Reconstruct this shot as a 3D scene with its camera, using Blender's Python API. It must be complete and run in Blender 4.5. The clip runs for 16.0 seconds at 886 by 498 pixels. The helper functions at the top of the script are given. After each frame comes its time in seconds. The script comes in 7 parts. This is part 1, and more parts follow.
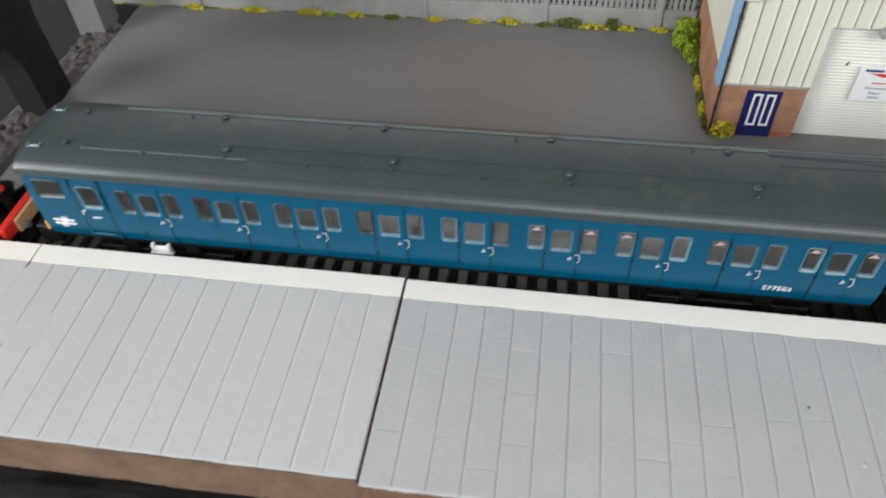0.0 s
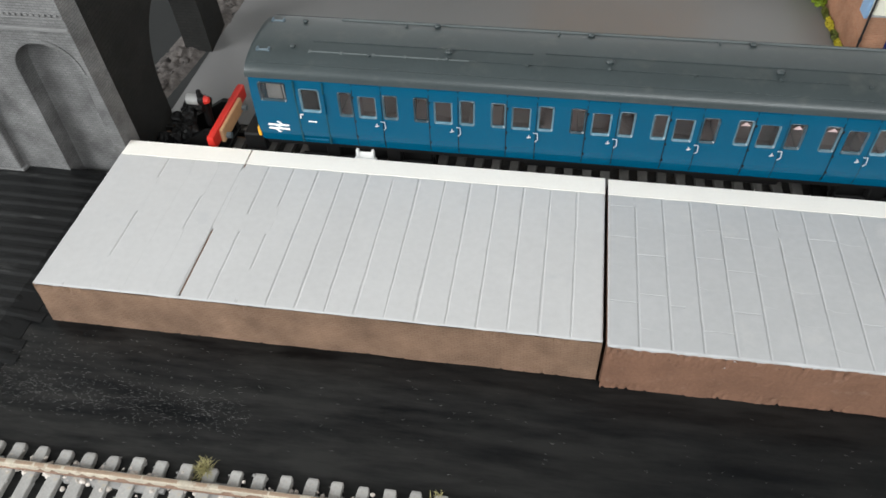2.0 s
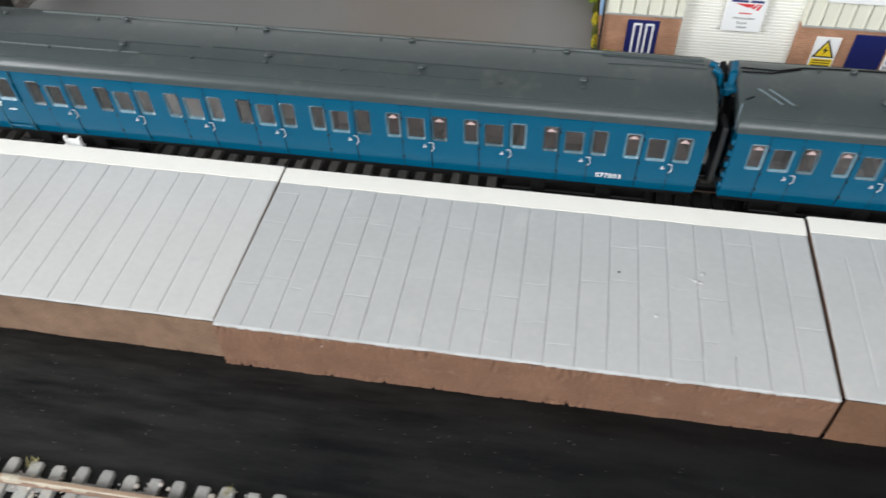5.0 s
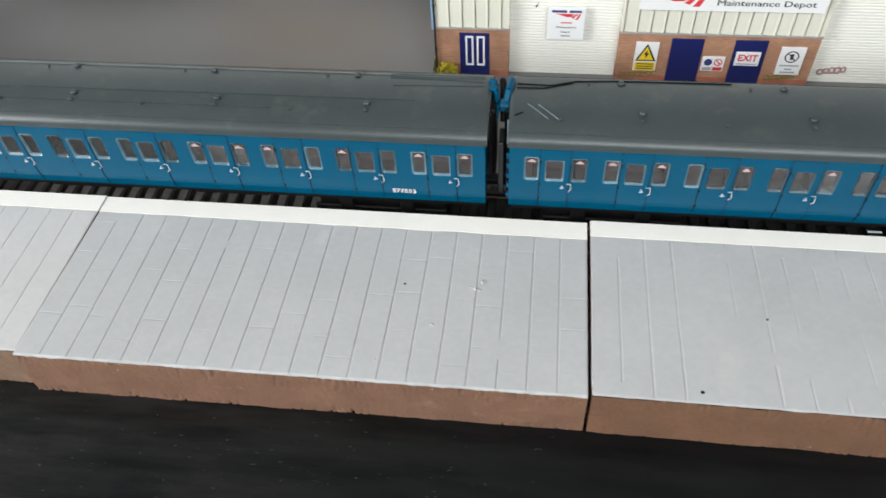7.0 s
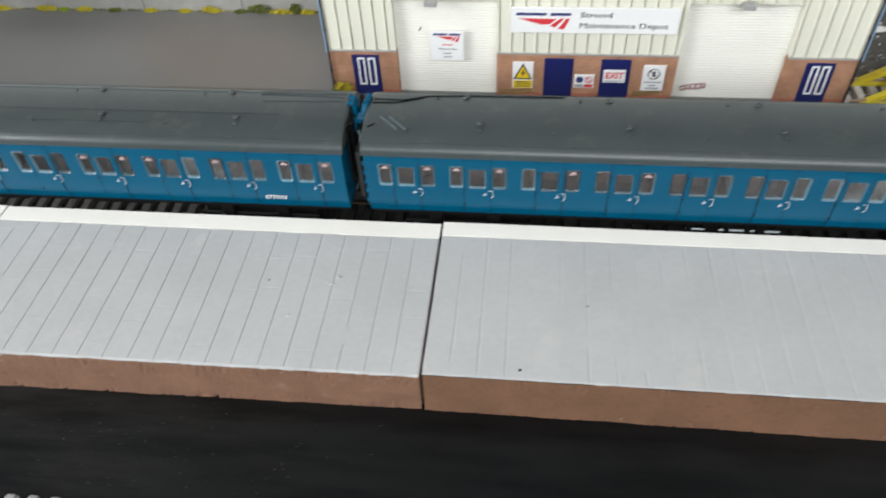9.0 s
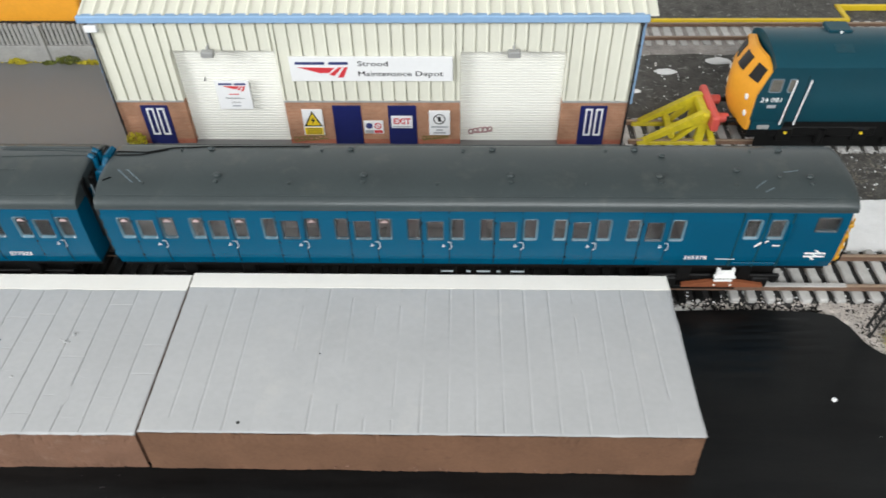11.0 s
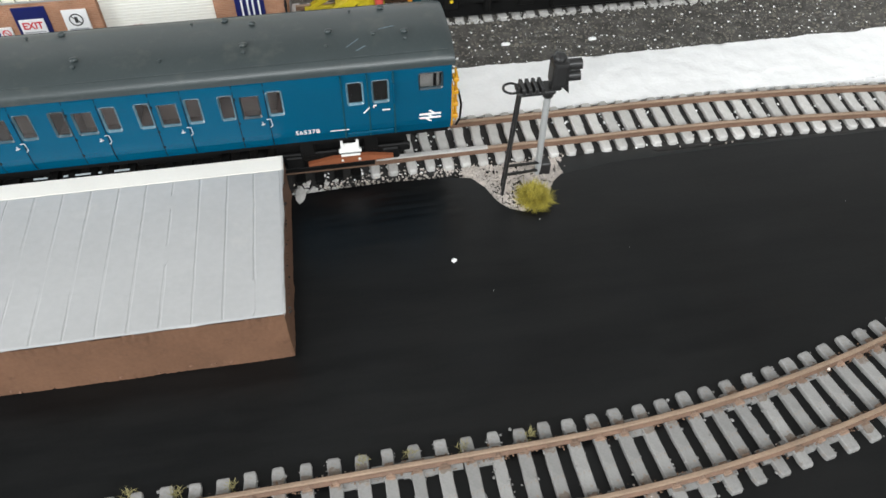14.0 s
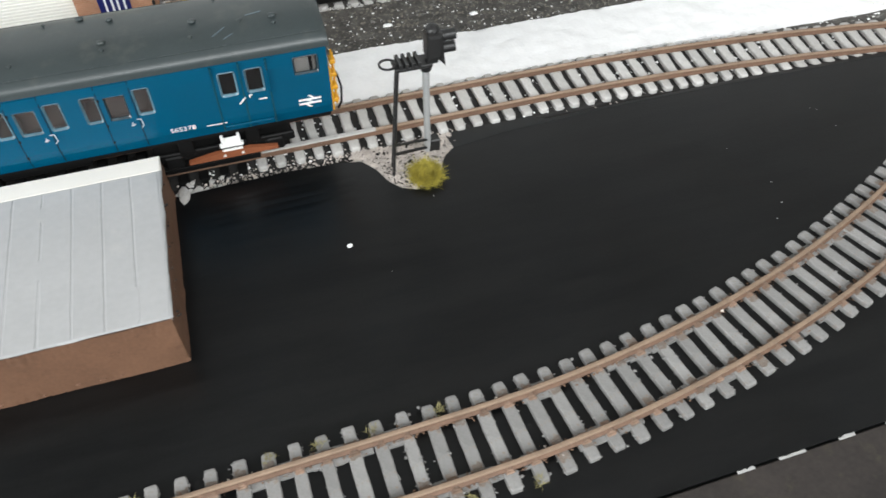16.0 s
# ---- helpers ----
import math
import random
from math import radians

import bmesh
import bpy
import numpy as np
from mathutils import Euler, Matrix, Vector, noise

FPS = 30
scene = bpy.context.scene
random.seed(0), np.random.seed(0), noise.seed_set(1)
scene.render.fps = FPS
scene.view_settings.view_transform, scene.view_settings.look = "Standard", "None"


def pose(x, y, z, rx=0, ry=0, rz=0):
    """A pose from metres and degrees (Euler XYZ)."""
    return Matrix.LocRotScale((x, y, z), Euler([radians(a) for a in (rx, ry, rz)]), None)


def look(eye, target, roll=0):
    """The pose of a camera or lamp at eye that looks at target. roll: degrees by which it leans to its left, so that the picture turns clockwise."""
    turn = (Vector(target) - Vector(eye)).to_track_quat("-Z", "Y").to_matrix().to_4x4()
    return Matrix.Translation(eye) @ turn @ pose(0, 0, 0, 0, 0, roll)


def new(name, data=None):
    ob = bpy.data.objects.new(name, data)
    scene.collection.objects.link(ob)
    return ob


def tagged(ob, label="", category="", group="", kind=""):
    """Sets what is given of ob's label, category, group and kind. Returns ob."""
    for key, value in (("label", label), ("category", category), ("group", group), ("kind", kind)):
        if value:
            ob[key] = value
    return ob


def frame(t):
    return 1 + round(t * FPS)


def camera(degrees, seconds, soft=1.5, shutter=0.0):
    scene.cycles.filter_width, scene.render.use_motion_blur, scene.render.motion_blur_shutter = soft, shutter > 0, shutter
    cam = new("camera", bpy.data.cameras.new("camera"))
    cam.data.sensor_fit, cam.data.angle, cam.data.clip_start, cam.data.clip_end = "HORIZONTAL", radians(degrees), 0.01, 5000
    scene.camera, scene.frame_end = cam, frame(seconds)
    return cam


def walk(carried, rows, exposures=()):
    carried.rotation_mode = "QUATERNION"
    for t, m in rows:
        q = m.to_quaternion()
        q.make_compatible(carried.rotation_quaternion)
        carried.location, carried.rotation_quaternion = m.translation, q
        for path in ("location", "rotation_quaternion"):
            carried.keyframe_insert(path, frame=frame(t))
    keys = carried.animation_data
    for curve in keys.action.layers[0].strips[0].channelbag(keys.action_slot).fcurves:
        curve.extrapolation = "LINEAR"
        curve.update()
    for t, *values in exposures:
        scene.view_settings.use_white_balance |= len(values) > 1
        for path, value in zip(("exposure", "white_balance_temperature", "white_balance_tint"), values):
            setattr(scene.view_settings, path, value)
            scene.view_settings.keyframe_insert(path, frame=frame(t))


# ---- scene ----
# ---- the camera and its way ----
cam = camera(61.17, 16.0, soft=1.6, shutter=0.5)
PATH = [
    (0, (0.11599, -0.15066, 0.19561), (0.09134, -0.01759, 0.04835), -2.75),
    (0.5, (0.09484, -0.16643, 0.19219), (0.072, -0.0342, 0.0439), -1.76),
    (1, (0.07931, -0.18091, 0.18884), (0.05452, -0.049, 0.04056), -1.86),
    (1.5, (0.06299, -0.18966, 0.18968), (0.03643, -0.05727, 0.04214), -2.08),
    (2, (0.05617, -0.19556, 0.18565), (0.03105, -0.06174, 0.03916), -2.40),
    (2.5, (0.05837, -0.19521, 0.18805), (0.03358, -0.06206, 0.04089), -3.42),
    (3, (0.07479, -0.18982, 0.18478), (0.04661, -0.05731, 0.03764), -4.07),
    (3.5, (0.0995, -0.19809, 0.19477), (0.07196, -0.06287, 0.05001), -1.90),
    (4, (0.12118, -0.19586, 0.18666), (0.09248, -0.06074, 0.04203), -1.74),
    (4.5, (0.14288, -0.19074, 0.18816), (0.11526, -0.05725, 0.04182), -1.86),
    (4.7, (0.15332, -0.18892, 0.1887), (0.12645, -0.0569, 0.04089), -1.90),
    (6.8, (0.22497, -0.1793, 0.20258), (0.20184, -0.04817, 0.05335), -3.95),
    (7, (0.22968, -0.18059, 0.20249), (0.20668, -0.04997, 0.05278), -4.06),
    (7.5, (0.24137, -0.18502, 0.2042), (0.21792, -0.05379, 0.0551), -4.23),
    (8, (0.25327, -0.19023, 0.20676), (0.23113, -0.05776, 0.05857), -3.79),
    (8.5, (0.26179, -0.19496, 0.2089), (0.23853, -0.06275, 0.06065), -4.12),
    (9, (0.27771, -0.1983, 0.21277), (0.25717, -0.06265, 0.06724), -3.71),
    (9.2, (0.28576, -0.19727, 0.21603), (0.2682, -0.06031, 0.07135), -2.94),
    (11.3, (0.3585, -0.19267, 0.21271), (0.35461, -0.04857, 0.07407), -1.36),
    (11.5, (0.36747, -0.19431, 0.21031), (0.36469, -0.05144, 0.07038), -1.61),
    (12, (0.3931, -0.19483, 0.20632), (0.39948, -0.05433, 0.06413), -1.08),
    (12.5, (0.40609, -0.19548, 0.20503), (0.41895, -0.05709, 0.06122), -0.85),
    (13, (0.41484, -0.19477, 0.20028), (0.43409, -0.06, 0.05376), -0.21),
    (13.5, (0.43339, -0.19742, 0.19387), (0.45656, -0.06399, 0.04671), 0.40),
    (14, (0.44029, -0.19946, 0.18789), (0.46411, -0.06984, 0.03746), 0.76),
    (14.5, (0.43852, -0.19453, 0.19017), (0.46602, -0.0653, 0.04002), -1.24),
    (15, (0.44275, -0.19301, 0.18728), (0.48183, -0.06834, 0.03586), 0.57),
    (15.5, (0.44079, -0.19719, 0.17955), (0.48418, -0.07343, 0.02855), 1.96),
    (16, (0.44991, -0.20269, 0.18242), (0.49227, -0.07893, 0.03113), 1.05),
]
walk(cam, [(t, look(eye, target, roll)) for t, eye, target, roll in PATH],
     exposures=[(0.0, -0.24), (0.7, -0.18), (1.5, -0.06), (2.5, -0.05), (4.0, 0.0), (9.0, 0.02), (11.5, 0.03), (12.0, 0.1), (14.0, 0.17), (16.0, 0.19)])

# ---- world, window light ----
world = bpy.data.worlds.new("world")
scene.world = world
world.use_nodes = True
wn = world.node_tree
sky = wn.nodes.new("ShaderNodeTexSky")
sky.sky_type, sky.sun_disc = "NISHITA", False
sky.sun_elevation, sky.sun_rotation = radians(38), radians(250)
wn.links.new(sky.outputs[0], wn.nodes["Background"].inputs[0])
wn.nodes["Background"].inputs[1].default_value = 0.1


def window_light(name, at, target, wide, high, watts, colour):
    data = bpy.data.lights.new(name, "AREA")
    data.shape, data.size, data.size_y, data.energy, data.color = "RECTANGLE", wide, high, watts, colour
    lamp = new(name, data)
    lamp.matrix_world = look(at, target)
    return lamp


# daylight through two assumed, unseen windows: a brighter one beside the left end and one added behind the walker
window_light("window_light_side", (-0.87, -0.62, 0.50), (0.1, 0.0, 0.0), 0.6, 0.5, 17.8, (0.962, 0.985, 0.992))
window_light("window_light_back", (0.62, -1.22, 0.9), (0.5, 0.0, 0.0), 1.3, 0.55, 20.3, (0.962, 0.985, 0.988))

# ---- materials ----
MM = 0.001


def material(name, colour, rough=0.6, metal=0.0, spread=0.25, grain=2.0, patch=25.0, bump=0.25, depth=0.2, second=None, amount=0.3,
             bands=None, coat=0.0, by_object=0.0, spec=0.5, fade=None, whole=False, gloss_by_x=None):
    """A painted or moulded surface: colour varied by patches and grain (sizes in mm), a second colour in worn spots, fine relief."""
    m = bpy.data.materials.new(name)
    m.use_nodes = True
    t = m.node_tree
    n, li = t.nodes, t.links
    b = n["Principled BSDF"]
    co = n.new("ShaderNodeTexCoord")
    place = n.new("ShaderNodeNewGeometry").outputs["Position"] if whole else co.outputs["Object"]
    big, fine = n.new("ShaderNodeTexNoise"), n.new("ShaderNodeTexNoise")
    for tex, size, detail in ((big, patch, 4), (fine, grain, 3)):
        tex.inputs["Scale"].default_value, tex.inputs["Detail"].default_value = 1000.0 / size, detail
        li.new(place, tex.inputs["Vector"])
    add = n.new("ShaderNodeMath")
    add.operation = "MULTIPLY_ADD"
    add.inputs[1].default_value = 0.6
    li.new(big.outputs["Fac"], add.inputs[0])
    half = n.new("ShaderNodeMath")
    half.operation = "MULTIPLY"
    half.inputs[1].default_value = 0.4
    li.new(fine.outputs["Fac"], half.inputs[0])
    li.new(half.outputs[0], add.inputs[2])
    ramp = n.new("ShaderNodeMapRange")
    ramp.inputs["From Min"].default_value, ramp.inputs["From Max"].default_value = 0.3, 0.7
    ramp.inputs["To Min"].default_value, ramp.inputs["To Max"].default_value = 1 - spread, 1 + spread
    li.new(add.outputs[0], ramp.inputs["Value"])
    scale = n.new("ShaderNodeVectorMath")
    scale.operation = "SCALE"
    scale.inputs[0].default_value = colour
    li.new(ramp.outputs[0], scale.inputs["Scale"])
    out = scale.outputs[0]
    if by_object:
        info = n.new("ShaderNodeObjectInfo")
        rr = n.new("ShaderNodeMapRange")
        rr.inputs["To Min"].default_value, rr.inputs["To Max"].default_value = 1 - by_object, 1 + by_object
        li.new(info.outputs["Random"], rr.inputs["Value"])
        s2 = n.new("ShaderNodeVectorMath")
        s2.operation = "SCALE"
        li.new(out, s2.inputs[0])
        li.new(rr.outputs[0], s2.inputs["Scale"])
        out = s2.outputs[0]
    if second:
        wear = n.new("ShaderNodeTexNoise")
        wear.inputs["Scale"].default_value, wear.inputs["Detail"].default_value = 1000.0 / (bands or patch * 0.5), 6
        wear.inputs["Roughness"].default_value = 0.7
        mapping = n.new("ShaderNodeMapping")
        mapping.inputs["Location"].default_value = (0.37, 0.11, 0.05)
        if bands:
            mapping.inputs["Scale"].default_value = (0.25, 1.6, 1.0)
        li.new(place, mapping.inputs["Vector"])
        li.new(mapping.outputs[0], wear.inputs["Vector"])
        cut = n.new("ShaderNodeMapRange")
        cut.inputs["From Min"].default_value, cut.inputs["From Max"].default_value = 0.72 - amount * 0.4, (0.98 if fade else 0.86) - amount * 0.4
        li.new(wear.outputs["Fac"], cut.inputs["Value"])
        mix = n.new("ShaderNodeMix")
        mix.data_type = "RGBA"
        worn = cut.outputs[0]
        if fade:
            sp = n.new("ShaderNodeSeparateXYZ")
            li.new(co.outputs["Object"], sp.inputs[0])
            fd = n.new("ShaderNodeMapRange")
            fd.inputs["From Min"].default_value, fd.inputs["From Max"].default_value = fade[0] * MM, fade[1] * MM
            fd.inputs["To Min"].default_value, fd.inputs["To Max"].default_value = 1.0, 0.2
            li.new(sp.outputs[0], fd.inputs["Value"])
            mu = n.new("ShaderNodeMath")
            mu.operation = "MULTIPLY"
            li.new(worn, mu.inputs[0])
            li.new(fd.outputs[0], mu.inputs[1])
            worn = mu.outputs[0]
        li.new(worn, mix.inputs["Factor"])
        li.new(out, mix.inputs["A"])
        mix.inputs["B"].default_value = (*second, 1)
        out = mix.outputs["Result"]
    li.new(out, b.inputs["Base Color"])
    b.inputs["Roughness"].default_value, b.inputs["Metallic"].default_value = rough, metal
    b.inputs["Coat Weight"].default_value, b.inputs["Specular IOR Level"].default_value = coat, spec
    # Gloss changes along x: reflected brightness is put into the paint.
    if gloss_by_x:
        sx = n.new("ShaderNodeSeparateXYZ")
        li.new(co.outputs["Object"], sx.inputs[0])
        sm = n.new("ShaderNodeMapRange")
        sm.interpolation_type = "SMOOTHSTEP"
        sm.inputs["From Min"].default_value, sm.inputs["From Max"].default_value = gloss_by_x[0] * MM, gloss_by_x[1] * MM
        sm.inputs["To Min"].default_value, sm.inputs["To Max"].default_value = gloss_by_x[2], gloss_by_x[3]
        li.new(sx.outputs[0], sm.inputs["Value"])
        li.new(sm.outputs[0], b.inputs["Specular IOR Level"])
    if bump:
        bp = n.new("ShaderNodeBump")
        bp.inputs["Strength"].default_value, bp.inputs["Distance"].default_value = bump, depth * MM
        li.new(add.outputs[0], bp.inputs["Height"])
        li.new(bp.outputs[0], b.inputs["Normal"])
    return m


def brick_material(name, brick, other, mortar, wide, high, rough=0.85, relief=0.3, patchy=0.22):
    m = bpy.data.materials.new(name)
    m.use_nodes = True
    n, li = m.node_tree.nodes, m.node_tree.links
    b = n["Principled BSDF"]
    co = n.new("ShaderNodeTexCoord")
    sp, cb = n.new("ShaderNodeSeparateXYZ"), n.new("ShaderNodeCombineXYZ")
    li.new(co.outputs["Object"], sp.inputs[0])
    ad = n.new("ShaderNodeMath")
    li.new(sp.outputs[0], ad.inputs[0])
    li.new(sp.outputs[1], ad.inputs[1])
    li.new(ad.outputs[0], cb.inputs[0])
    li.new(sp.outputs[2], cb.inputs[1])
    br = n.new("ShaderNodeTexBrick")
    br.inputs["Color1"].default_value, br.inputs["Color2"].default_value = (*brick, 1), (*other, 1)
    br.inputs["Mortar"].default_value = (*mortar, 1)
    br.inputs["Scale"].default_value = 1.0
    br.inputs["Brick Width"].default_value, br.inputs["Row Height"].default_value = wide * MM, high * MM
    br.inputs["Mortar Size"].default_value = high * 0.1 * MM
    li.new(cb.outputs[0], br.inputs["Vector"])
    ns = n.new("ShaderNodeTexNoise")
    ns.inputs["Scale"].default_value, ns.inputs["Detail"].default_value = 90, 5
    li.new(co.outputs["Object"], ns.inputs["Vector"])
    rp = n.new("ShaderNodeMapRange")
    rp.inputs["From Min"].default_value, rp.inputs["From Max"].default_value = 0.3, 0.7
    rp.inputs["To Min"].default_value, rp.inputs["To Max"].default_value = 1 - patchy, 1 + patchy
    li.new(ns.outputs["Fac"], rp.inputs["Value"])
    sc = n.new("ShaderNodeVectorMath")
    sc.operation = "SCALE"
    li.new(br.outputs["Color"], sc.inputs[0])
    li.new(rp.outputs[0], sc.inputs["Scale"])
    li.new(sc.outputs[0], b.inputs["Base Color"])
    b.inputs["Roughness"].default_value, b.inputs["Specular IOR Level"].default_value = rough, 0.25
    bp = n.new("ShaderNodeBump")
    bp.invert = True
    bp.inputs["Strength"].default_value, bp.inputs["Distance"].default_value = relief, 0.2 * MM
    li.new(br.outputs["Fac"], bp.inputs["Height"])
    li.new(bp.outputs[0], b.inputs["Normal"])
    return m


def glass_material(name, tint):
    m = bpy.data.materials.new(name)
    m.use_nodes = True
    n, li = m.node_tree.nodes, m.node_tree.links
    clear, gloss, mix, fr = (n.new("ShaderNodeBsdfTransparent"), n.new("ShaderNodeBsdfGlossy"), n.new("ShaderNodeMixShader"), n.new("ShaderNodeFresnel"))
    clear.inputs[0].default_value = (*tint, 1)
    gloss.inputs["Roughness"].default_value = 0.12
    fr.inputs[0].default_value = 1.38
    li.new(fr.outputs[0], mix.inputs[0])
    li.new(clear.outputs[0], mix.inputs[1])
    li.new(gloss.outputs[0], mix.inputs[2])
    li.new(mix.outputs[0], n["Material Output"].inputs[0])
    return m


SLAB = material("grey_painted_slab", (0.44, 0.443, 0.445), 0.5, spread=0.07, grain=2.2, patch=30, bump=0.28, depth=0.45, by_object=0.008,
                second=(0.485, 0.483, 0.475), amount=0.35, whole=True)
# Lighter copy of SLAB; window light on the left section put into colour.
SLAB_LIT = material("lit_grey_painted_slab", (0.505, 0.502, 0.497), 0.5, spread=0.06, grain=2.2, patch=32, bump=0.24, depth=0.45, by_object=0.008,
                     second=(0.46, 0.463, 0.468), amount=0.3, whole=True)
WHITE_EDGE = material("cream_white_edge_paint", (0.83, 0.80, 0.74), 0.6, spread=0.04, grain=0.8, patch=15, bump=0.3, depth=0.2)
PLAT_SIDE = brick_material("brown_platform_brick", (0.215, 0.138, 0.094), (0.198, 0.124, 0.082), (0.15, 0.093, 0.062), 1.9, 0.8, relief=0.9, patchy=0.24)
PLAT_ROUGH = material("brown_rough_plaster", (0.172, 0.09, 0.056), 0.72, spread=0.2, grain=0.9, patch=12, bump=0.55, depth=0.7,
                      second=(0.22, 0.135, 0.095), amount=0.34)
PLAT_PLAIN = material("smooth_brown_side_paint", (0.15, 0.0775, 0.0445), 0.65, spread=0.2, grain=1.2, patch=14, bump=0.45, depth=0.4,
                      second=(0.105, 0.052, 0.03), amount=0.32)
# Gloss ramped along x to match how brightly the board reflects.
BLACK_SCUFF = material("scuffed_black_board", (0.0022, 0.0027, 0.0032), 0.3, gloss_by_x=(300, 500, 0.2, 0.42), fade=(-20, 240), spread=0.6, grain=1.2, patch=30, bump=0.25, depth=0.3,
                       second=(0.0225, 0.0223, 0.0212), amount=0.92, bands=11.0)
TARMAC = material("grey_tarmac_sheet", (0.168, 0.166, 0.165), 0.42, spread=0.07, grain=0.5, patch=70, bump=0.08, depth=0.1)
GROUND = material("dark_ballast_ground", (0.085, 0.08, 0.072), 0.85, spread=0.65, grain=1.2, patch=7, bump=1.0, depth=1.2,
                  second=(0.36, 0.35, 0.33), amount=0.36)
BALLAST = material("pale_stone_chips", (0.62, 0.56, 0.51), 0.85, spread=0.35, grain=0.8, patch=5, bump=0.5, depth=0.4, by_object=0.25)
SNOW = material("white_plaster_strip", (0.94, 0.94, 0.935), 0.8, spread=0.05, grain=1.5, patch=10, bump=0.5, depth=0.7)
BLUE = material("rail_blue_paint", (0.0, 0.07, 0.137), 0.27, spec=0.22, spread=0.06, grain=0.7, patch=30, bump=0.05, depth=0.05)
BLUE_DARK = material("dark_teal_blue_paint", (0.004, 0.05, 0.072), 0.38, spec=0.3, spread=0.1, grain=0.8, patch=22, bump=0.06, depth=0.05,
                     second=(0.028, 0.06, 0.075), amount=0.2)
ROOF = material("dark_grey_roof_paint", (0.038, 0.049, 0.0505), 0.36, spec=0.5, spread=0.14, grain=0.9, patch=24, bump=0.14, depth=0.1,
                second=(0.06, 0.069, 0.066), amount=0.42)
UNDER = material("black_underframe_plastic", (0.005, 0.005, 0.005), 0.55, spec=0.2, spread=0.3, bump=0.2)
INSIDE = material("brown_coach_interior", (0.21, 0.165, 0.15), 0.8, spread=0.15)
SEAT = material("dark_seat_moulding", (0.2, 0.15, 0.14), 0.8, spread=0.2)
FRAME = material("silver_window_frame", (0.2, 0.26, 0.3), 0.3, 0.5, spread=0.08, bump=0.0)
LETTER = material("white_transfer", (0.82, 0.82, 0.80), 0.5, spread=0.03, bump=0.0)
HANDLE = material("pale_grey_handle_paint", (0.46, 0.52, 0.55), 0.5, spread=0.05, bump=0.0)
PINK = material("pale_pink_triangle", (0.5, 0.37, 0.36), 0.5, spread=0.05, bump=0.0)
# Random tone per rim imitates glints that differ between windows.
RIM = material("clear_plastic_window_rim", (0.06, 0.115, 0.145), 0.27, 0.0, spec=0.52, by_object=0.75, spread=0.35, grain=1.2, patch=9, bump=0.1, depth=0.1)
GLASS = glass_material("coach_glazing", (0.93, 0.92, 0.91))
YELLOW = material("yellow_warning_paint", (0.72, 0.36, 0.02), 0.4, spread=0.08, patch=12, bump=0.1)
CAB_GLASS = material("smoky_cab_glazing", (0.13, 0.12, 0.1), 0.15, spread=0.4, patch=5, bump=0.0)
ORANGE = material("orange_yellow_cab_paint", (0.78, 0.34, 0.03), 0.4, spread=0.08, patch=12, bump=0.05)
RAIL = material("rusty_rail_steel", (0.18, 0.108, 0.072), 0.6, 0.2, spread=0.3, grain=0.8, patch=10, bump=0.2)
RAIL_TOP = material("worn_rail_head", (0.31, 0.222, 0.157), 0.55, 0.2, spread=0.24, grain=0.8, patch=9, bump=0.1)
SLEEPER = material("weathered_grey_sleeper", (0.268, 0.264, 0.256), 0.8, spread=0.18, grain=0.7, patch=4, bump=0.4, depth=0.2,
                   second=(0.27, 0.2, 0.15), amount=0.34, by_object=0.14)
SLEEPER_PALE = material("snow_dusted_sleeper", (0.52, 0.51, 0.49), 0.8, spread=0.18, grain=0.7, patch=4, bump=0.4, depth=0.2,
                        second=(0.19, 0.165, 0.145), amount=0.27, by_object=0.14)
RAIL_DUST = material("cream_plaster_on_rail", (0.44, 0.39, 0.31), 0.8, spread=0.3, grain=0.8, patch=7, bump=0.4, second=(0.24, 0.17, 0.12), amount=0.4)
SLEEPER_LIGHTER = material("lighter_grey_sleeper", (0.34, 0.333, 0.317), 0.85, spread=0.2, grain=0.7, patch=4, bump=0.4, depth=0.2,
                         second=(0.4, 0.35, 0.28), amount=0.34, by_object=0.14)
RUST_STAIN = material("rust_stain_on_grey", (0.2, 0.165, 0.138), 0.85, spread=0.3, grain=0.5, patch=3, bump=0.4, second=(0.26, 0.245, 0.23), amount=0.5)
RUST_CHAIR = material("rust_stained_rail_chair", (0.21, 0.14, 0.1), 0.85, spread=0.3, grain=0.7, patch=4, bump=0.5, depth=0.3, by_object=0.3, second=(0.33, 0.3, 0.27), amount=0.4)
# Lighter than ROOF: highlights along the conduits are put into colour.
ROOF_LIGHT = material("roof_highlight_grey", (0.11, 0.125, 0.125), 0.4, spread=0.1, bump=0.0)
# Dark copy for sleepers lying in the coaches' shade.
SLEEPER_DARK = material("shaded_sleeper", (0.125, 0.12, 0.112), 0.8, spread=0.3, grain=0.7, patch=4, bump=0.4, by_object=0.2)
CREAM = material("cream_metal_cladding", (0.69, 0.68, 0.575), 0.55, spread=0.05, grain=1.0, patch=30, bump=0.08, depth=0.1)
ROLLER = material("off_white_roller_shutter", (0.77, 0.76, 0.7), 0.6, spread=0.05, grain=1.0, patch=25, bump=0.08, depth=0.1,
                  second=(0.55, 0.54, 0.48), amount=0.1)
SHED_BRICK = brick_material("orange_red_brick", (0.40, 0.20, 0.12), (0.33, 0.16, 0.095), (0.42, 0.27, 0.18), 2.4, 0.85)
SHED_BAND = brick_material("dark_red_brick_band", (0.38, 0.115, 0.07), (0.34, 0.10, 0.06), (0.40, 0.2, 0.13), 2.4, 0.85)
DOOR_BLUE = material("navy_door_paint", (0.006, 0.011, 0.095), 0.5, spread=0.14, bump=0.05)
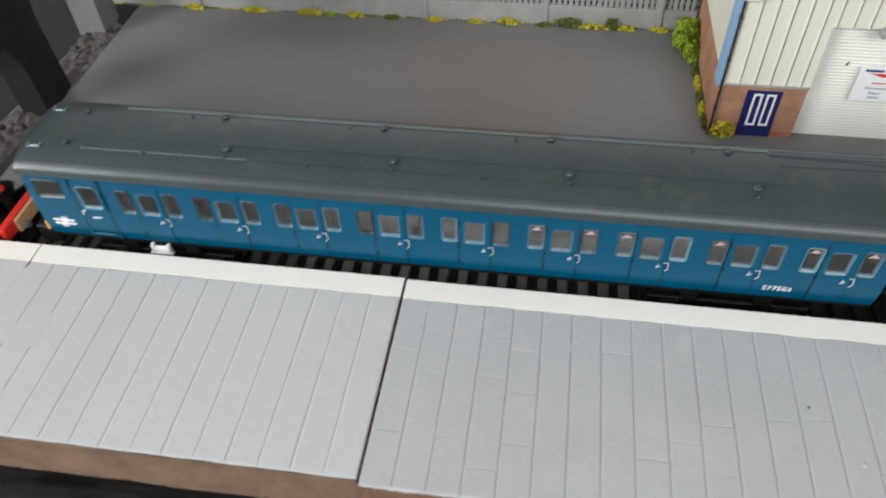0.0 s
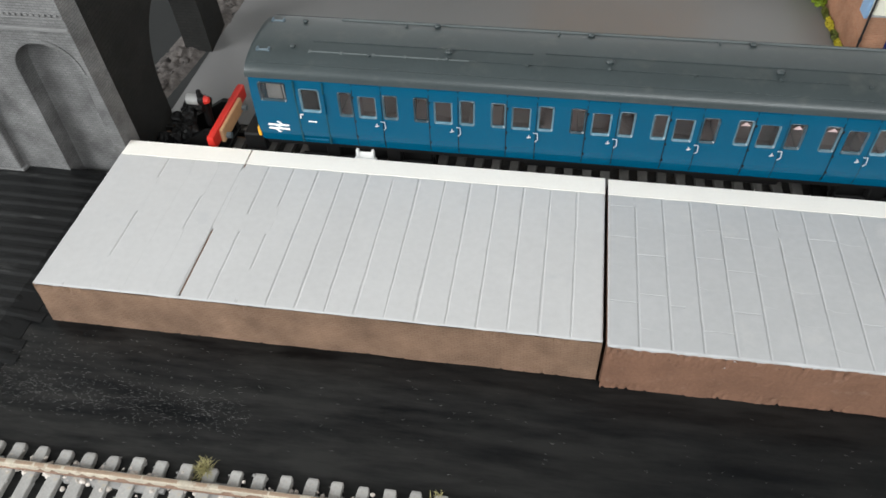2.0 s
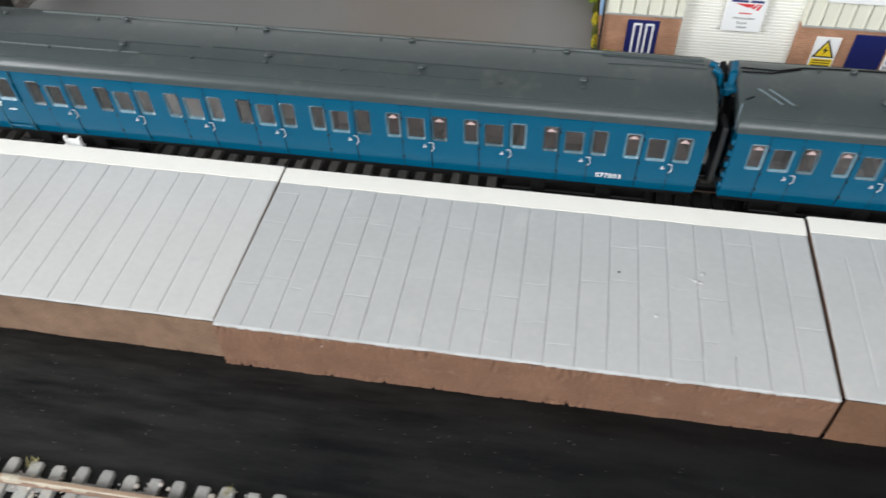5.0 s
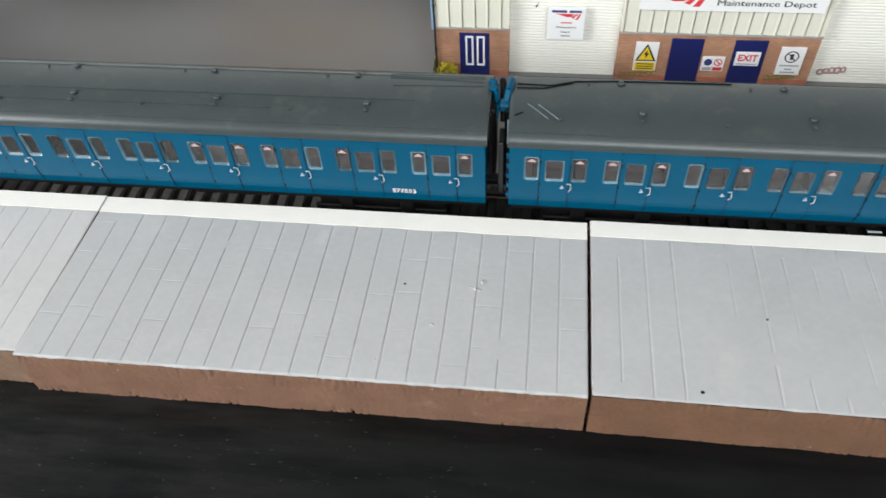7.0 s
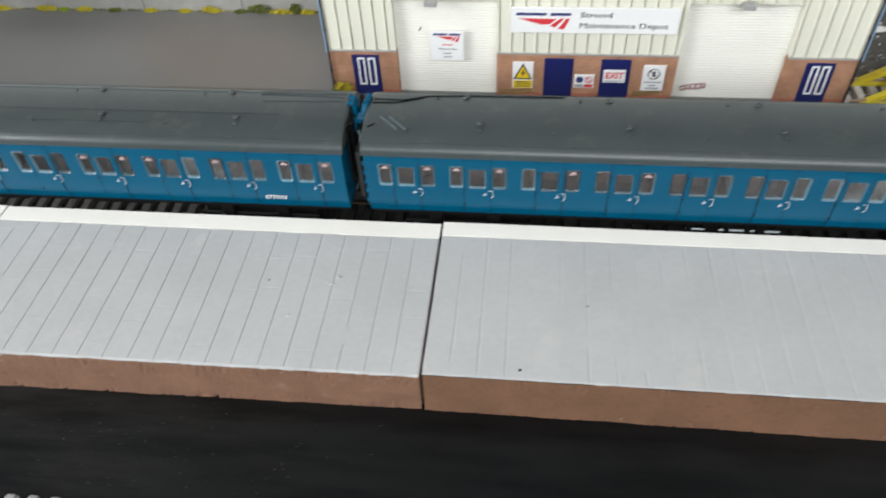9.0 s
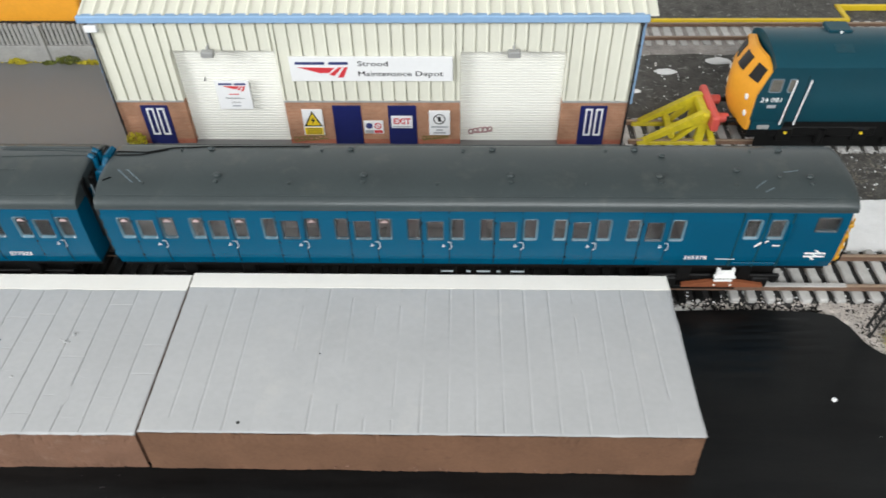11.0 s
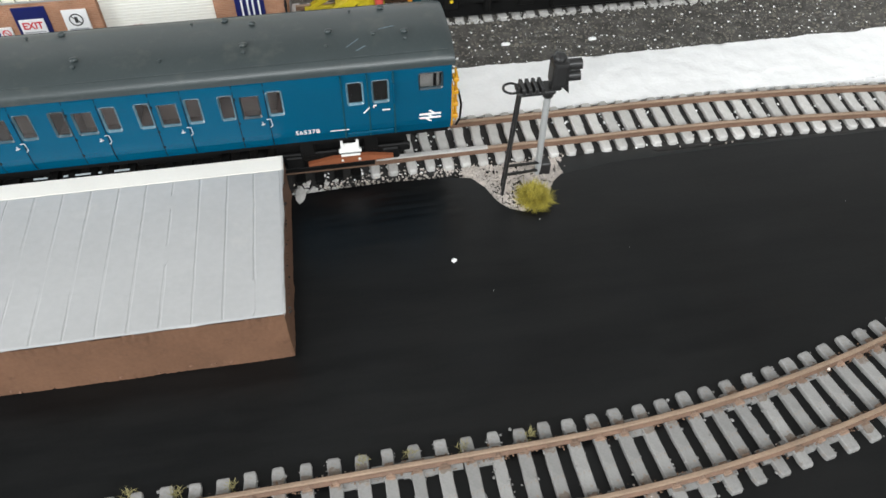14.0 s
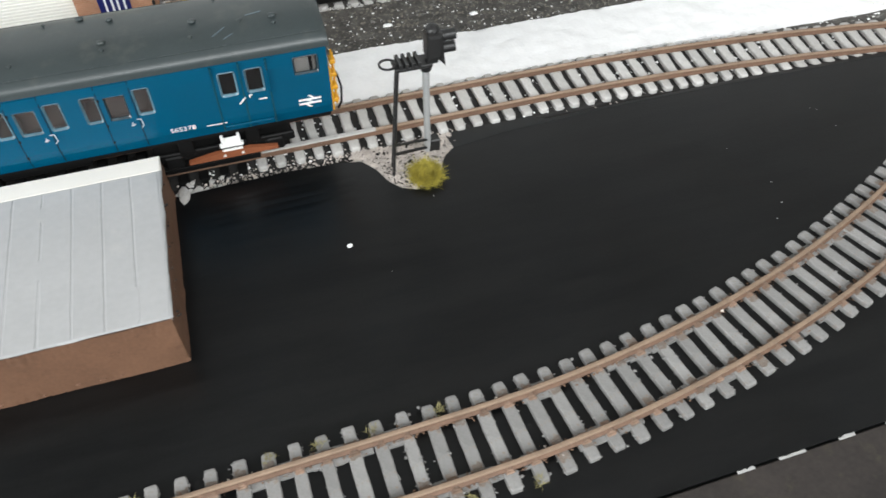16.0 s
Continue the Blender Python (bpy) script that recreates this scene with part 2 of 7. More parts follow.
TRIM_BLUE = material("light_blue_trim", (0.25, 0.40, 0.60), 0.5, spread=0.07, bump=0.05)
DOWNPIPE = material("black_downpipe", (0.015, 0.015, 0.017), 0.4, spread=0.2, bump=0.0)
SIGN_WHITE = material("white_sign_card", (0.80, 0.80, 0.80), 0.5, spread=0.03, bump=0.05)
SIGN_RED = material("red_print", (0.62, 0.04, 0.05), 0.5, spread=0.05, bump=0.0)
SIGN_NAVY = material("navy_print", (0.03, 0.04, 0.16), 0.5, spread=0.05, bump=0.0)
SIGN_GREY = material("grey_print", (0.35, 0.36, 0.38), 0.5, spread=0.05, bump=0.0)
SIGN_BLACK = material("black_print", (0.02, 0.02, 0.02), 0.5, spread=0.05, bump=0.0)
SIGN_YELLOW = material("yellow_print", (0.78, 0.55, 0.02), 0.5, spread=0.05, bump=0.0)
LAMP_GREY = material("grey_floodlight_plastic", (0.32, 0.32, 0.31), 0.5, spread=0.1)
STONE = brick_material("grey_stone_blocks", (0.17, 0.17, 0.169), (0.142, 0.142, 0.141), (0.105, 0.105, 0.104), 2.2, 0.95, relief=1.0, patchy=0.4)
# Near-black copy of STONE: shade on the side turned from the window.
STONE_SHADE = brick_material("shade_dark_stone_blocks", (0.017, 0.017, 0.0155), (0.0135, 0.0135, 0.0125), (0.009, 0.009, 0.0085), 3.6, 1.5, relief=1.0)
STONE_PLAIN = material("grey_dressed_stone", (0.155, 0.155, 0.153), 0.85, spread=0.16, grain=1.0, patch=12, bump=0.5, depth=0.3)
GAP_BLACK = material("gap_shade_black", (0.010, 0.010, 0.0095), 0.9, spread=0.2, grain=1.2, patch=15, bump=0.4, depth=0.3)
FENCE = material("grey_concrete_fence", (0.31, 0.305, 0.29), 0.85, spread=0.18, grain=1.2, patch=12, bump=0.5, depth=0.3)
BACKCARD = material("dull_grey_green_backboard", (0.018, 0.02, 0.02), 0.85, spread=0.12, grain=2, patch=40, bump=0.1)
ROCK = material("mottled_rubble", (0.075, 0.066, 0.061), 0.9, spread=0.6, grain=1.4, patch=6, bump=0.8, depth=0.6, by_object=0.35)
LEAF = material("bright_green_foliage", (0.24, 0.34, 0.02), 0.7, spread=0.45, grain=0.8, patch=4, bump=0.3)
LEAF_DARK = material("olive_foliage", (0.13, 0.15, 0.025), 0.75, spread=0.5, grain=0.8, patch=4, bump=0.3)
WEED = material("yellow_flock", (0.52, 0.44, 0.03), 0.8, spread=0.35, grain=0.8, patch=4, bump=0.3)
TUFT = material("straw_green_tuft", (0.46, 0.39, 0.07), 0.75, spread=0.6, grain=0.8, patch=2.5, bump=0.0, second=(0.2, 0.2, 0.03), amount=0.4)
RED = material("bright_red_paint", (0.62, 0.03, 0.02), 0.45, spread=0.1, bump=0.05)
TAN = material("tan_timber", (0.50, 0.30, 0.16), 0.7, spread=0.15, bump=0.2)
RUST_BEAM = material("rust_brown_shoe_beam", (0.27, 0.085, 0.035), 0.6, spread=0.2, bump=0.2)
SIGNAL_BLACK = material("black_signal_plastic", (0.018, 0.018, 0.018), 0.4, spread=0.2, bump=0.1)
POST_GREY = material("light_grey_post", (0.42, 0.43, 0.43), 0.45, spread=0.08, bump=0.0)
BUFFER_YELLOW = material("dirty_yellow_plastic", (0.58, 0.47, 0.02), 0.45, spread=0.2, patch=8, bump=0.2)
BUFFER_RED = material("coral_red_plastic", (0.62, 0.09, 0.07), 0.45, spread=0.12, bump=0.1)
BOARD = material("dark_brown_edge_board", (0.03, 0.0245, 0.0215), 0.7, spread=0.5, grain=1.2, patch=14, bump=0.6, depth=0.5, second=(0.05, 0.043, 0.03), amount=0.36)
PAPER = material("torn_white_paper", (0.45, 0.45, 0.44), 0.8, spread=0.1, bump=0.2)
WALLPAINT = material("plain_room_paint", (0.48, 0.48, 0.47), 0.8, spread=0.03, grain=5, patch=300, bump=0.0)
WALLWHITE = material("white_room_paint", (0.82, 0.82, 0.81), 0.8, spread=0.03, grain=5, patch=300, bump=0.0)
CEILPAINT = material("dull_ceiling_paint", (0.34, 0.34, 0.34), 0.85, spread=0.03, grain=5, patch=300, bump=0.0)
FLOORWOOD = material("brown_room_floor", (0.22, 0.17, 0.13), 0.6, spread=0.15, grain=20, patch=200, bump=0.0)


# ---- mesh helpers, all sizes in millimetres ----
def box(bm, x0, x1, y0, y1, z0, z1, bevel=0.0, seg=1):
    g = bmesh.ops.create_cube(bm, size=1)
    vs = g["verts"]
    for v in vs:
        v.co = Vector(((x0 + x1) / 2 + v.co.x * (x1 - x0), (y0 + y1) / 2 + v.co.y * (y1 - y0), (z0 + z1) / 2 + v.co.z * (z1 - z0)))
    if bevel:
        es = list({e for v in vs for e in v.link_edges})
        vs = bmesh.ops.bevel(bm, geom=es, offset=bevel, segments=seg, affect="EDGES", profile=0.6)["verts"]
    return vs


def rod(bm, a, b, r, seg=8, r2=None):
    a, b = Vector(a), Vector(b)
    d = b - a
    m = Matrix.Translation((a + b) / 2) @ d.to_track_quat("Z", "Y").to_matrix().to_4x4()
    return bmesh.ops.create_cone(bm, cap_ends=True, segments=seg, radius1=r, radius2=r if r2 is None else r2, depth=d.length, matrix=m)["verts"]


def prism(bm, pts, place, a, b):
    """A polygon of (u, v) pushed from a to b; place(u, v, w) gives the corner."""
    lo, hi = [bm.verts.new(place(u, v, a)) for u, v in pts], [bm.verts.new(place(u, v, b)) for u, v in pts]
    bm.faces.new(lo)
    bm.faces.new(hi[::-1])
    n = len(pts)
    for i in range(n):
        bm.faces.new((lo[i], hi[i], hi[(i + 1) % n], lo[(i + 1) % n]))


def loft(bm, rings, caps=True, closed=True):
    vs = [[bm.verts.new(p) for p in ring] for ring in rings]
    n = len(vs[0])
    for r0, r1 in zip(vs, vs[1:]):
        for i in range(n if closed else n - 1):
            bm.faces.new((r0[i], r0[(i + 1) % n], r1[(i + 1) % n], r1[i]))
    if caps and closed:
        bm.faces.new(vs[0][::-1])
        bm.faces.new(vs[-1])


def mesh_of(name, bm, mat, smooth=0.0):
    bmesh.ops.recalc_face_normals(bm, faces=bm.faces)
    bmesh.ops.scale(bm, vec=(MM, MM, MM), verts=bm.verts)
    me = bpy.data.meshes.new(name)
    bm.to_mesh(me)
    bm.free()
    for one in mat if isinstance(mat, (list, tuple)) else [mat]:
        me.materials.append(one)
    if smooth:
        for p in me.polygons:
            p.use_smooth = True
        me.set_sharp_from_angle(angle=radians(smooth))
    return me


def root(name, x, y, z, label, category, group="", rz=0.0):
    ob = new(name)
    ob.empty_display_size = 0.01
    ob.matrix_world = pose(x * MM, y * MM, z * MM, 0, 0, rz)
    return tagged(ob, label, category, group)


def part(name, bm, mat, parent, label="", smooth=0.0):
    ob = new(name, mesh_of(name, bm, mat, smooth))
    ob.parent = parent
    if label:
        tagged(ob, label)
    return ob


def piece(name, me, parent, x, y, z, rz=0.0, rx=0.0, ry=0.0, scale=(1, 1, 1)):
    ob = new(name, me)
    ob.parent = parent
    ob.matrix_basis = pose(x * MM, y * MM, z * MM, rx, ry, rz) @ Matrix.Diagonal((*scale, 1))
    return ob


def thing(name, bm, mat, label, category, kind="", group="", at=(0, 0, 0), smooth=0.0, rz=0.0):
    ob = new(name, mesh_of(name, bm, mat, smooth))
    ob.matrix_world = pose(at[0] * MM, at[1] * MM, at[2] * MM, 0, 0, rz)
    return tagged(ob, label, category, group, kind)


def lettering(name, text, size, mat, parent, x, y, z, facing=0.0, depth=0.05, wide=None, weight=0.0):
    """Words as a thin raised mesh on an upright face that looks towards -y (turned by facing), centred on x, z; size is the capital height."""
    cu = bpy.data.curves.new(name, "FONT")
    cu.body, cu.align_x, cu.align_y, cu.size, cu.extrude = text, "CENTER", "CENTER", size * 1.4 * MM, depth * MM
    cu.resolution_u, cu.offset = 2, weight * size * MM
    tmp = new(name, cu)
    me = bpy.data.meshes.new_from_object(tmp.evaluated_get(bpy.context.evaluated_depsgraph_get()))
    bpy.data.objects.remove(tmp)
    bpy.data.curves.remove(cu)
    me.materials.clear()
    me.materials.append(mat)
    ob = new(name, me)
    ob.parent = parent
    s = 1.0
    if wide:
        xs = [v.co.x for v in me.vertices]
        s = wide * MM / max(1e-6, max(xs) - min(xs))
    ob.matrix_basis = pose(x * MM, y * MM, z * MM, 90, 0, facing) @ Matrix.Diagonal((s, 1, 1, 1))
    return ob


XZ = lambda y: (lambda u, v, w: (u, y + w, v))


def arrows(bm, cx, cz, y, wide, high):
    """Two offset bars joined by slants, as a thin raised sign."""
    w, h, t = wide / 2, high / 2, high * 0.085
    put = XZ(y)
    for s in (1, -1):
        prism(bm, [(cx - w, cz + s * h * 0.33 - t / 1), (cx + w, cz + s * h * 0.33 - t / 1), (cx + w, cz + s * h * 0.33 + t / 1), (cx - w, cz + s * h * 0.33 + t / 1)], put, 0, 0.08)
    def slant(x0, z0, x1, z1):
        k = t * 1.3
        prism(bm, [(x0 - k, z0), (x0 + k, z0), (x1 + k, z1), (x1 - k, z1)], put, -0.012, 0.08)
    slant(cx - w * 0.05, cz + h, cx + w * 0.45, cz + h * 0.33)
    slant(cx - w * 0.42, cz + h * 0.33, cx + w * 0.42, cz - h * 0.33)
    slant(cx - w * 0.45, cz - h * 0.33, cx + w * 0.05, cz - h)


def wpart(name, bm, mat, parent, label="", smooth=0.0):
    """A part whose corners are given in the layout's own millimetres."""
    top = parent
    while top.parent:
        top = top.parent
    bmesh.ops.translate(bm, vec=-top.location / MM, verts=bm.verts)
    return part(name, bm, mat, parent, label, smooth)


def wpiece(name, me, parent, x, y, z, rz=0.0, scale=(1, 1, 1)):
    top = parent
    while top.parent:
        top = top.parent
    o = top.location / MM
    return piece(name, me, parent, x - o.x, y - o.y, z - o.z, rz, scale=scale)


def wletter(name, text, size, mat, parent, x, y, z, wide=None, facing=0.0, weight=0.0):
    top = parent
    while top.parent:
        top = top.parent
    o = top.location / MM
    return lettering(name, text, size, mat, parent, x - o.x, y - o.y, z - o.z, facing, wide=wide, weight=weight)


def rounded(x0, x1, z0, z1, r, n=3):
    pts = []
    for cx, cz, a0 in ((x1 - r, z1 - r, 0), (x0 + r, z1 - r, 90), (x0 + r, z0 + r, 180), (x1 - r, z0 + r, 270)):
        for i in range(n + 1):
            a = radians(a0 + 90 * i / n)
            pts.append((cx + r * math.cos(a), cz + r * math.sin(a)))
    return pts


def ring(bm, x0, x1, z0, z1, r, wide, y_front, y_back):
    a, b = rounded(x0, x1, z0, z1, r), rounded(x0 + wide, x1 - wide, z0 + wide, z1 - wide, max(0.15, r - wide * 0.6))
    rows = [[bm.verts.new((u, y, v)) for u, v in pts] for pts, y in ((a, y_back), (a, y_front), (b, y_front), (b, y_back))]
    n = len(a)
    for p, q in zip(rows, rows[1:]):
        for i in range(n):
            bm.faces.new((p[i], p[(i + 1) % n], q[(i + 1) % n], q[i]))


GZ = -6.0      # level of the layout's baseboard; the black board's top is 0

# ---- the room round the layout ----
def room_panel(name, x0, x1, y0, y1, z0, z1, mat, label, category):
    bm = bmesh.new()
    box(bm, x0, x1, y0, y1, z0, z1)
    return thing(name, bm, mat, label, category, kind="structure")


room_panel("floor", -900, 1350, -1250, 550, -770, -750, FLOORWOOD, "plain brown floor of the room", "floor")
# Unseen ceiling kept dull and north wall white, to shape reflections.
room_panel("ceiling", -900, 1350, -1250, 550, 1200, 1240, CEILPAINT, "plain dull grey ceiling", "ceiling")
room_panel("wall_north", -900, 1350, 550, 590, -750, 1200, WALLWHITE, "unseen white wall behind the layout, brightening reflections", "wall")
room_panel("wall_east", 1350, 1390, -1250, 550, -750, 1200, WALLPAINT, "plain pale room wall", "wall")


def wall_with_opening(name, along, fixed, a0, a1, o0, o1, z0, z1):
    """A wall 40 thick with one window opening right through it."""
    bm = bmesh.new()
    for u0, u1, w0, w1 in ((a0, o0, -750, 1200), (o1, a1, -750, 1200), (o0, o1, -750, z0), (o0, o1, z1, 1200)):
        if along == "x":
            box(bm, u0, u1, fixed, fixed + 40, w0, w1)
        else:
            box(bm, fixed, fixed + 40, u0, u1, w0, w1)
    return thing(name, bm, WALLPAINT, "pale room wall with a window opening", "wall", kind="structure")


# Unseen slope, added to tone what the roofs and black board reflect.
bm = bmesh.new()
prism(bm, [(550, 480), (570, 480), (-330, 1205), (-350, 1195)], lambda u, v, w: (w, u, v), -900, 1350)
thing("ceiling_slope", bm, material("reflection_slope_grey", (0.36, 0.355, 0.35), 0.85, spread=0.1, grain=8, patch=120, bump=0.0), "unseen sloping grey panel added to shape reflections", "ceiling", kind="structure")
wall_with_opening("wall_south", "x", -1290, -940, 1390, -150, 1250, 600, 1185)
wall_with_opening("wall_west", "y", -940, -1250, 590, -960, -280, 220, 780)

# ---- baseboard, black board, yard ----
bm = bmesh.new()
box(bm, -260, 790, -205, 335, GZ - 18, GZ)
thing("ground", bm, GROUND, "dark baseboard with black ballast and white specks", "ground", kind="structure")
room_panel("layout_base", -240, 770, -190, 320, -750, GZ - 18, BOARD, "plain dark base that carries the layout", "base")

EDGE = [(-260, -4.5), (424, -4.0), (440, -3.2), (458, -2.8), (478, -3.8), (486, -5.5), (490, -11), (492.5, -18), (496, -22.5), (501, -25),
        (508, -23.5), (512, -18), (515, -12), (519, -8.5), (540, -5.5), (590, -4.0), (650, -5.0), (712, -7.0), (790, -11)]
bm = bmesh.new()
prism(bm, [(-260, -148)] + EDGE + [(790, -148)], lambda u, v, w: (u, v, w), GZ + 0.02, 0)
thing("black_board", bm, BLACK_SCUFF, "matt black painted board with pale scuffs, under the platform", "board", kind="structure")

# low ridges of the black sheet beyond the platform's end
RIDGED = material("black_ridged_sheet", (0.006, 0.0064, 0.0066), 0.45, spec=0.35, spread=0.5, grain=1.2, patch=14, bump=0.4, depth=0.3, second=(0.05, 0.05, 0.049), amount=0.3, bands=6.0)
bm = bmesh.new()
loft(bm, [[(x, -99, 0.0), (x, -96, h), (x, -5.5, h), (x, -5.5, 0.0)] for x, h in ((-255, 3.0), (-130, 3.0), (-108, 2.4), (-100, 0.2))])
thing("raised_sheet", bm, RIDGED, "black card sheet lying beside the viaduct foot", "sheet", kind="structure")
bm = bmesh.new()
random.seed(4)
for k in range(17):
    y = -10 - 5.2 * k + random.uniform(-0.6, 0.6)
    x1 = -96 - random.uniform(0, 8)
    loft(bm, [[(x, y - 1.9, b), (x, y - 0.6, b + h), (x, y + 0.6, b + h), (x, y + 1.9, b)] for x, h, b in ((-255, 0.45, 2.95), (-130, 0.45, 2.95), (-108, 0.4, 2.35), (x1, 0.1, 0.2))])
thing("ridged_sheet", bm, RIDGED, "black ridged sheet beside the viaduct foot", "sheet", kind="structure")

bm = bmesh.new()
box(bm, -260, 790, -205, -148.3, GZ + 0.1, -0.6, 0.4)
thing("edge_board", bm, BOARD, "rough dark brown board along the layout's edge", "board", kind="structure")
random.seed(9)
for x, w, d in ((552, 5, 1.2), (566, 8, 0.9), (583, 5, 1.6), (600, 9, 1.0)):
    bm = bmesh.new()
    n = 7
    up = [(x - w / 2 + w * i / n, -148.5 + 0.4 * d * random.uniform(0.0, 1.0)) for i in range(n + 1)]
    prism(bm, [(x - w / 2, -149.0), *up, (x + w / 2, -149.0)], lambda u, v, k: (u, v, k), 0.05, 0.35)
    thing("torn_paper_strip", bm, PAPER, "torn scrap of white paper at the board's edge", "paper", group="paper scraps")

# tarmac yard behind the coaches
bm = bmesh.new()
g = [[bm.verts.new((-104 + 530 * i / 40 - (0 if i else 1.5 * noise.noise((j, 0, 0))), 38 + 150 * j / 12, GZ + 0.9 + 0.25 * noise.noise((i * 0.35, j * 0.5, 1)))) for j in range(13)] for i in range(41)]
for i in range(40):
    for j in range(12):
        bm.faces.new((g[i][j], g[i + 1][j], g[i + 1][j + 1], g[i][j + 1]))
thing("yard", bm, TARMAC, "smooth dark grey tarmac yard between coaches and fence", "yard", kind="structure", smooth=60)

# white plaster strip beside the running line
bm = bmesh.new()
nx, ny = 190, 22
g = []
for i in range(nx + 1):
    col = []
    for j in range(ny + 1):
        x, v = 440 + 348 * i / nx, j / ny
        y0 = 31.0 + 1.2 * noise.noise((x * 0.05, 3, 0)) - max(0, x - 600) * 0.02
        y1 = 67.2 + 1.6 * noise.noise((x * 0.06, 7, 0))
        z = GZ + 2.9 + 0.5 * noise.noise((x * 0.12, v * 5, 2)) + 0.4 * noise.noise((x * 0.4, v * 14, 5))
        if j in (0, ny):
            z = GZ + 0.05
        col.append(bm.verts.new((x, y0 + (y1 - y0) * min(1, max(0, v + (0.03 if j == 0 else 0))), z)))
    g.append(col)
for i in range(nx):
    for j in range(ny):
        bm.faces.new((g[i][j], g[i + 1][j], g[i + 1][j + 1], g[i][j + 1]))
thing("white_strip", bm, SNOW, "lumpy white plaster strip beside the track", "plaster strip", kind="structure", smooth=50)


# ---- tracks ----
def edge_y(x):
    return float(np.interp(x, [p[0] for p in EDGE], [p[1] for p in EDGE]))


def tie_mesh(name, mat, length, wide=3.4, high=2.2, worn=0.45, seed=0):
    """A sleeper with ragged, weathered sides and rounded ends."""
    bm = bmesh.new()
    rings = []
    steps = [0, 0.02, 0.07, 0.16, 0.27, 0.38, 0.5, 0.61, 0.72, 0.84, 0.93, 0.98, 1]
    for f in steps:
        y = (f - 0.5) * length
        e = 0.42 if f in (0, 1) else 0.14 if f in (0.02, 0.98) else 0.0
        le = -wide / 2 + e * worn * 2 + 0.5 * worn * noise.noise((y * 0.42, seed * 3.7, 1))
        ri = wide / 2 - e * worn * 2 + 0.5 * worn * noise.noise((y * 0.42, seed * 3.7, 6))
        t = -0.5 * worn * (e > 0.2) + 0.1 * worn * noise.noise((y * 0.5, seed, 9))
        b = worn * 0.45
        rings.append([(le, y, -high), (le, y, t - b), (le + b, y, t), (ri - b, y, t), (ri, y, t - b), (ri, y, -high)])
    loft(bm, rings)
    return mesh_of(name, bm, mat)


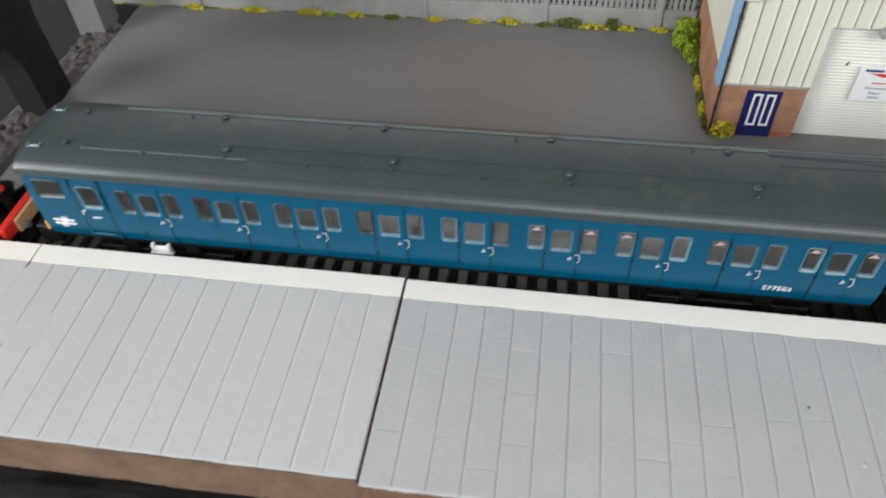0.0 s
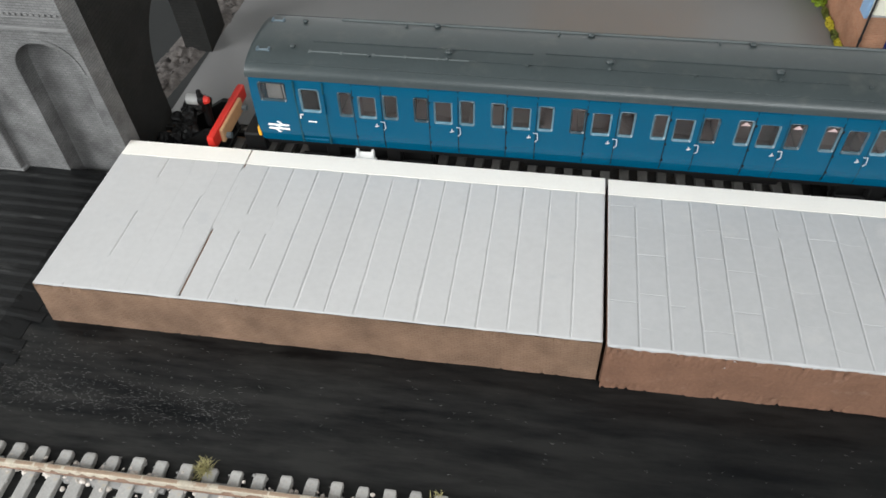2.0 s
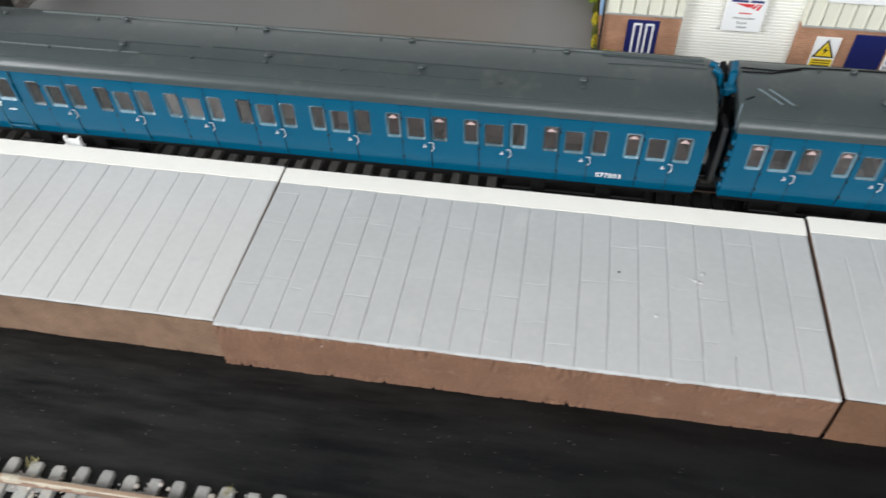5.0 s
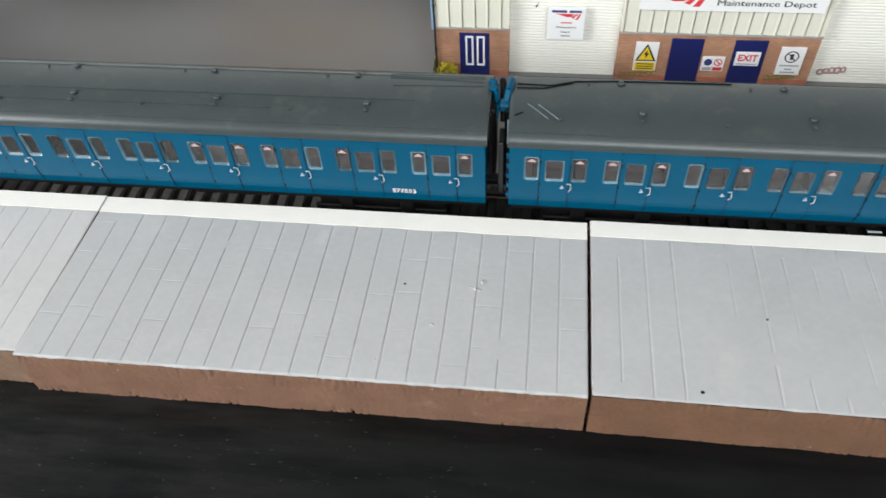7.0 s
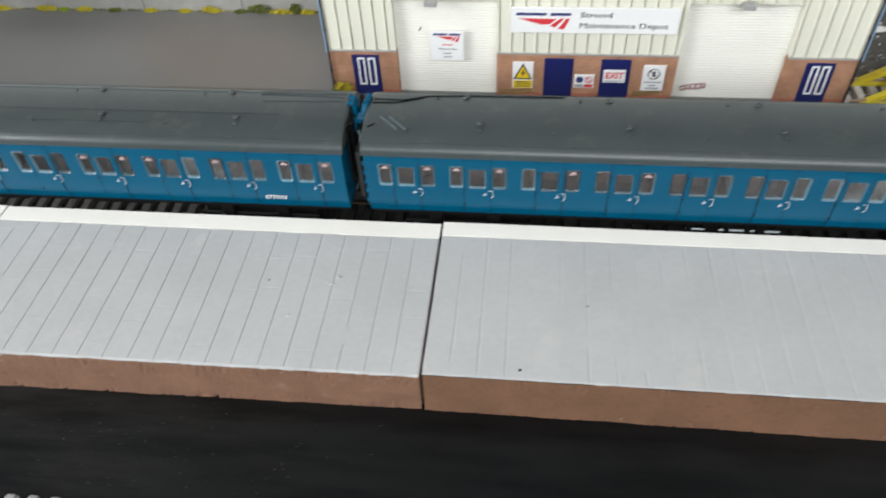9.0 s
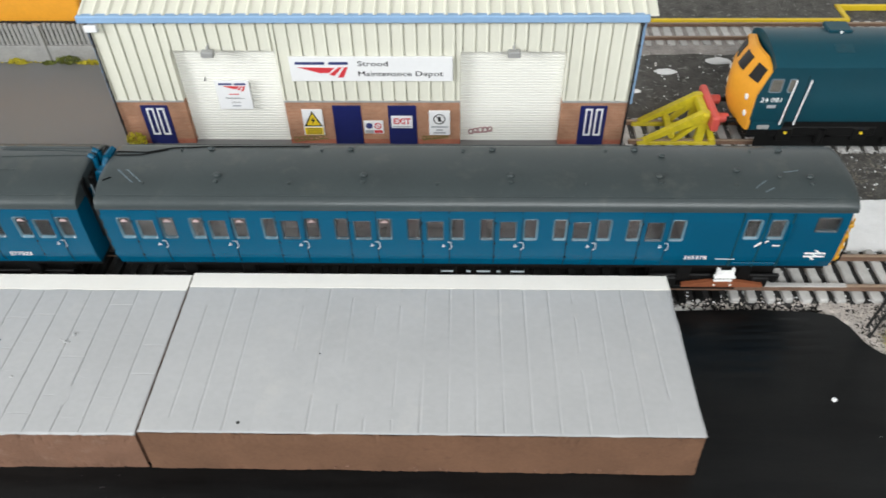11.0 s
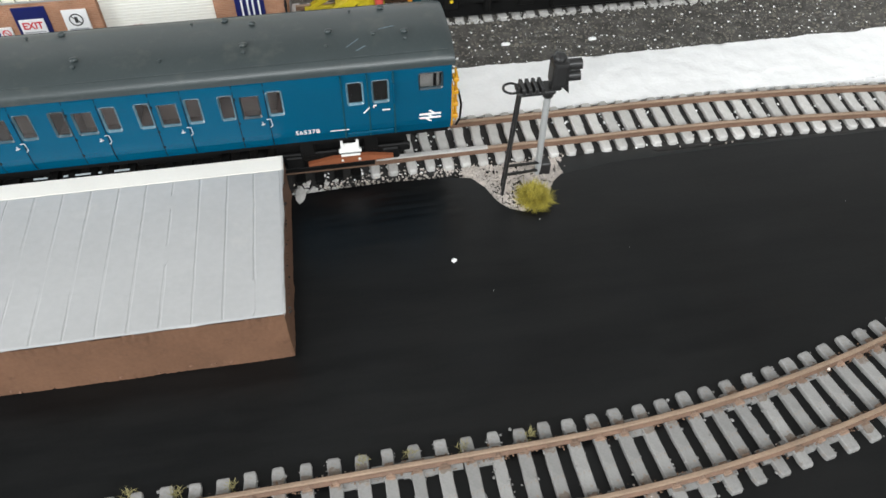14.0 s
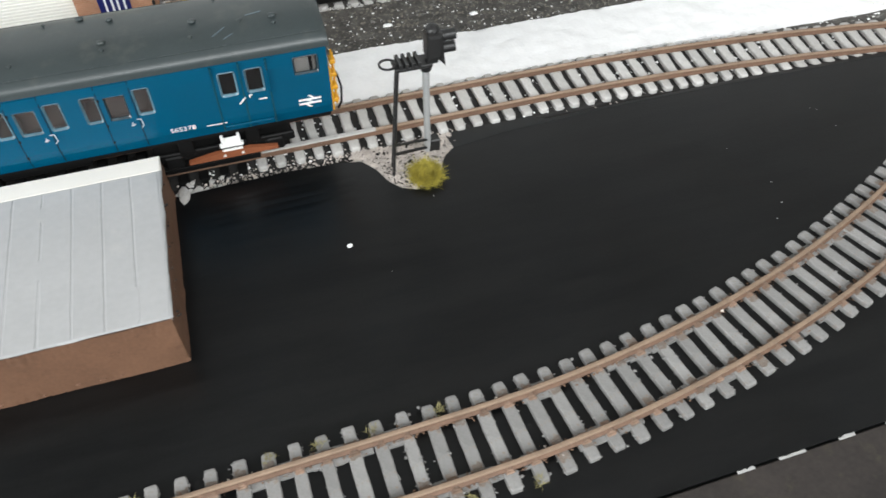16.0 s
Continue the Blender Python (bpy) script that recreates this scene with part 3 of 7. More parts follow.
def track(label, path, tie_z, rail_z, tie_mat, near_from, near_to, pitch=6.8, length=28.5, gauge=16.5, dark_to=None, webs=False, wide=3.4, worn=0.45, stretch=None, start=0.0):
    """Rails swept along a path of (x, y, heading), with every sleeper laid under them."""
    x0, y0, _ = path[0]
    top = root("track", x0, y0, tie_z - 2.2, label, "railway track")
    for side in (-1, 1):
        for nm, w, za, zb, mt in (("rail", 0.55, tie_z, rail_z, RAIL), ("rail_head", 0.62, rail_z - 0.7, rail_z + 0.02, RAIL_TOP)):
            bm = bmesh.new()
            rings = []
            for x, y, a in path:
                nxv, nyv = -math.sin(a), math.cos(a)
                c = side * gauge / 2
                if nm == "rail":
                    prof = [(-1.1, za), (1.1, za), (1.1, za + 0.4), (0.35, za + 0.8), (0.35, zb - 0.7), (-0.35, zb - 0.7), (-0.35, za + 0.8), (-1.1, za + 0.4)]
                else:
                    prof = [(-w, za), (w, za), (w, zb - 0.2), (w - 0.2, zb), (-w + 0.2, zb), (-w, zb - 0.2)]
                rings.append([(x + nxv * (c + o), y + nyv * (c + o), z) for o, z in prof])
            loft(bm, rings)
            wpart(nm, bm, mt, top)
    if webs:
        bm = bmesh.new()
        rng = random.Random(12)
        for (xa, ya, aa), (xb, yb, ab) in zip(path, path[1:]):
            n = max(1, round(math.hypot(xb - xa, yb - ya) / 4.0))
            for i in range(n):
                x, y, a = xa + (xb - xa) * i / n, ya + (yb - ya) * i / n, aa
                if not near_from <= x <= near_to:
                    continue
                for side in (-1, 1):
                    if noise.noise((x * 0.03, side * 5.0, 0)) + rng.uniform(-0.3, 0.3) < 0.0:
                        continue
                    c = Vector((x - math.sin(a) * side * gauge / 2, y + math.cos(a) * side * gauge / 2, 0))
                    vs = box(bm, -2.0, 2.0, -1.7 - rng.random(), 1.6 + rng.random(), tie_z - 1.6, tie_z - 0.5)
                    bmesh.ops.transform(bm, matrix=Matrix.Translation(c) @ Matrix.Rotation(a, 4, "Z"), verts=vs)
        tagged(wpart("sleeper_web", bm, tie_mat, top), "grey moulded webs under the rails", kind="stuff")
    ragged = [tie_mesh("sleeper", tie_mat, length, wide, worn=worn, seed=k) for k in range(6)]
    # Lighter sleepers are laid towards the left end.
    dusty = [tie_mesh("sleeper", SLEEPER_LIGHTER, length, wide, worn=worn, seed=k) for k in range(4)] if webs else None
    # Dark and black sleeper copies paint the shade under the coaches.
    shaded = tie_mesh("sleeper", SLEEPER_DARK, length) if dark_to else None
    shade_black = tie_mesh("sleeper", UNDER, length) if dark_to else None
    bm = bmesh.new()
    box(bm, -1.3, 1.3, -1.9, 1.9, -0.15, 0.55, 0.25)
    box(bm, -0.8, 0.8, -1.35, 1.35, 0.5, 1.0, 0.2)
    chair = mesh_of("rail_chair", bm, RUST_CHAIR)
    dist, need = 0.0, start
    random.seed(len(path))
    stain = bmesh.new()
    for (xa, ya, aa), (xb, yb, ab) in zip(path, path[1:]):
        seg = math.hypot(xb - xa, yb - ya)
        while need <= dist + seg:
            f = (need - dist) / seg
            x, y, a = xa + (xb - xa) * f, ya + (yb - ya) * f, aa + (ab - aa) * f
            if near_from <= x <= near_to:
                wpiece("sleeper", random.choice(dusty) if webs and x < 60 + random.uniform(-40, 40) else random.choice(ragged) if not dark_to or x > dark_to else shaded if x < 150 else shade_black, top, x, y, tie_z, math.degrees(a) + random.uniform(-1.2, 1.2), (random.uniform(0.93, 1.07), random.uniform(0.97, 1.02), 1))
                if webs and 330 < x < 700:
                    for side in (-1, 1):
                        reach = [random.uniform(1.3, 2.4) + random.choice((0, 0, 1.4)) for k in range(2)]
                        rim = [(u, side * gauge / 2 + v * (reach[v > 0] + 0.9 * noise.noise((u * 0.9, x, v * side * 3)))) for v, us in ((-1, (-1.45, -1, -0.5, 0, 0.5, 1, 1.45)), (1, (1.45, 1, 0.5, 0, -0.5, -1, -1.45))) for u in us]
                        turn = Matrix.Rotation(a, 2)
                        rim = [turn @ Vector(p) for p in rim]
                        prism(stain, [(x + p.x, y + p.y) for p in rim], lambda u, v, w: (u, v, w), tie_z - 0.2, tie_z + 0.07)
                        if random.random() < 0.8:
                            wpiece("rail_chair", chair, top, x - math.sin(a) * side * gauge / 2, y + math.cos(a) * side * gauge / 2, tie_z, math.degrees(a), (random.uniform(0.8, 1.2), random.uniform(0.8, 1.25), random.uniform(0.6, 1.1)))
            need += pitch if stretch is None or need < stretch[0] else stretch[1]
        dist += seg
    if webs:
        tagged(wpart("rust_stain", stain, RUST_STAIN, top), "rust-brown stains on the sleepers beside the rails", kind="stuff")
    return top


def straight(x0, x1, y0, y1, n=2):
    a = math.atan2(y1 - y0, x1 - x0)
    return [(x0 + (x1 - x0) * i / n, y0 + (y1 - y0) * i / n, a) for i in range(n + 1)]


near = straight(-255, 484, -132.1, -121.3, 3)
a0 = near[-1][2]
R1 = 440.0
cx0, cy0 = 484 - R1 * math.sin(a0), -121.3 + R1 * math.cos(a0)
near += [(cx0 + R1 * math.sin(a0 + b), cy0 - R1 * math.cos(a0 + b), a0 + b) for b in [radians(1.5 * k) for k in range(1, 27)]]
track("rusty model track with grey sleepers curving over the black board", near, 1.7, 4.1, SLEEPER, -200, 900, pitch=6.88, length=30.5, gauge=17.6, webs=True, stretch=(554, 7.18), start=4.04)

rear = straight(-255, 560, 17.2, 17.2, 3) + [(560 + 30 * k, 17.2 - 0.0145 * (k * 30) ** 2 / 30, -math.atan(0.029 * k)) for k in range(1, 8)]
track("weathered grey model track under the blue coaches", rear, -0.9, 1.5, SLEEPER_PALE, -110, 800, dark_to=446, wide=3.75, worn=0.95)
loco_line = straight(428, 785, 117.5, 119.0, 2)
track("snowy grey siding under the diesel locomotive", loco_line, -4.6, -2.3, SLEEPER_PALE, 420, 900, wide=4.2, worn=0.95)
far_line = straight(428, 785, 220.2, 220.4, 2)
track("pale weathered track at the back of the layout", far_line, -4.4, -2.4, SLEEPER_PALE, 428, 780, wide=4.2, worn=0.9)

# black sleeves over the rails put the shade under the coaches into colour
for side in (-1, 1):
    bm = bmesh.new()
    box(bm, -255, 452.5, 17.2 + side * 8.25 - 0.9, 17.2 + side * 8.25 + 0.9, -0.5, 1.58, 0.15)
    thing("blackened_rail", bm, UNDER, "black sleeve over the rail, standing for coach shade", "rail", group="blackened rails")

# pale plaster smeared on the near rail by the signal
bm = bmesh.new()
loft(bm, [[(x, 8.95 - 0.95 - w, 1.1), (x, 8.95 - 0.8 - w, 1.62), (x, 8.95 + 0.8, 1.62), (x, 8.95 + 0.95, 1.1)] for x, w in [(453 + 3 * k, 0.1 + 0.15 * noise.noise((k * 0.7, 0, 0))) for k in range(15)]])
thing("rail_plaster", bm, SLEEPER_PALE, "pale plaster smeared along the rail", "plaster", kind="stuff")

# smooth dark verge between the sleepers and the black board
bm = bmesh.new()
VERGE = material("smooth_grey_verge", (0.010, 0.0115, 0.012), 0.6, spread=0.2, grain=1.0, patch=12, bump=0.2)
loft(bm, [[(x, edge_y(x) - 0.3, -0.4), (x, edge_y(x) - 0.2, 0.12), (x, edge_y(x) + 1.6, -0.25), (x, max(edge_y(x) + 2.5, 3.5 if x < 560 else 0), -2.6), (x, edge_y(x) + 1.0, -3.0)] for x in [520 + 5 * k for k in range(52)]])
thing("verge", bm, VERGE, "smooth dark grey verge between track and black board", "verge", kind="structure", smooth=50)

# pale dusty ballast under the back track
bm = bmesh.new()
DUSTY = material("pale_dusty_ballast", (0.34, 0.31, 0.29), 0.9, spread=0.4, grain=1.0, patch=9, bump=0.9, depth=0.9, second=(0.05, 0.047, 0.045), amount=0.3)
g = [[bm.verts.new((427 + 353 * i / 60, 197 + 36 * j / 8 + (2.5 * noise.noise((i * 0.4, 0, 0)) if j == 0 else 0), GZ + (0.02 if j == 0 else 0.9 + 0.3 * noise.noise((i * 0.5, j * 0.7, 3))))) for j in range(9)] for i in range(61)]
for i in range(60):
    for j in range(8):
        bm.faces.new((g[i][j], g[i + 1][j], g[i + 1][j + 1], g[i][j + 1]))
thing("dusty_ballast", bm, DUSTY, "pale dusty ballast round the back track", "ballast", kind="stuff", smooth=60)

# ballast shoulders along the running line
bm = bmesh.new()
loft(bm, [[(x, y - 17, GZ + 0.05), (x, y - 14.5, GZ + 3.1), (x, y + 14.5, GZ + 3.1), (x, y + 17, GZ + 0.05)] for x, y, a in rear])
# Bed colour kept near black for the shade beneath the coaches.
thing("ballast_bed", bm, material("shade_dark_ballast", (0.022, 0.021, 0.02), 0.9, spread=0.5, grain=1.0, patch=7, bump=1.0, depth=1.0, second=(0.2, 0.19, 0.18), amount=0.16), "dark ballast bed under the running line", "ballast", kind="stuff")


def near_y(x):
    return -132.1 + 10.8 * (x + 255) / 739 if x < 484 else cy0 - math.sqrt(R1 ** 2 - (x - cx0) ** 2)


def chip_mesh():
    bm = bmesh.new()
    bmesh.ops.create_icosphere(bm, subdivisions=1, radius=1)
    for v in bm.verts:
        v.co *= 1 + 0.35 * noise.noise(v.co * 2.1)
        v.co.z *= 0.7
    return bm


def scatter(name, mat, count, place, low, high, label, seed):
    """Small stones joined into one mesh; place() gives x, y, z for two random numbers."""
    rng = random.Random(seed)
    src = chip_mesh()
    base = np.array([v.co for v in src.verts])
    tris = np.array([[v.index for v in f.verts] for f in src.faces])
    src.free()
    vs, fs = [], []
    for k in range(count):
        x, y, z = place(rng)
        s = low + (high - low) * rng.random() ** 2
        a = rng.random() * 6.28
        c, d = math.cos(a), math.sin(a)
        sx = s * rng.uniform(0.7, 1.4)
        p = np.stack([base[:, 0] * c * sx - base[:, 1] * d * s, base[:, 0] * d * sx + base[:, 1] * c * s, base[:, 2] * s], 1) + (x, y, z + s * 0.35)
        vs.append(p * MM)
        fs.append(tris + 12 * k if len(base) == 12 else tris + len(base) * k)
    me = bpy.data.meshes.new(name)
    me.from_pydata(np.concatenate(vs).tolist(), [], np.concatenate(fs).tolist())
    me.materials.append(mat)
    return tagged(new(name, me), label, "stones", kind="stuff")


def foot_chip(r):
    x = r.uniform(484, 522)
    y0 = edge_y(x)
    y = y0 + (3 - y0) * r.random()
    return x, y, -2.6 + 2.2 * min(1, max(0, (3 - y) / 12)) - 0.6 * r.random()


def side_chip(r):
    x = 422 + 105 * r.random() if r.random() < 0.93 else r.uniform(522, 780)
    y0 = edge_y(x)
    return x, y0 + 0.2 + (5.5 - y0) * r.random() ** 1.3, -3.4 + 0.8 * r.random()


scatter("ballast_chips", BALLAST, 3200, foot_chip, 0.22, 0.6, "pale stone chips round the signal foot", 1)
scatter("ballast_chips", BALLAST, 1300, side_chip, 0.18, 0.55, "pale stone chips along the track edge", 2)
scatter("white_specks", SNOW, 2600, lambda r: (r.uniform(420, 785), 68 + 140 * r.random() ** 1.3, GZ - 0.1), 0.08, 0.6, "white specks on the dark yard ballast", 3)
scatter("white_specks", SNOW, 900, lambda r: (r.uniform(424, 780), 17 + r.uniform(-14, 14), -2.8), 0.2, 0.7, "white specks between the sleepers", 5)
scatter("ballast_pebbles", material("brown_grey_pebbles", (0.17, 0.155, 0.13), 0.9, spread=0.6, grain=0.8, patch=5, bump=0.3), 3800, lambda r: (r.uniform(420, 785), 68 + 36 * r.random(), GZ - 0.1), 0.2, 0.75, "brown-grey pebbles of the dark yard ballast", 43)
scatter("snow_crumbs", SLEEPER_PALE, 520, lambda r: (r.uniform(428, 780), 103.6 + r.gauss(0, 1.1), -5.6 + 0.8 * r.random()), 0.4, 1.0, "white plaster crumbs along the siding's sleeper ends", 41)
scatter("snow_crumbs", SLEEPER_PALE, 90, lambda r: (r.uniform(422, 440), -1.5 + r.gauss(0, 2.2), -1.6), 0.25, 1.1, "white plaster flakes beside the platform end", 42)
scatter("white_specks", SNOW, 14, lambda r: (r.uniform(425, 720), r.uniform(-100, -12), 0.0), 0.1, 0.26, "white specks on the black board", 6)
scatter("rust_crumbs", BALLAST, 24, lambda r: (lambda x: (x, (-121.4 if x < 484 else cy0 - math.sqrt(R1 ** 2 - (x - cx0) ** 2)) + r.choice((-8.8, 8.8)) + r.uniform(-2.2, 2.2), 1.6))(r.uniform(380, 600)), 0.2, 0.65, "rusty crumbs of ballast beside the rails", 7)
scatter("pale_crumbs", BALLAST, 1000, lambda r: (lambda x: (x, near_y(x) + r.choice((-8.8, 8.8)) + r.gauss(0, 1.9), 0.3 + 1.2 * r.random()))(r.uniform(-110, 110)), 0.3, 0.95, "pale ballast crumbs in the curved track", 8)


# plaster smeared over the near rails
for side in (-1, 1):
    bm = bmesh.new()
    rings = []
    for k in range(161):
        x = -200 + 1.7 * k
        y = near_y(x) + side * 8.8
        w = max(0.0, 0.12 + 0.4 * noise.noise((x * 0.16, side * 4, 0)) + 0.25 * noise.noise((x * 0.6, side * 9, 0))) * min(1, (72 - x) / 30)
        rings.append([(x, y - 0.66 - w, 1.75 if w > 0.1 else 3.2), (x, y - 0.66 - 0.6 * w, 3.9), (x, y - 0.4, 4.1 + 0.12 * w), (x, y + 0.4, 4.1 + 0.12 * w), (x, y + 0.66 + 0.6 * w, 3.9), (x, y + 0.66 + w, 1.75 if w > 0.1 else 3.2)])
    loft(bm, rings)
    thing("rail_plaster", bm, RAIL_DUST, "cream plaster dust caked along the rail", "plaster", kind="stuff", smooth=50)


def tie_grit(r):
    k = r.randint(16, 134)
    s = (4.04 + 6.88 * k if k <= 80 else 554.44 + 7.18 * (k - 80)) + r.choice((-1.7, 1.7)) + r.gauss(0, 0.25)
    off = r.uniform(-15, 15)
    if s < 739.08:
        x, y, a = -255 + 739 * s / 739.08, -132.1 + 10.8 * s / 739.08, a0
    else:
        a = a0 + (s - 739.08) / R1
        x, y = cx0 + R1 * math.sin(a), cy0 - R1 * math.cos(a)
    return x - math.sin(a) * off, y + math.cos(a) * off, r.choice((0.4, 1.0, 1.5))


scatter("sleeper_grit", SLEEPER, 2600, tie_grit, 0.2, 0.55, "grey grit stuck along the sleepers", 21)
RUST = material("rust_brown_grit", (0.19, 0.118, 0.078), 0.85, spread=0.35, grain=0.8, patch=4, bump=0.3)
scatter("rust_grit", RUST, 2000, lambda r: (lambda x: (x, near_y(x) + r.choice((-8.8, 8.8)) + r.choice((-1.2, 1.2)) + r.gauss(0, 0.6), 1.2 * r.random() + 0.9))(r.uniform(380, 640)), 0.12, 0.42, "rust-brown grit beside the rails", 22)
# clusters of fine pale scratches worn into the black board
SCRATCH = material("pale_scratch_dust", (0.11, 0.11, 0.106), 0.7, spread=0.6, grain=0.8, patch=6, bump=0.0)
rng = random.Random(77)
bm = bmesh.new()
for k in range(2600):
    if k % 2:
        x, y = rng.uniform(-150, -20), -97 + 3.5 * rng.gauss(0, 1) + 4 * noise.noise((k * 0.01, 0, 0))
    elif k % 5 == 0:
        x, y = rng.uniform(-100, 240), -90 + 9 * rng.gauss(0, 1)
    else:
        x, y = -125 + 38 * rng.gauss(0, 1), -88 + 9 * rng.gauss(0, 1)
    if not -113 < y < -74 or x < -240:
        continue
    ln, w, a = rng.uniform(0.3, 1.7), rng.uniform(0.03, 0.075), rng.gauss(0.02, 0.2)
    u, v = Vector((math.cos(a), math.sin(a), 0)) * ln / 2, Vector((-math.sin(a), math.cos(a), 0)) * w
    c = Vector((x, y, 0.03))
    bm.faces.new([bm.verts.new(p) for p in (c - u, c - v, c + u, c + v)])
me_s = mesh_of("scratches", bm, SCRATCH)
tagged(new("scratches", me_s), "fine pale scratches worn into the black board", "scratches", kind="stuff")
# shallow folds of the black sheet near the signal
bm = bmesh.new()
for y, xa, xb, hh in ((-9.5, 436, 476, 0.14), (-12.5, 430, 472, 0.1), (-15.5, 428, 482, 0.16), (-19, 432, 478, 0.1), (-22.5, 430, 480, 0.14), (-27, 428, 470, 0.1), (-32, 430, 462, 0.08)):
    loft(bm, [[(x, yy - 1.9, 0.0), (x, yy - 0.5, 0.02 + hh * s), (x, yy + 0.5, 0.02 + hh * s), (x, yy + 1.9, 0.0)] for x, s, yy in [(xa + (xb - xa) * k / 8, math.sin(math.pi * k / 8) ** 0.7, y + 0.9 * noise.noise((k * 0.6, y, 0)) + (xa + (xb - xa) * k / 8 - 450) * 0.03) for k in range(9)]])
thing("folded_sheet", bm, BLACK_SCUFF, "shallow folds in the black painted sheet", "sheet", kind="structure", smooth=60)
bm = chip_mesh()
bmesh.ops.scale(bm, vec=(2.2, 4.6, 0.8), verts=bm.verts)
thing("plaster_flake", bm, SLEEPER_PALE, "pale plaster flake leaning by the platform end", "flake", at=(424.6, -4.5, 0.3))
bm = chip_mesh()
bmesh.ops.scale(bm, vec=(1.1, 0.9, 0.8), verts=bm.verts)
thing("white_chip", bm, SNOW, "single white plaster chip on the black board", "chip", at=(472.8, -43.4, 0.4))
for x, y, sx in ((459.4, 178, 6), (491.3, 189.3, 7), (520, 84, 2.2), (440, 158, 2.6), (560, 82, 2.0)):
    bm = bmesh.new()
    bmesh.ops.create_icosphere(bm, subdivisions=3, radius=1)
    for v in bm.verts:
        v.co *= 1 + 0.35 * noise.noise(v.co * 1.7 + Vector((x, y, 0)))
        v.co = Vector((v.co.x * sx, v.co.y * sx * 0.5, v.co.z * 1.0))
    thing("snow_patch", bm, SNOW, "small white plaster patch on the dark ballast", "snow patch", group="white patches", at=(x, y, GZ + 0.2), smooth=60)


# ---- platform ----
def slab_mesh(name, w, d, mat, seed=0, ragged=0.0):
    """A paving slab with softly rounded, slightly wandering sides under thick paint."""
    bm = bmesh.new()
    n = 12 if ragged else 1
    rings = []
    for k in range(n + 1):
        y = d * (k / n - 0.5)
        le, ri = [max(0.0, 0.05 + 0.6 * noise.noise((y * 1.1, seed * 5.3, j)) + 0.3 * noise.noise((y * 2.6, seed, j))) * ragged for j in (2, 7)]
        rings.append([(-w / 2 + le, y, -0.6), (-w / 2 + le, y, -0.22), (-w / 2 + le + 0.14, y, -0.1), (-w / 2 + le + 0.5, y, 0), (w / 2 - ri - 0.5, y, 0), (w / 2 - ri - 0.14, y, -0.1), (w / 2 - ri, y, -0.22), (w / 2 - ri, y, -0.6)])
    soft = 0.4 if ragged < 0.3 else 0.12
    rings = [[(p[0], p[1] + soft * (0.4 if p[1] < 0 else -0.4) * (r in (rings[0], rings[-1])), p[2]) for p in r] for r in rings]
    ends = [[(p[0] * 0.995, sgn * d / 2, p[2] - 0.09 * (p[2] > -0.5)) for p in r] for sgn, r in ((-1, rings[0]), (1, rings[-1]))]
    loft(bm, [ends[0]] + rings + [ends[1]])
    return mesh_of(name, bm, mat)


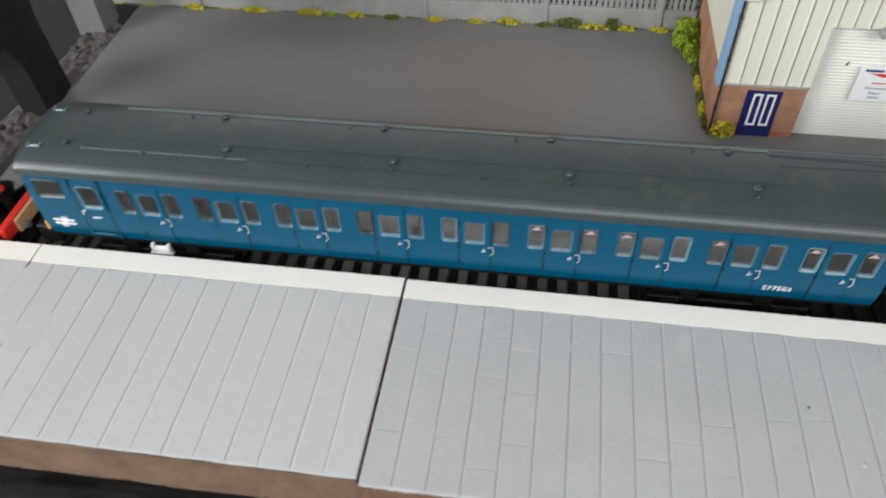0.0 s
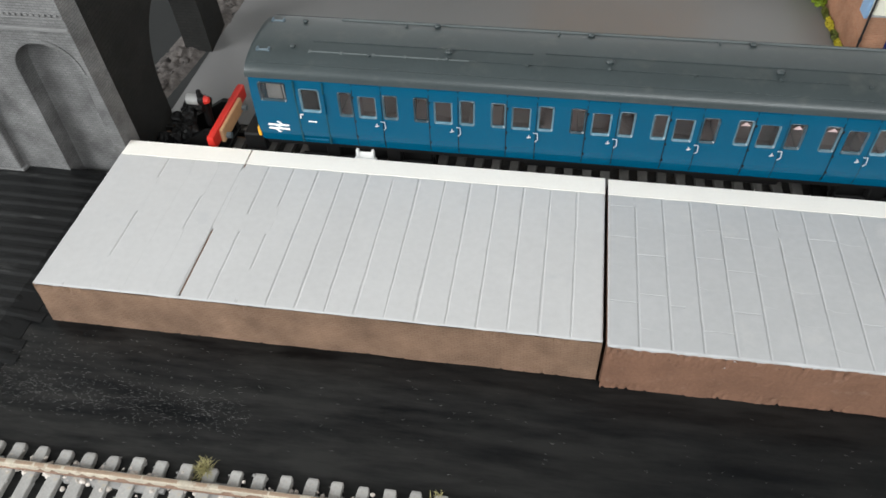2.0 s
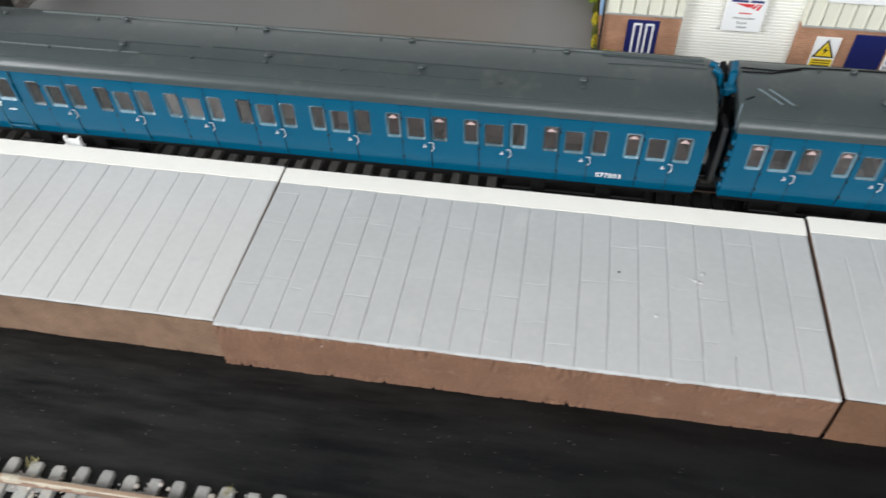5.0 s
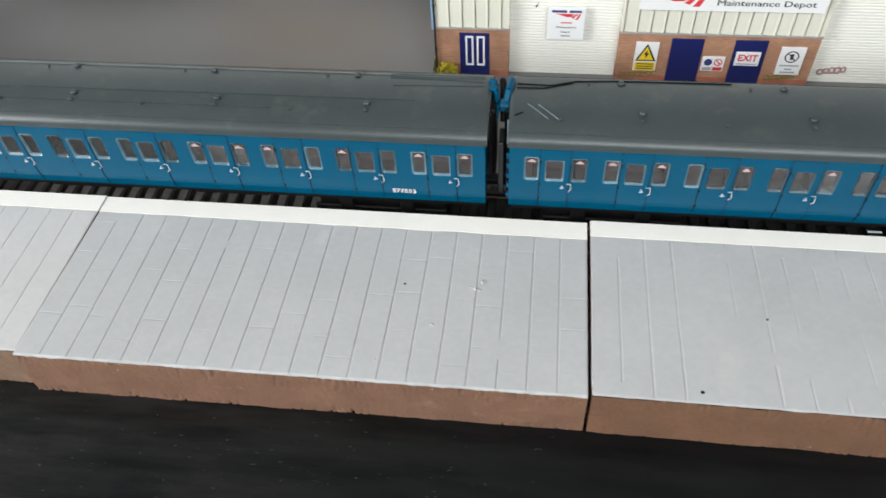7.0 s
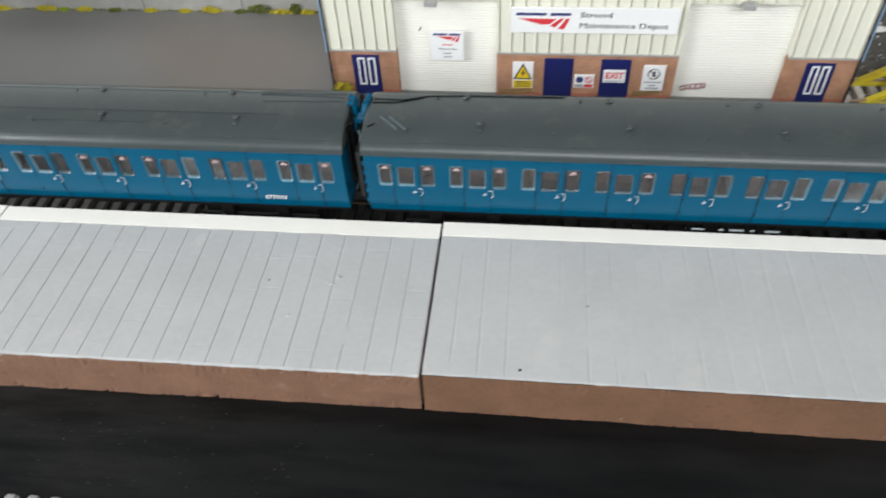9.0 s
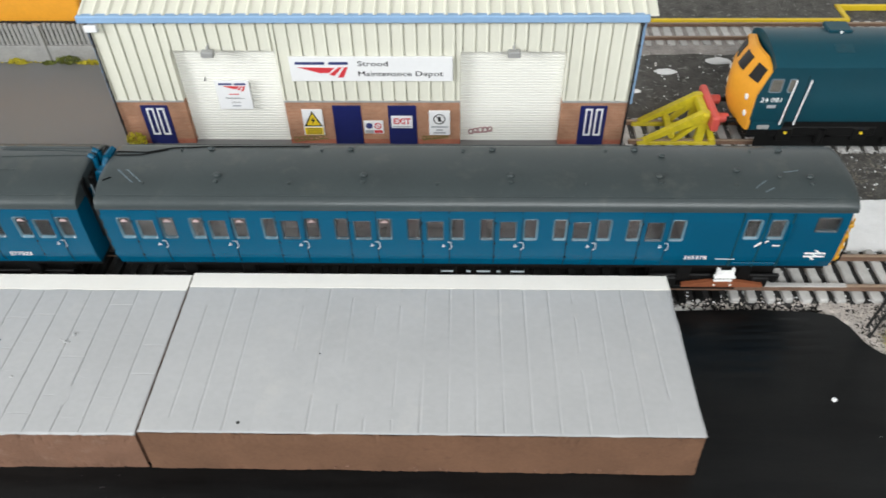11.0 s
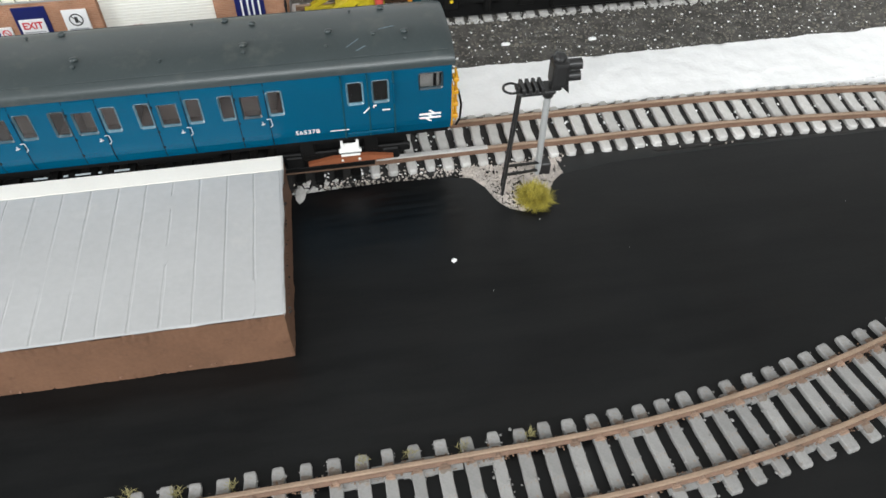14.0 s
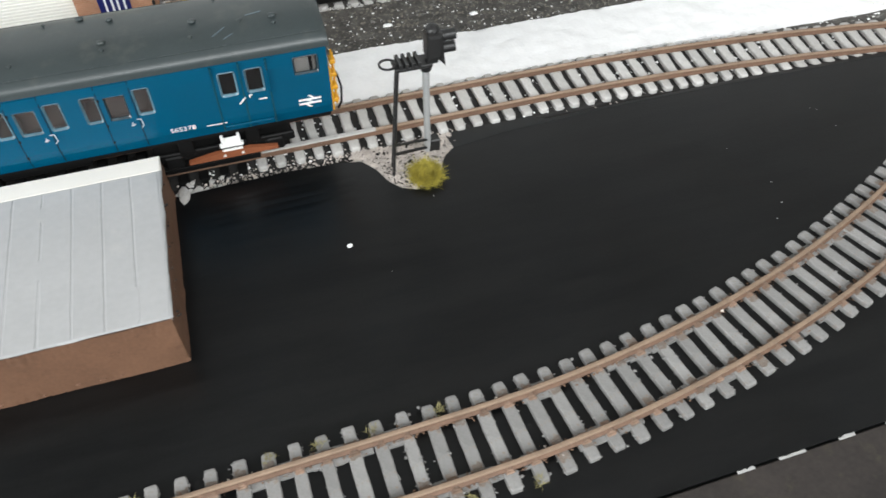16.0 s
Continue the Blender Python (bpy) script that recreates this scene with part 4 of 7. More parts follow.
def platform(x0, x1, fronts, yb, h, mode, label, side_mat, groove=None, batter=0.9, edge=7.3, paint=SLAB, filled=lambda x, v: 0.4, rise=lambda x: 0.0, skew=0.0):
    """One cast section: brick-sided block, white edge, paving slabs laid in strips across it."""
    front = lambda x: fronts[0] + (fronts[1] - fronts[0]) * (x - x0) / (x1 - x0)
    top = root("platform_section", (x0 + x1) / 2, (fronts[0] + yb) / 2, 0, label, "platform", "platform sections")
    bm = bmesh.new()
    n = 90
    rings = []
    for i in range(n + 1):
        x = x0 + (x1 - x0) * i / n
        w = 0.4 * noise.noise((x * 0.06, 1, 0)) + 0.06 * noise.noise((x * 0.3, 4, 0))
        yf = front(x)
        rings.append([(x, yf - batter + w + 1.6, 0), (x, yf + 1.6 + w * 0.6, h - 1.2), (x, yf + 1.8, h - 0.5), (x, yb, h - 0.5), (x, yb, 0)])
    loft(bm, rings)
    wpart("body", bm, side_mat, top)
    # the cast front face, uneven and pitted along its rims
    bm = bmesh.new()
    nx, nz = int((x1 - x0) * 2.6), 18
    pitted = 1.0 if mode == "slabs" else 0.45
    g = []
    for i in range(nx + 1):
        x = x0 + 0.05 + (x1 - x0 - 0.1) * i / nx
        w = 0.4 * noise.noise((x * 0.06, 1, 0)) + 0.06 * noise.noise((x * 0.3, 4, 0))
        col = []
        for j in range(nz + 1):
            v = j / nz
            z = (h - 0.75) * v
            y = front(x) - batter * (1 - v) + w * (1 - 0.4 * v) - 0.22
            rim = max(0.0, 1 - (1 - v) / 0.35) + max(0.0, 1 - v / 0.2)
            pit = max(0.0, noise.noise((x * 0.75, z * 0.8, x0)) + 0.4 * noise.noise((x * 0.07, 9, x0)) - 0.15) * rim
            y += pitted * (1.7 * pit - 0.09 * noise.noise((x * 0.9, z * 1.1, 3)) - 0.35 * max(0, noise.noise((x * 0.12, z * 0.2, 8))))
            col.append(bm.verts.new((x, y, z)))
        g.append(col)
    for i in range(nx):
        for j in range(nz):
            bm.faces.new((g[i][j], g[i + 1][j], g[i + 1][j + 1], g[i][j + 1]))
    wpart("front_face", bm, side_mat, top, "uneven brown cast front face", smooth=60)
    # rough end faces, flared a little at the foot
    for xe, s in ((x0, -1), (x1, 1)):
        if -90 < xe < 400:
            continue
        bm = bmesh.new()
        yf = front(xe)
        g = []
        for i in range(41):
            col = []
            for j in range(13):
                y, z = yf - 0.3 + (yb - yf + 0.4) * i / 40, (h - 0.35) * j / 12
                o = 0.15 + 0.45 * (1 - j / 12) ** 3 + 0.5 * max(0, noise.noise((y * 0.25, z * 0.3, xe))) + 0.3 * noise.noise((y * 0.9, z * 0.9, 2))
                col.append(bm.verts.new((xe + s * max(0.05, o), y - (batter * (1 - j / 12) * 0.8 if i == 0 else 0), z)))
            g.append(col)
        for i in range(40):
            for j in range(12):
                bm.faces.new((g[i][j], g[i + 1][j], g[i + 1][j + 1], g[i][j + 1]))
        rim = [c[0] for c in g] + g[-1][1:] + [c[-1] for c in reversed(g[:-1])] + g[0][-2:0:-1]
        back = [bm.verts.new((xe - s * 0.3, v.co.y, v.co.z)) for v in rim]
        for k in range(len(rim)):
            bm.faces.new((rim[k], rim[(k + 1) % len(rim)], back[(k + 1) % len(rim)], back[k]))
        wpart("end_face", bm, side_mat, top, "rough brown platform end", smooth=50)
    # paint run over the front edge, ragged below
    bm = bmesh.new()
    m = 240
    lip = []
    for i in range(m + 1):
        x = x0 + 0.1 + (x1 - x0 - 0.2) * i / m
        yf = front(x)
        drop = 0.55 + 0.6 * noise.noise((x * 0.11, 8, x0)) + 0.45 * noise.noise((x * 0.6, 3, x0))
        o = 0.22 + 0.2 * noise.noise((x * 0.13, 6, x0)) + 0.1 * noise.noise((x * 0.5, 2, x0))
        if mode == "strips":
            drop, o = drop * 0.45 - 0.2, o * 0.7
        lip.append([(x, yf + 0.5, h - 0.05), (x, yf - o * 0.4, h - 0.1), (x, yf - o, h - 0.4), (x, yf - o * 0.8, h - 0.45 - max(0.05, drop)), (x, yf + 0.5, h - 0.45 - max(0.05, drop))])
    loft(bm, lip)
    wpart("paint_lip", bm, paint, top, "grey paint run over the platform's front edge", smooth=60)
    for xe, s in ((x0, -1), (x1, 1)):
        if -90 < xe < 400:
            continue
        for nm, mt, ya, yz in (("paint_lip", paint, front(xe) - 0.1, yb - edge), ("white_lip", WHITE_EDGE, yb - edge, yb + 0.3)):
            bm = bmesh.new()
            m = max(6, int((yz - ya) / 0.9))
            lip = []
            for i in range(m + 1):
                y = ya + (yz - ya) * i / m
                o = 0.35 + 0.35 * noise.noise((y * 0.1, 4, xe)) + 0.15 * noise.noise((y * 0.45, 9, xe))
                drop = max(0.1, 0.7 + 0.7 * noise.noise((y * 0.16, 7, xe)))
                lip.append([(xe - s * 0.5, y, h + 0.03), (xe + s * o * 0.5, y, h - 0.06), (xe + s * o, y, h - 0.5), (xe + s * o * 0.9, y, h - 0.6 - drop), (xe - s * 0.4, y, h - 0.6 - drop)])
            loft(bm, lip)
            wpart(nm, bm, mt, top, "paint run over the platform's end edge", smooth=60)
    bm = bmesh.new()
    bed = 0.2 if mode == "slabs" else 0.21
    spans = [(x0, groove - 0.3), (groove + 0.3, x1)] if groove else [(x0, x1)]
    for a, b in spans:
        m = max(4, int((b - a) / 1.6))
        loft(bm, [[(x, yb - edge + 0.4 * noise.noise((x * 0.09, 5, 0)) + 0.16 * noise.noise((x * 0.33, 7, 0)), h - 0.65), (x, yb - edge + 0.4 * noise.noise((x * 0.09, 5, 0)) + 0.16 * noise.noise((x * 0.33, 7, 0)), h + 0.06), (x, yb + 0.1, h + 0.06), (x, yb + 0.45, h - 0.4), (x, yb + 0.45, h - 4.5), (x, yb - 0.2, h - 4.5)]
                  for x in [a + (b - a) * i / m for i in range(m + 1)]])
    wpart("white_edge", bm, WHITE_EDGE, top, "cream-white painted platform edge")
    bm = bmesh.new()
    for a, b in spans:
        prism(bm, [(a + 0.05, front(a) + 0.35), (b - 0.05, front(b) + 0.35), (b - 0.05, yb - edge + 0.1), (a + 0.05, yb - edge + 0.1)], lambda u, v, w: (u, v, w), h - 0.7, h - bed)
    wpart("mortar_bed", bm, paint, top, "grey painted bedding between slabs")
    random.seed(int(x0) + 7)
    made = {}
    centres = []
    for a, b in spans:
        k = round((b - a) / 8.6)
        centres += [(a + (b - a) * (i + 0.5) / k, (b - a) / k) for i in range(k)]
    seams = []
    for i, (x, w) in enumerate(centres):
        if i:
            seams.append(((x - w / 2, front(x) + 0.3), (x - w / 2, yb - edge - 0.4), False))
        if mode == "slabs":
            cuts = [0.0]
            while cuts[-1] < 1:
                cuts.append(cuts[-1] + random.choice((0.2, 0.23, 0.26)) * (0.5 if len(cuts) == 1 and i % 2 else 1))
            cuts = [c for c in cuts if c < 0.93] + [1.0]
        else:
            cuts = [0.0, 1.0] if random.random() < 0.94 else [0.0, random.uniform(0.35, 0.7), 1.0]
        along = 0.16 if mode == "slabs" else 0.1
        across = 0.07 if mode == "slabs" else 0.0
        yy0, yy1 = front(x) + 0.1, yb - edge - 0.2
        for a, b in zip(cuts, cuts[1:]):
            d = (yy1 - yy0) * (b - a)
            key = random.randrange(7)
            if key not in made:
                made[key] = slab_mesh("paving_slab", 10, 10, paint, key, 0.55 if mode == "strips" else 0.16)
            gap = along * random.choice((0.12, 0.5, 0.8, 1.0) if mode == "strips" else (0.4, 0.7, 1.0)) * (0.25 if groove and x < groove else 1.0)
            wpiece("paving_slab", made[key], top, x, yy0 + (yy1 - yy0) * (a + b) / 2, h + random.uniform(-0.015, 0.01), random.uniform(-0.3, 0.3),
                   ((w - gap) / 10, (d - across) / 10, 1))
            if a > 0:
                yc = yy0 + (yy1 - yy0) * a
                seams.append(((x - w / 2 + 0.3, yc), (x + w / 2 - 0.3, yc), True))
    # paint that has run into the joints and filled them along stretches
    bm = bmesh.new()
    for a, b, cross in seams:
        if groove and abs(a[0] - groove) < 1:
            a, b = (a[0], a[1] + 0.46 * (b[1] - a[1])), (b[0], b[1] - 1.5)
        length = math.hypot(b[0] - a[0], b[1] - a[1])
        n = max(1, round(length / 4.5))
        level = random.uniform(-0.22, 0.22)
        lone = random.choice((0.3, 0.5, 0.7, 0.85, 1.1)) if mode == "slabs" else 0.35 if random.random() < 0.09 else 1.6
        run = []
        for k in range(n + 1):
            full = False
            if k < n:
                x, y = a[0] + (b[0] - a[0]) * (k + 0.5) / n, a[1] + (b[1] - a[1]) * (k + 0.5) / n
                v = (y - front(x)) / (yb - front(x))
                f = lone if cross else filled(x, v)
                if groove and abs(a[0] - groove) < 1:
                    f = 1.5
                full = 0.5 + 0.75 * noise.noise((x * 0.05, y * 0.045, x0)) + level < f
            if full:
                run.append(k)
            elif run:
                f0, f1 = run[0] / n, (run[-1] + 1) / n
                p, q = Vector((a[0] + (b[0] - a[0]) * f0, a[1] + (b[1] - a[1]) * f0, 0)), Vector((a[0] + (b[0] - a[0]) * f1, a[1] + (b[1] - a[1]) * f1, 0))
                u = (q - p).normalized()
                s = Vector((-u.y, u.x, 0)) * 0.75
                tip = u * 2.2 if (q - p).length > 4.6 else u * 0.3
                pts = [p, p + tip + s, q - tip + s, q, q - tip - s, p + tip - s]
                prism(bm, [(c.x, c.y) for c in pts], lambda uu, vv, w: (uu, vv, w), h - 0.5, h + 0.018)
                run = []
    tagged(wpart("joint_filling", bm, paint, top), "paint filling the slab joints", kind="stuff")
    # the front is raised and the far end skewed to fit the camera's view
    for ob in top.children:
        if ob.name.startswith("paving_slab"):
            x, y = (ob.location.x + top.location.x) / MM, (ob.location.y + top.location.y) / MM
            place, turn, size = ob.matrix_basis.decompose()
            place += Vector((-skew * MM * (yb - y) / 67 * (x - x0) / (x1 - x0), 0, rise(x) * (yb - y) / 67 * MM))
            ob.matrix_basis = Matrix.LocRotScale(place, Matrix.Rotation(-math.atan(rise(x) / 67), 3, "X") @ turn.to_matrix(), size)
            continue
        for v in ob.data.vertices:
            x, y, f = (v.co.x + top.location.x) / MM, (v.co.y + top.location.y) / MM, (yb - (v.co.y + top.location.y) / MM) / 67
            v.co.z *= 1 + rise(x) * f / h
            v.co.x -= skew * MM * f * (x - x0) / (x1 - x0)
    return top


platform(-93, 76.0, (-70.9, -70.1), -3.2, 17.2, "strips", "pale grey paved platform section with brown brick side, end ramp squared", PLAT_SIDE, groove=-47.0, paint=SLAB_LIT,
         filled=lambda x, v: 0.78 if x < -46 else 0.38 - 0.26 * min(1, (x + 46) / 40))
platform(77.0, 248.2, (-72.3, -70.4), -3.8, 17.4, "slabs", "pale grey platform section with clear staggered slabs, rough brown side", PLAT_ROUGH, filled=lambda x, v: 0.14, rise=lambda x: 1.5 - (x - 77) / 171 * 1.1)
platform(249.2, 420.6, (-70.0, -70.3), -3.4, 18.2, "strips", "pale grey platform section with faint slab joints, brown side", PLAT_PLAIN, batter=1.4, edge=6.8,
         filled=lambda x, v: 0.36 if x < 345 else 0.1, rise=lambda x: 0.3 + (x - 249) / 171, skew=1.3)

# broken paint and pits along the rough section's upper edge
def rim_chip(r):
    x = 78 + 168 * r.random()
    if noise.noise((x * 0.06, 2.0, 0)) < -0.05:
        x = 80 + 26 * r.random()
    return x, -72.25 + 1.9 * (x - 77) / 171.2 + r.uniform(-0.25, 0.15), 17.2 - 4.5 * r.random() ** 2.2


scatter("edge_chips", BOARD, 90, rim_chip, 0.12, 0.3, "dark broken chips along the platform's rough brown edge", 31)
scatter("edge_chips", BOARD, 40, lambda r: (420.75, r.uniform(-70, -5), 17.4 - 5 * r.random() ** 2.5), 0.15, 0.5, "dark chips on the platform's brown end", 33)
scatter("edge_chips", PLAT_ROUGH, 70, lambda r: (r.uniform(300, 421), -71.4 + r.uniform(-0.2, 0.3), 0.3 + 1.4 * r.random() ** 2), 0.3, 0.8, "brown crumbs along the platform's foot", 34)
scatter("edge_chips", SLAB, 30, rim_chip, 0.12, 0.3, "grey paint flakes along the platform's rough brown edge", 32)



def paint_lump(r):
    x, y = r.choice(((212.8, -34.5), (214.3, -33.2), (201.9, -48.2), (186.2, -65), (161.5, -54.9)))
    return x + r.gauss(0, 1.6), y + r.gauss(0, 1.2), 17.12 + 0.45


scatter("paint_lumps", SLAB, 12, paint_lump, 0.3, 0.8, "small lumps and runs in the platform's grey paint", 61)


# ---- coaches ----
def coach(name, x0, x1, cab, handles, marks, label, number, number_at):
    """Two-car unit vehicle: sides with real window openings, roof with vents, doors with grab handles, underframe and bogies."""
    xc = (x0 + x1) / 2
    top = root(name, xc, 17.5, 1.5, label, "railway coach", "blue two-car train")
    zb, zt = 19.4, 46.7
    wide = 34.1

    def side_y(z):
        return 1.0 * max(0, (26 - z) / 6) ** 2 + 0.9 * max(0, (z - 38) / 8) ** 2

    wins = []
    for h in handles:
        wins += [(h - 13.7, h - 9.0, 32.5, 42.1), (h - 7.1, h - 0.9, 32.4, 41.1), (h + 1.4, h + 6.3, 32.5, 42.1)]
    if cab == "left":
        cabwin = (x0 + 2.6, x0 + 11.8, 36.8, 44.0)
        guard = [(x0 + 16.4, x0 + 23.2, 33.3, 42.4)]
    else:
        cabwin = (x1 - 11.0, x1 - 3.0, 37.0, 43.4)
        guard = [(x1 - 34.6, x1 - 29.2, 33.6, 42.4), (x1 - 26.4, x1 - 20.8, 33.6, 42.4)]
    wins += guard + [cabwin]
    xs = sorted({x0, x1, *[w[0] for w in wins], *[w[1] for w in wins]})
    zs = sorted({zb, 23.0, 25.0, 28.0, 45.0, zt, *[w[2] for w in wins], *[w[3] for w in wins]})
    bm = bmesh.new()
    cache = {}

    def vert(i, j, face):
        key = (i, j, face)
        if key not in cache:
            y = side_y(zs[j])
            cache[key] = bm.verts.new((xs[i], (y if face < 2 else wide - y) + (0.7 if face == 1 else -0.7 if face == 3 else 0), zs[j]))
        return cache[key]

    def hole(i, j):
        if not (0 <= i < len(xs) - 1 and 0 <= j < len(zs) - 1):
            return True
        mx, mz = (xs[i] + xs[i + 1]) / 2, (zs[j] + zs[j + 1]) / 2
        return any(w[0] < mx < w[1] and w[2] < mz < w[3] for w in wins)

    for o, q in ((0, 1), (2, 3)):
        for i in range(len(xs) - 1):
            for j in range(len(zs) - 1):
                if hole(i, j):
                    continue
                for f in (o, q):
                    bm.faces.new([vert(i, j, f), vert(i + 1, j, f), vert(i + 1, j + 1, f), vert(i, j + 1, f)])
                for di, dj, a, b in ((-1, 0, (i, j), (i, j + 1)), (1, 0, (i + 1, j), (i + 1, j + 1)), (0, -1, (i, j), (i + 1, j)), (0, 1, (i, j + 1), (i + 1, j + 1))):
                    if hole(i + di, j + dj):
                        bm.faces.new([vert(*a, o), vert(*b, o), vert(*b, q), vert(*a, q)])
    for xa, xb in ((x0 + 0.03, x0 + 0.8), (x1 - 0.8, x1 - 0.03)):
        prism(bm, [(1.9, zb), (0.72, 26), (0.72, 38), (1.6, zt), (wide - 1.6, zt), (wide - 0.72, 38), (wide - 0.72, 26), (wide - 1.9, zb)], lambda u, v, w: (w, u, v), xa, xb)
    wpart("body", bm, BLUE, top)

    # roof with a rounded cantrail; the cab end is domed a little
    bm = bmesh.new()
    rings = []
    n = 28
    ends = [(x0 - 0.7, 0.94), (x0 - 0.4, 0.98), (x0 + 0.8, 1.0), (x1 - 0.8, 1.0), (x1 + 0.4, 0.98), (x1 + 0.7, 0.94)]
    dome = [(x0 - 0.9, 0.84), (x0 - 0.5, 0.90), (x0 + 0.8, 0.95), (x0 + 3, 0.985), (x0 + 6, 1.0)]
    if cab == "left":
        ends = dome + ends[3:]
    else:
        ends = ends[:3] + [(x0 + x1 - x, k) for x, k in reversed(dome)]
    hw = wide / 2 + 0.2
    for x, k in ends:
        pts = []
        for i in range(n + 1):
            u = -1 + 2 * i / n
            u = math.copysign(1 - (1 - abs(u)) ** 1.7, u)
            pts.append((x, wide / 2 + hw * u, zt + 0.4 + 5.9 * k * (1 - abs(u) ** 2.4) ** 0.56))
        rings.append(pts + [(x, wide / 2 + hw, zt - 0.7), (x, wide / 2 - hw, zt - 0.7)])
    loft(bm, rings)
    wpart("roof", bm, ROOF, top, "dark grey painted roof", smooth=40)
    # Thin ridges added to imitate the edge of the roof's highlight band.
    bm = bmesh.new()
    for y in (2.4, wide - 2.4):
        u = abs(y - wide / 2) / hw
        z = zt + 0.4 + 5.9 * (1 - u ** 2.4) ** 0.56
        rod(bm, (x0 + 1, y, z), (x1 - 1, y, z), 0.22, 6)
    wpart("rain_strip", bm, ROOF, top)

    def roof_z(y):
        u = abs(y - wide / 2) / hw
        return zt + 0.4 + 5.9 * (1 - u ** 2.4) ** 0.56

    def vent(x, y, r):
        bm = bmesh.new()
        z = roof_z(y)
        rod(bm, (x, y, z - 0.4), (x, y, z + 0.4), r * 0.5, 8)
        for v in bmesh.ops.create_icosphere(bm, subdivisions=2, radius=1)["verts"]:
            v.co = Vector((x + v.co.x * r * 1.25, y + v.co.y * r, z + 0.55 + v.co.z * r * 0.7))
        wpart("roof_vent", bm, ROOF, top, smooth=50)

    first = handles[0] - 3.4
    k = 0
    x = first
    while x < x1 - 14:
        if k % 2 == 1:
            vent(x, 10.4, 1.05)
            vent(x, 7.4, 0.62)
            vent(x - 6, 26.0, 1.0)
        else:
            vent(x, 6.8, 0.55)
            vent(x + 9, 25.0, 0.5)
        x += 25.4
        k += 1

    def conduit(y, xa, xb, r=0.32, clips=True):
        bm = bmesh.new()
        rod(bm, (xa, y, roof_z(y) + 0.12), (xb, y, roof_z(y) + 0.12), r, 6)
        s = xa
        while clips and s < xb:
            box(bm, s - 0.35, s + 0.35, y - 0.5, y + 0.5, roof_z(y) - 0.2, roof_z(y) + 0.42)
            s += 10.5
        wpart("conduit", bm, ROOF_LIGHT if clips else ROOF, top)

    if cab == "left":
        conduit(7.4, x0 + 20, x0 + 72, 0.26)
        conduit(7.4, x0 + 72, x0 + 186, 0.13, False)
        conduit(12.4, x0 + 20, x0 + 92, 0.16, False)
        conduit(13.0, x0 + 96, x1 - 24, 0.16, False)
        conduit(28.0, x0 + 26, x1 - 8, 0.45)
        vent(x0 + 14, 8.8, 0.8)
        vent(x0 + 14, 24, 0.8)
        for y in (7.0, 24.0):
            bm = bmesh.new()
            box(bm, x0 + 2.0, x0 + 6.5, y - 0.4, y + 0.5, roof_z(y) - 0.9, roof_z(y) + 0.3, 0.2)
            for s in (2.3, 6.2):
                rod(bm, (x0 + s, y - 0.7, roof_z(y) + 0.1), (x0 + s, y + 0.9, roof_z(y) + 0.4), 0.45, 6)
            wpart("lamp_bracket", bm, FRAME, top)
        bm = bmesh.new()
        for pts in (((x1 - 32, 20.5), (x1 - 16, 21.3), (x1 - 2, 21.6)), ((x1 - 34, 25.5), (x1 - 12, 25.0), (x1 - 2, 24.0))):
            for a, b in zip(pts, pts[1:]):
                rod(bm, (a[0], a[1], roof_z(a[1]) + 0.1), (b[0], b[1], roof_z(b[1]) + 0.1), 0.18, 6)
        wpart("cable", bm, ROOF, top, "thin dark grey roof cable")
        bm = bmesh.new()
        box(bm, x1 - 34, x1 - 2, 26.6, 28.0, roof_z(27) - 0.4, roof_z(27) + 0.4, 0.2)
        wpart("cable_tray", bm, ROOF, top, "dark grey roof cable tray")
    else:
        bm = bmesh.new()
        for pts in (((x0 + 1, 24), (x0 + 12, 23.6), (x0 + 20, 27), (x0 + 34, 28.5), (x0 + 70, 29)), ((x0 + 1, 21.5), (x0 + 10, 21.8), (x0 + 19, 25.6)), ((x0 + 1, 8), (x0 + 3.5, 9.4))):
            for a, b in zip(pts, pts[1:]):
                rod(bm, (a[0], a[1], roof_z(a[1]) + 0.2), (b[0], b[1], roof_z(b[1]) + 0.2), 0.24, 6)
        wpart("cable", bm, UNDER, top, "thin dark roof cable")
        bm = bmesh.new()
        for s in (0, 3.2):
            rod(bm, (x0 + 5.0 + s, 13.2, roof_z(13.8) + 0.1), (x0 + 11.5 + s, 7.2, roof_z(7.2) + 0.15), 0.22, 6)
        wpart("roof_stripe", bm, FRAME, top, "pale grey slanting strip")
        for a, b in (((x1 - 33, 6), (x1 - 29, 9)), ((x1 - 30, 4.5), (x1 - 27, 6)), ((x1 - 22, 13), (x1 - 17, 14))):
            bm = bmesh.new()
            rod(bm, (a[0], a[1], roof_z(a[1]) + 0.05), (b[0], b[1], roof_z(b[1]) + 0.05), 0.16, 5)
            wpart("scratch", bm, FRAME, top, "pale scratch in the roof paint")
        vent(x1 - 38, 13.5, 1.0)
        vent(x1 - 62, 22, 0.9)
        vent(x1 - 24, 10.5, 0.7)

    # windows: silver ring, clear pane
    rings_made = {}
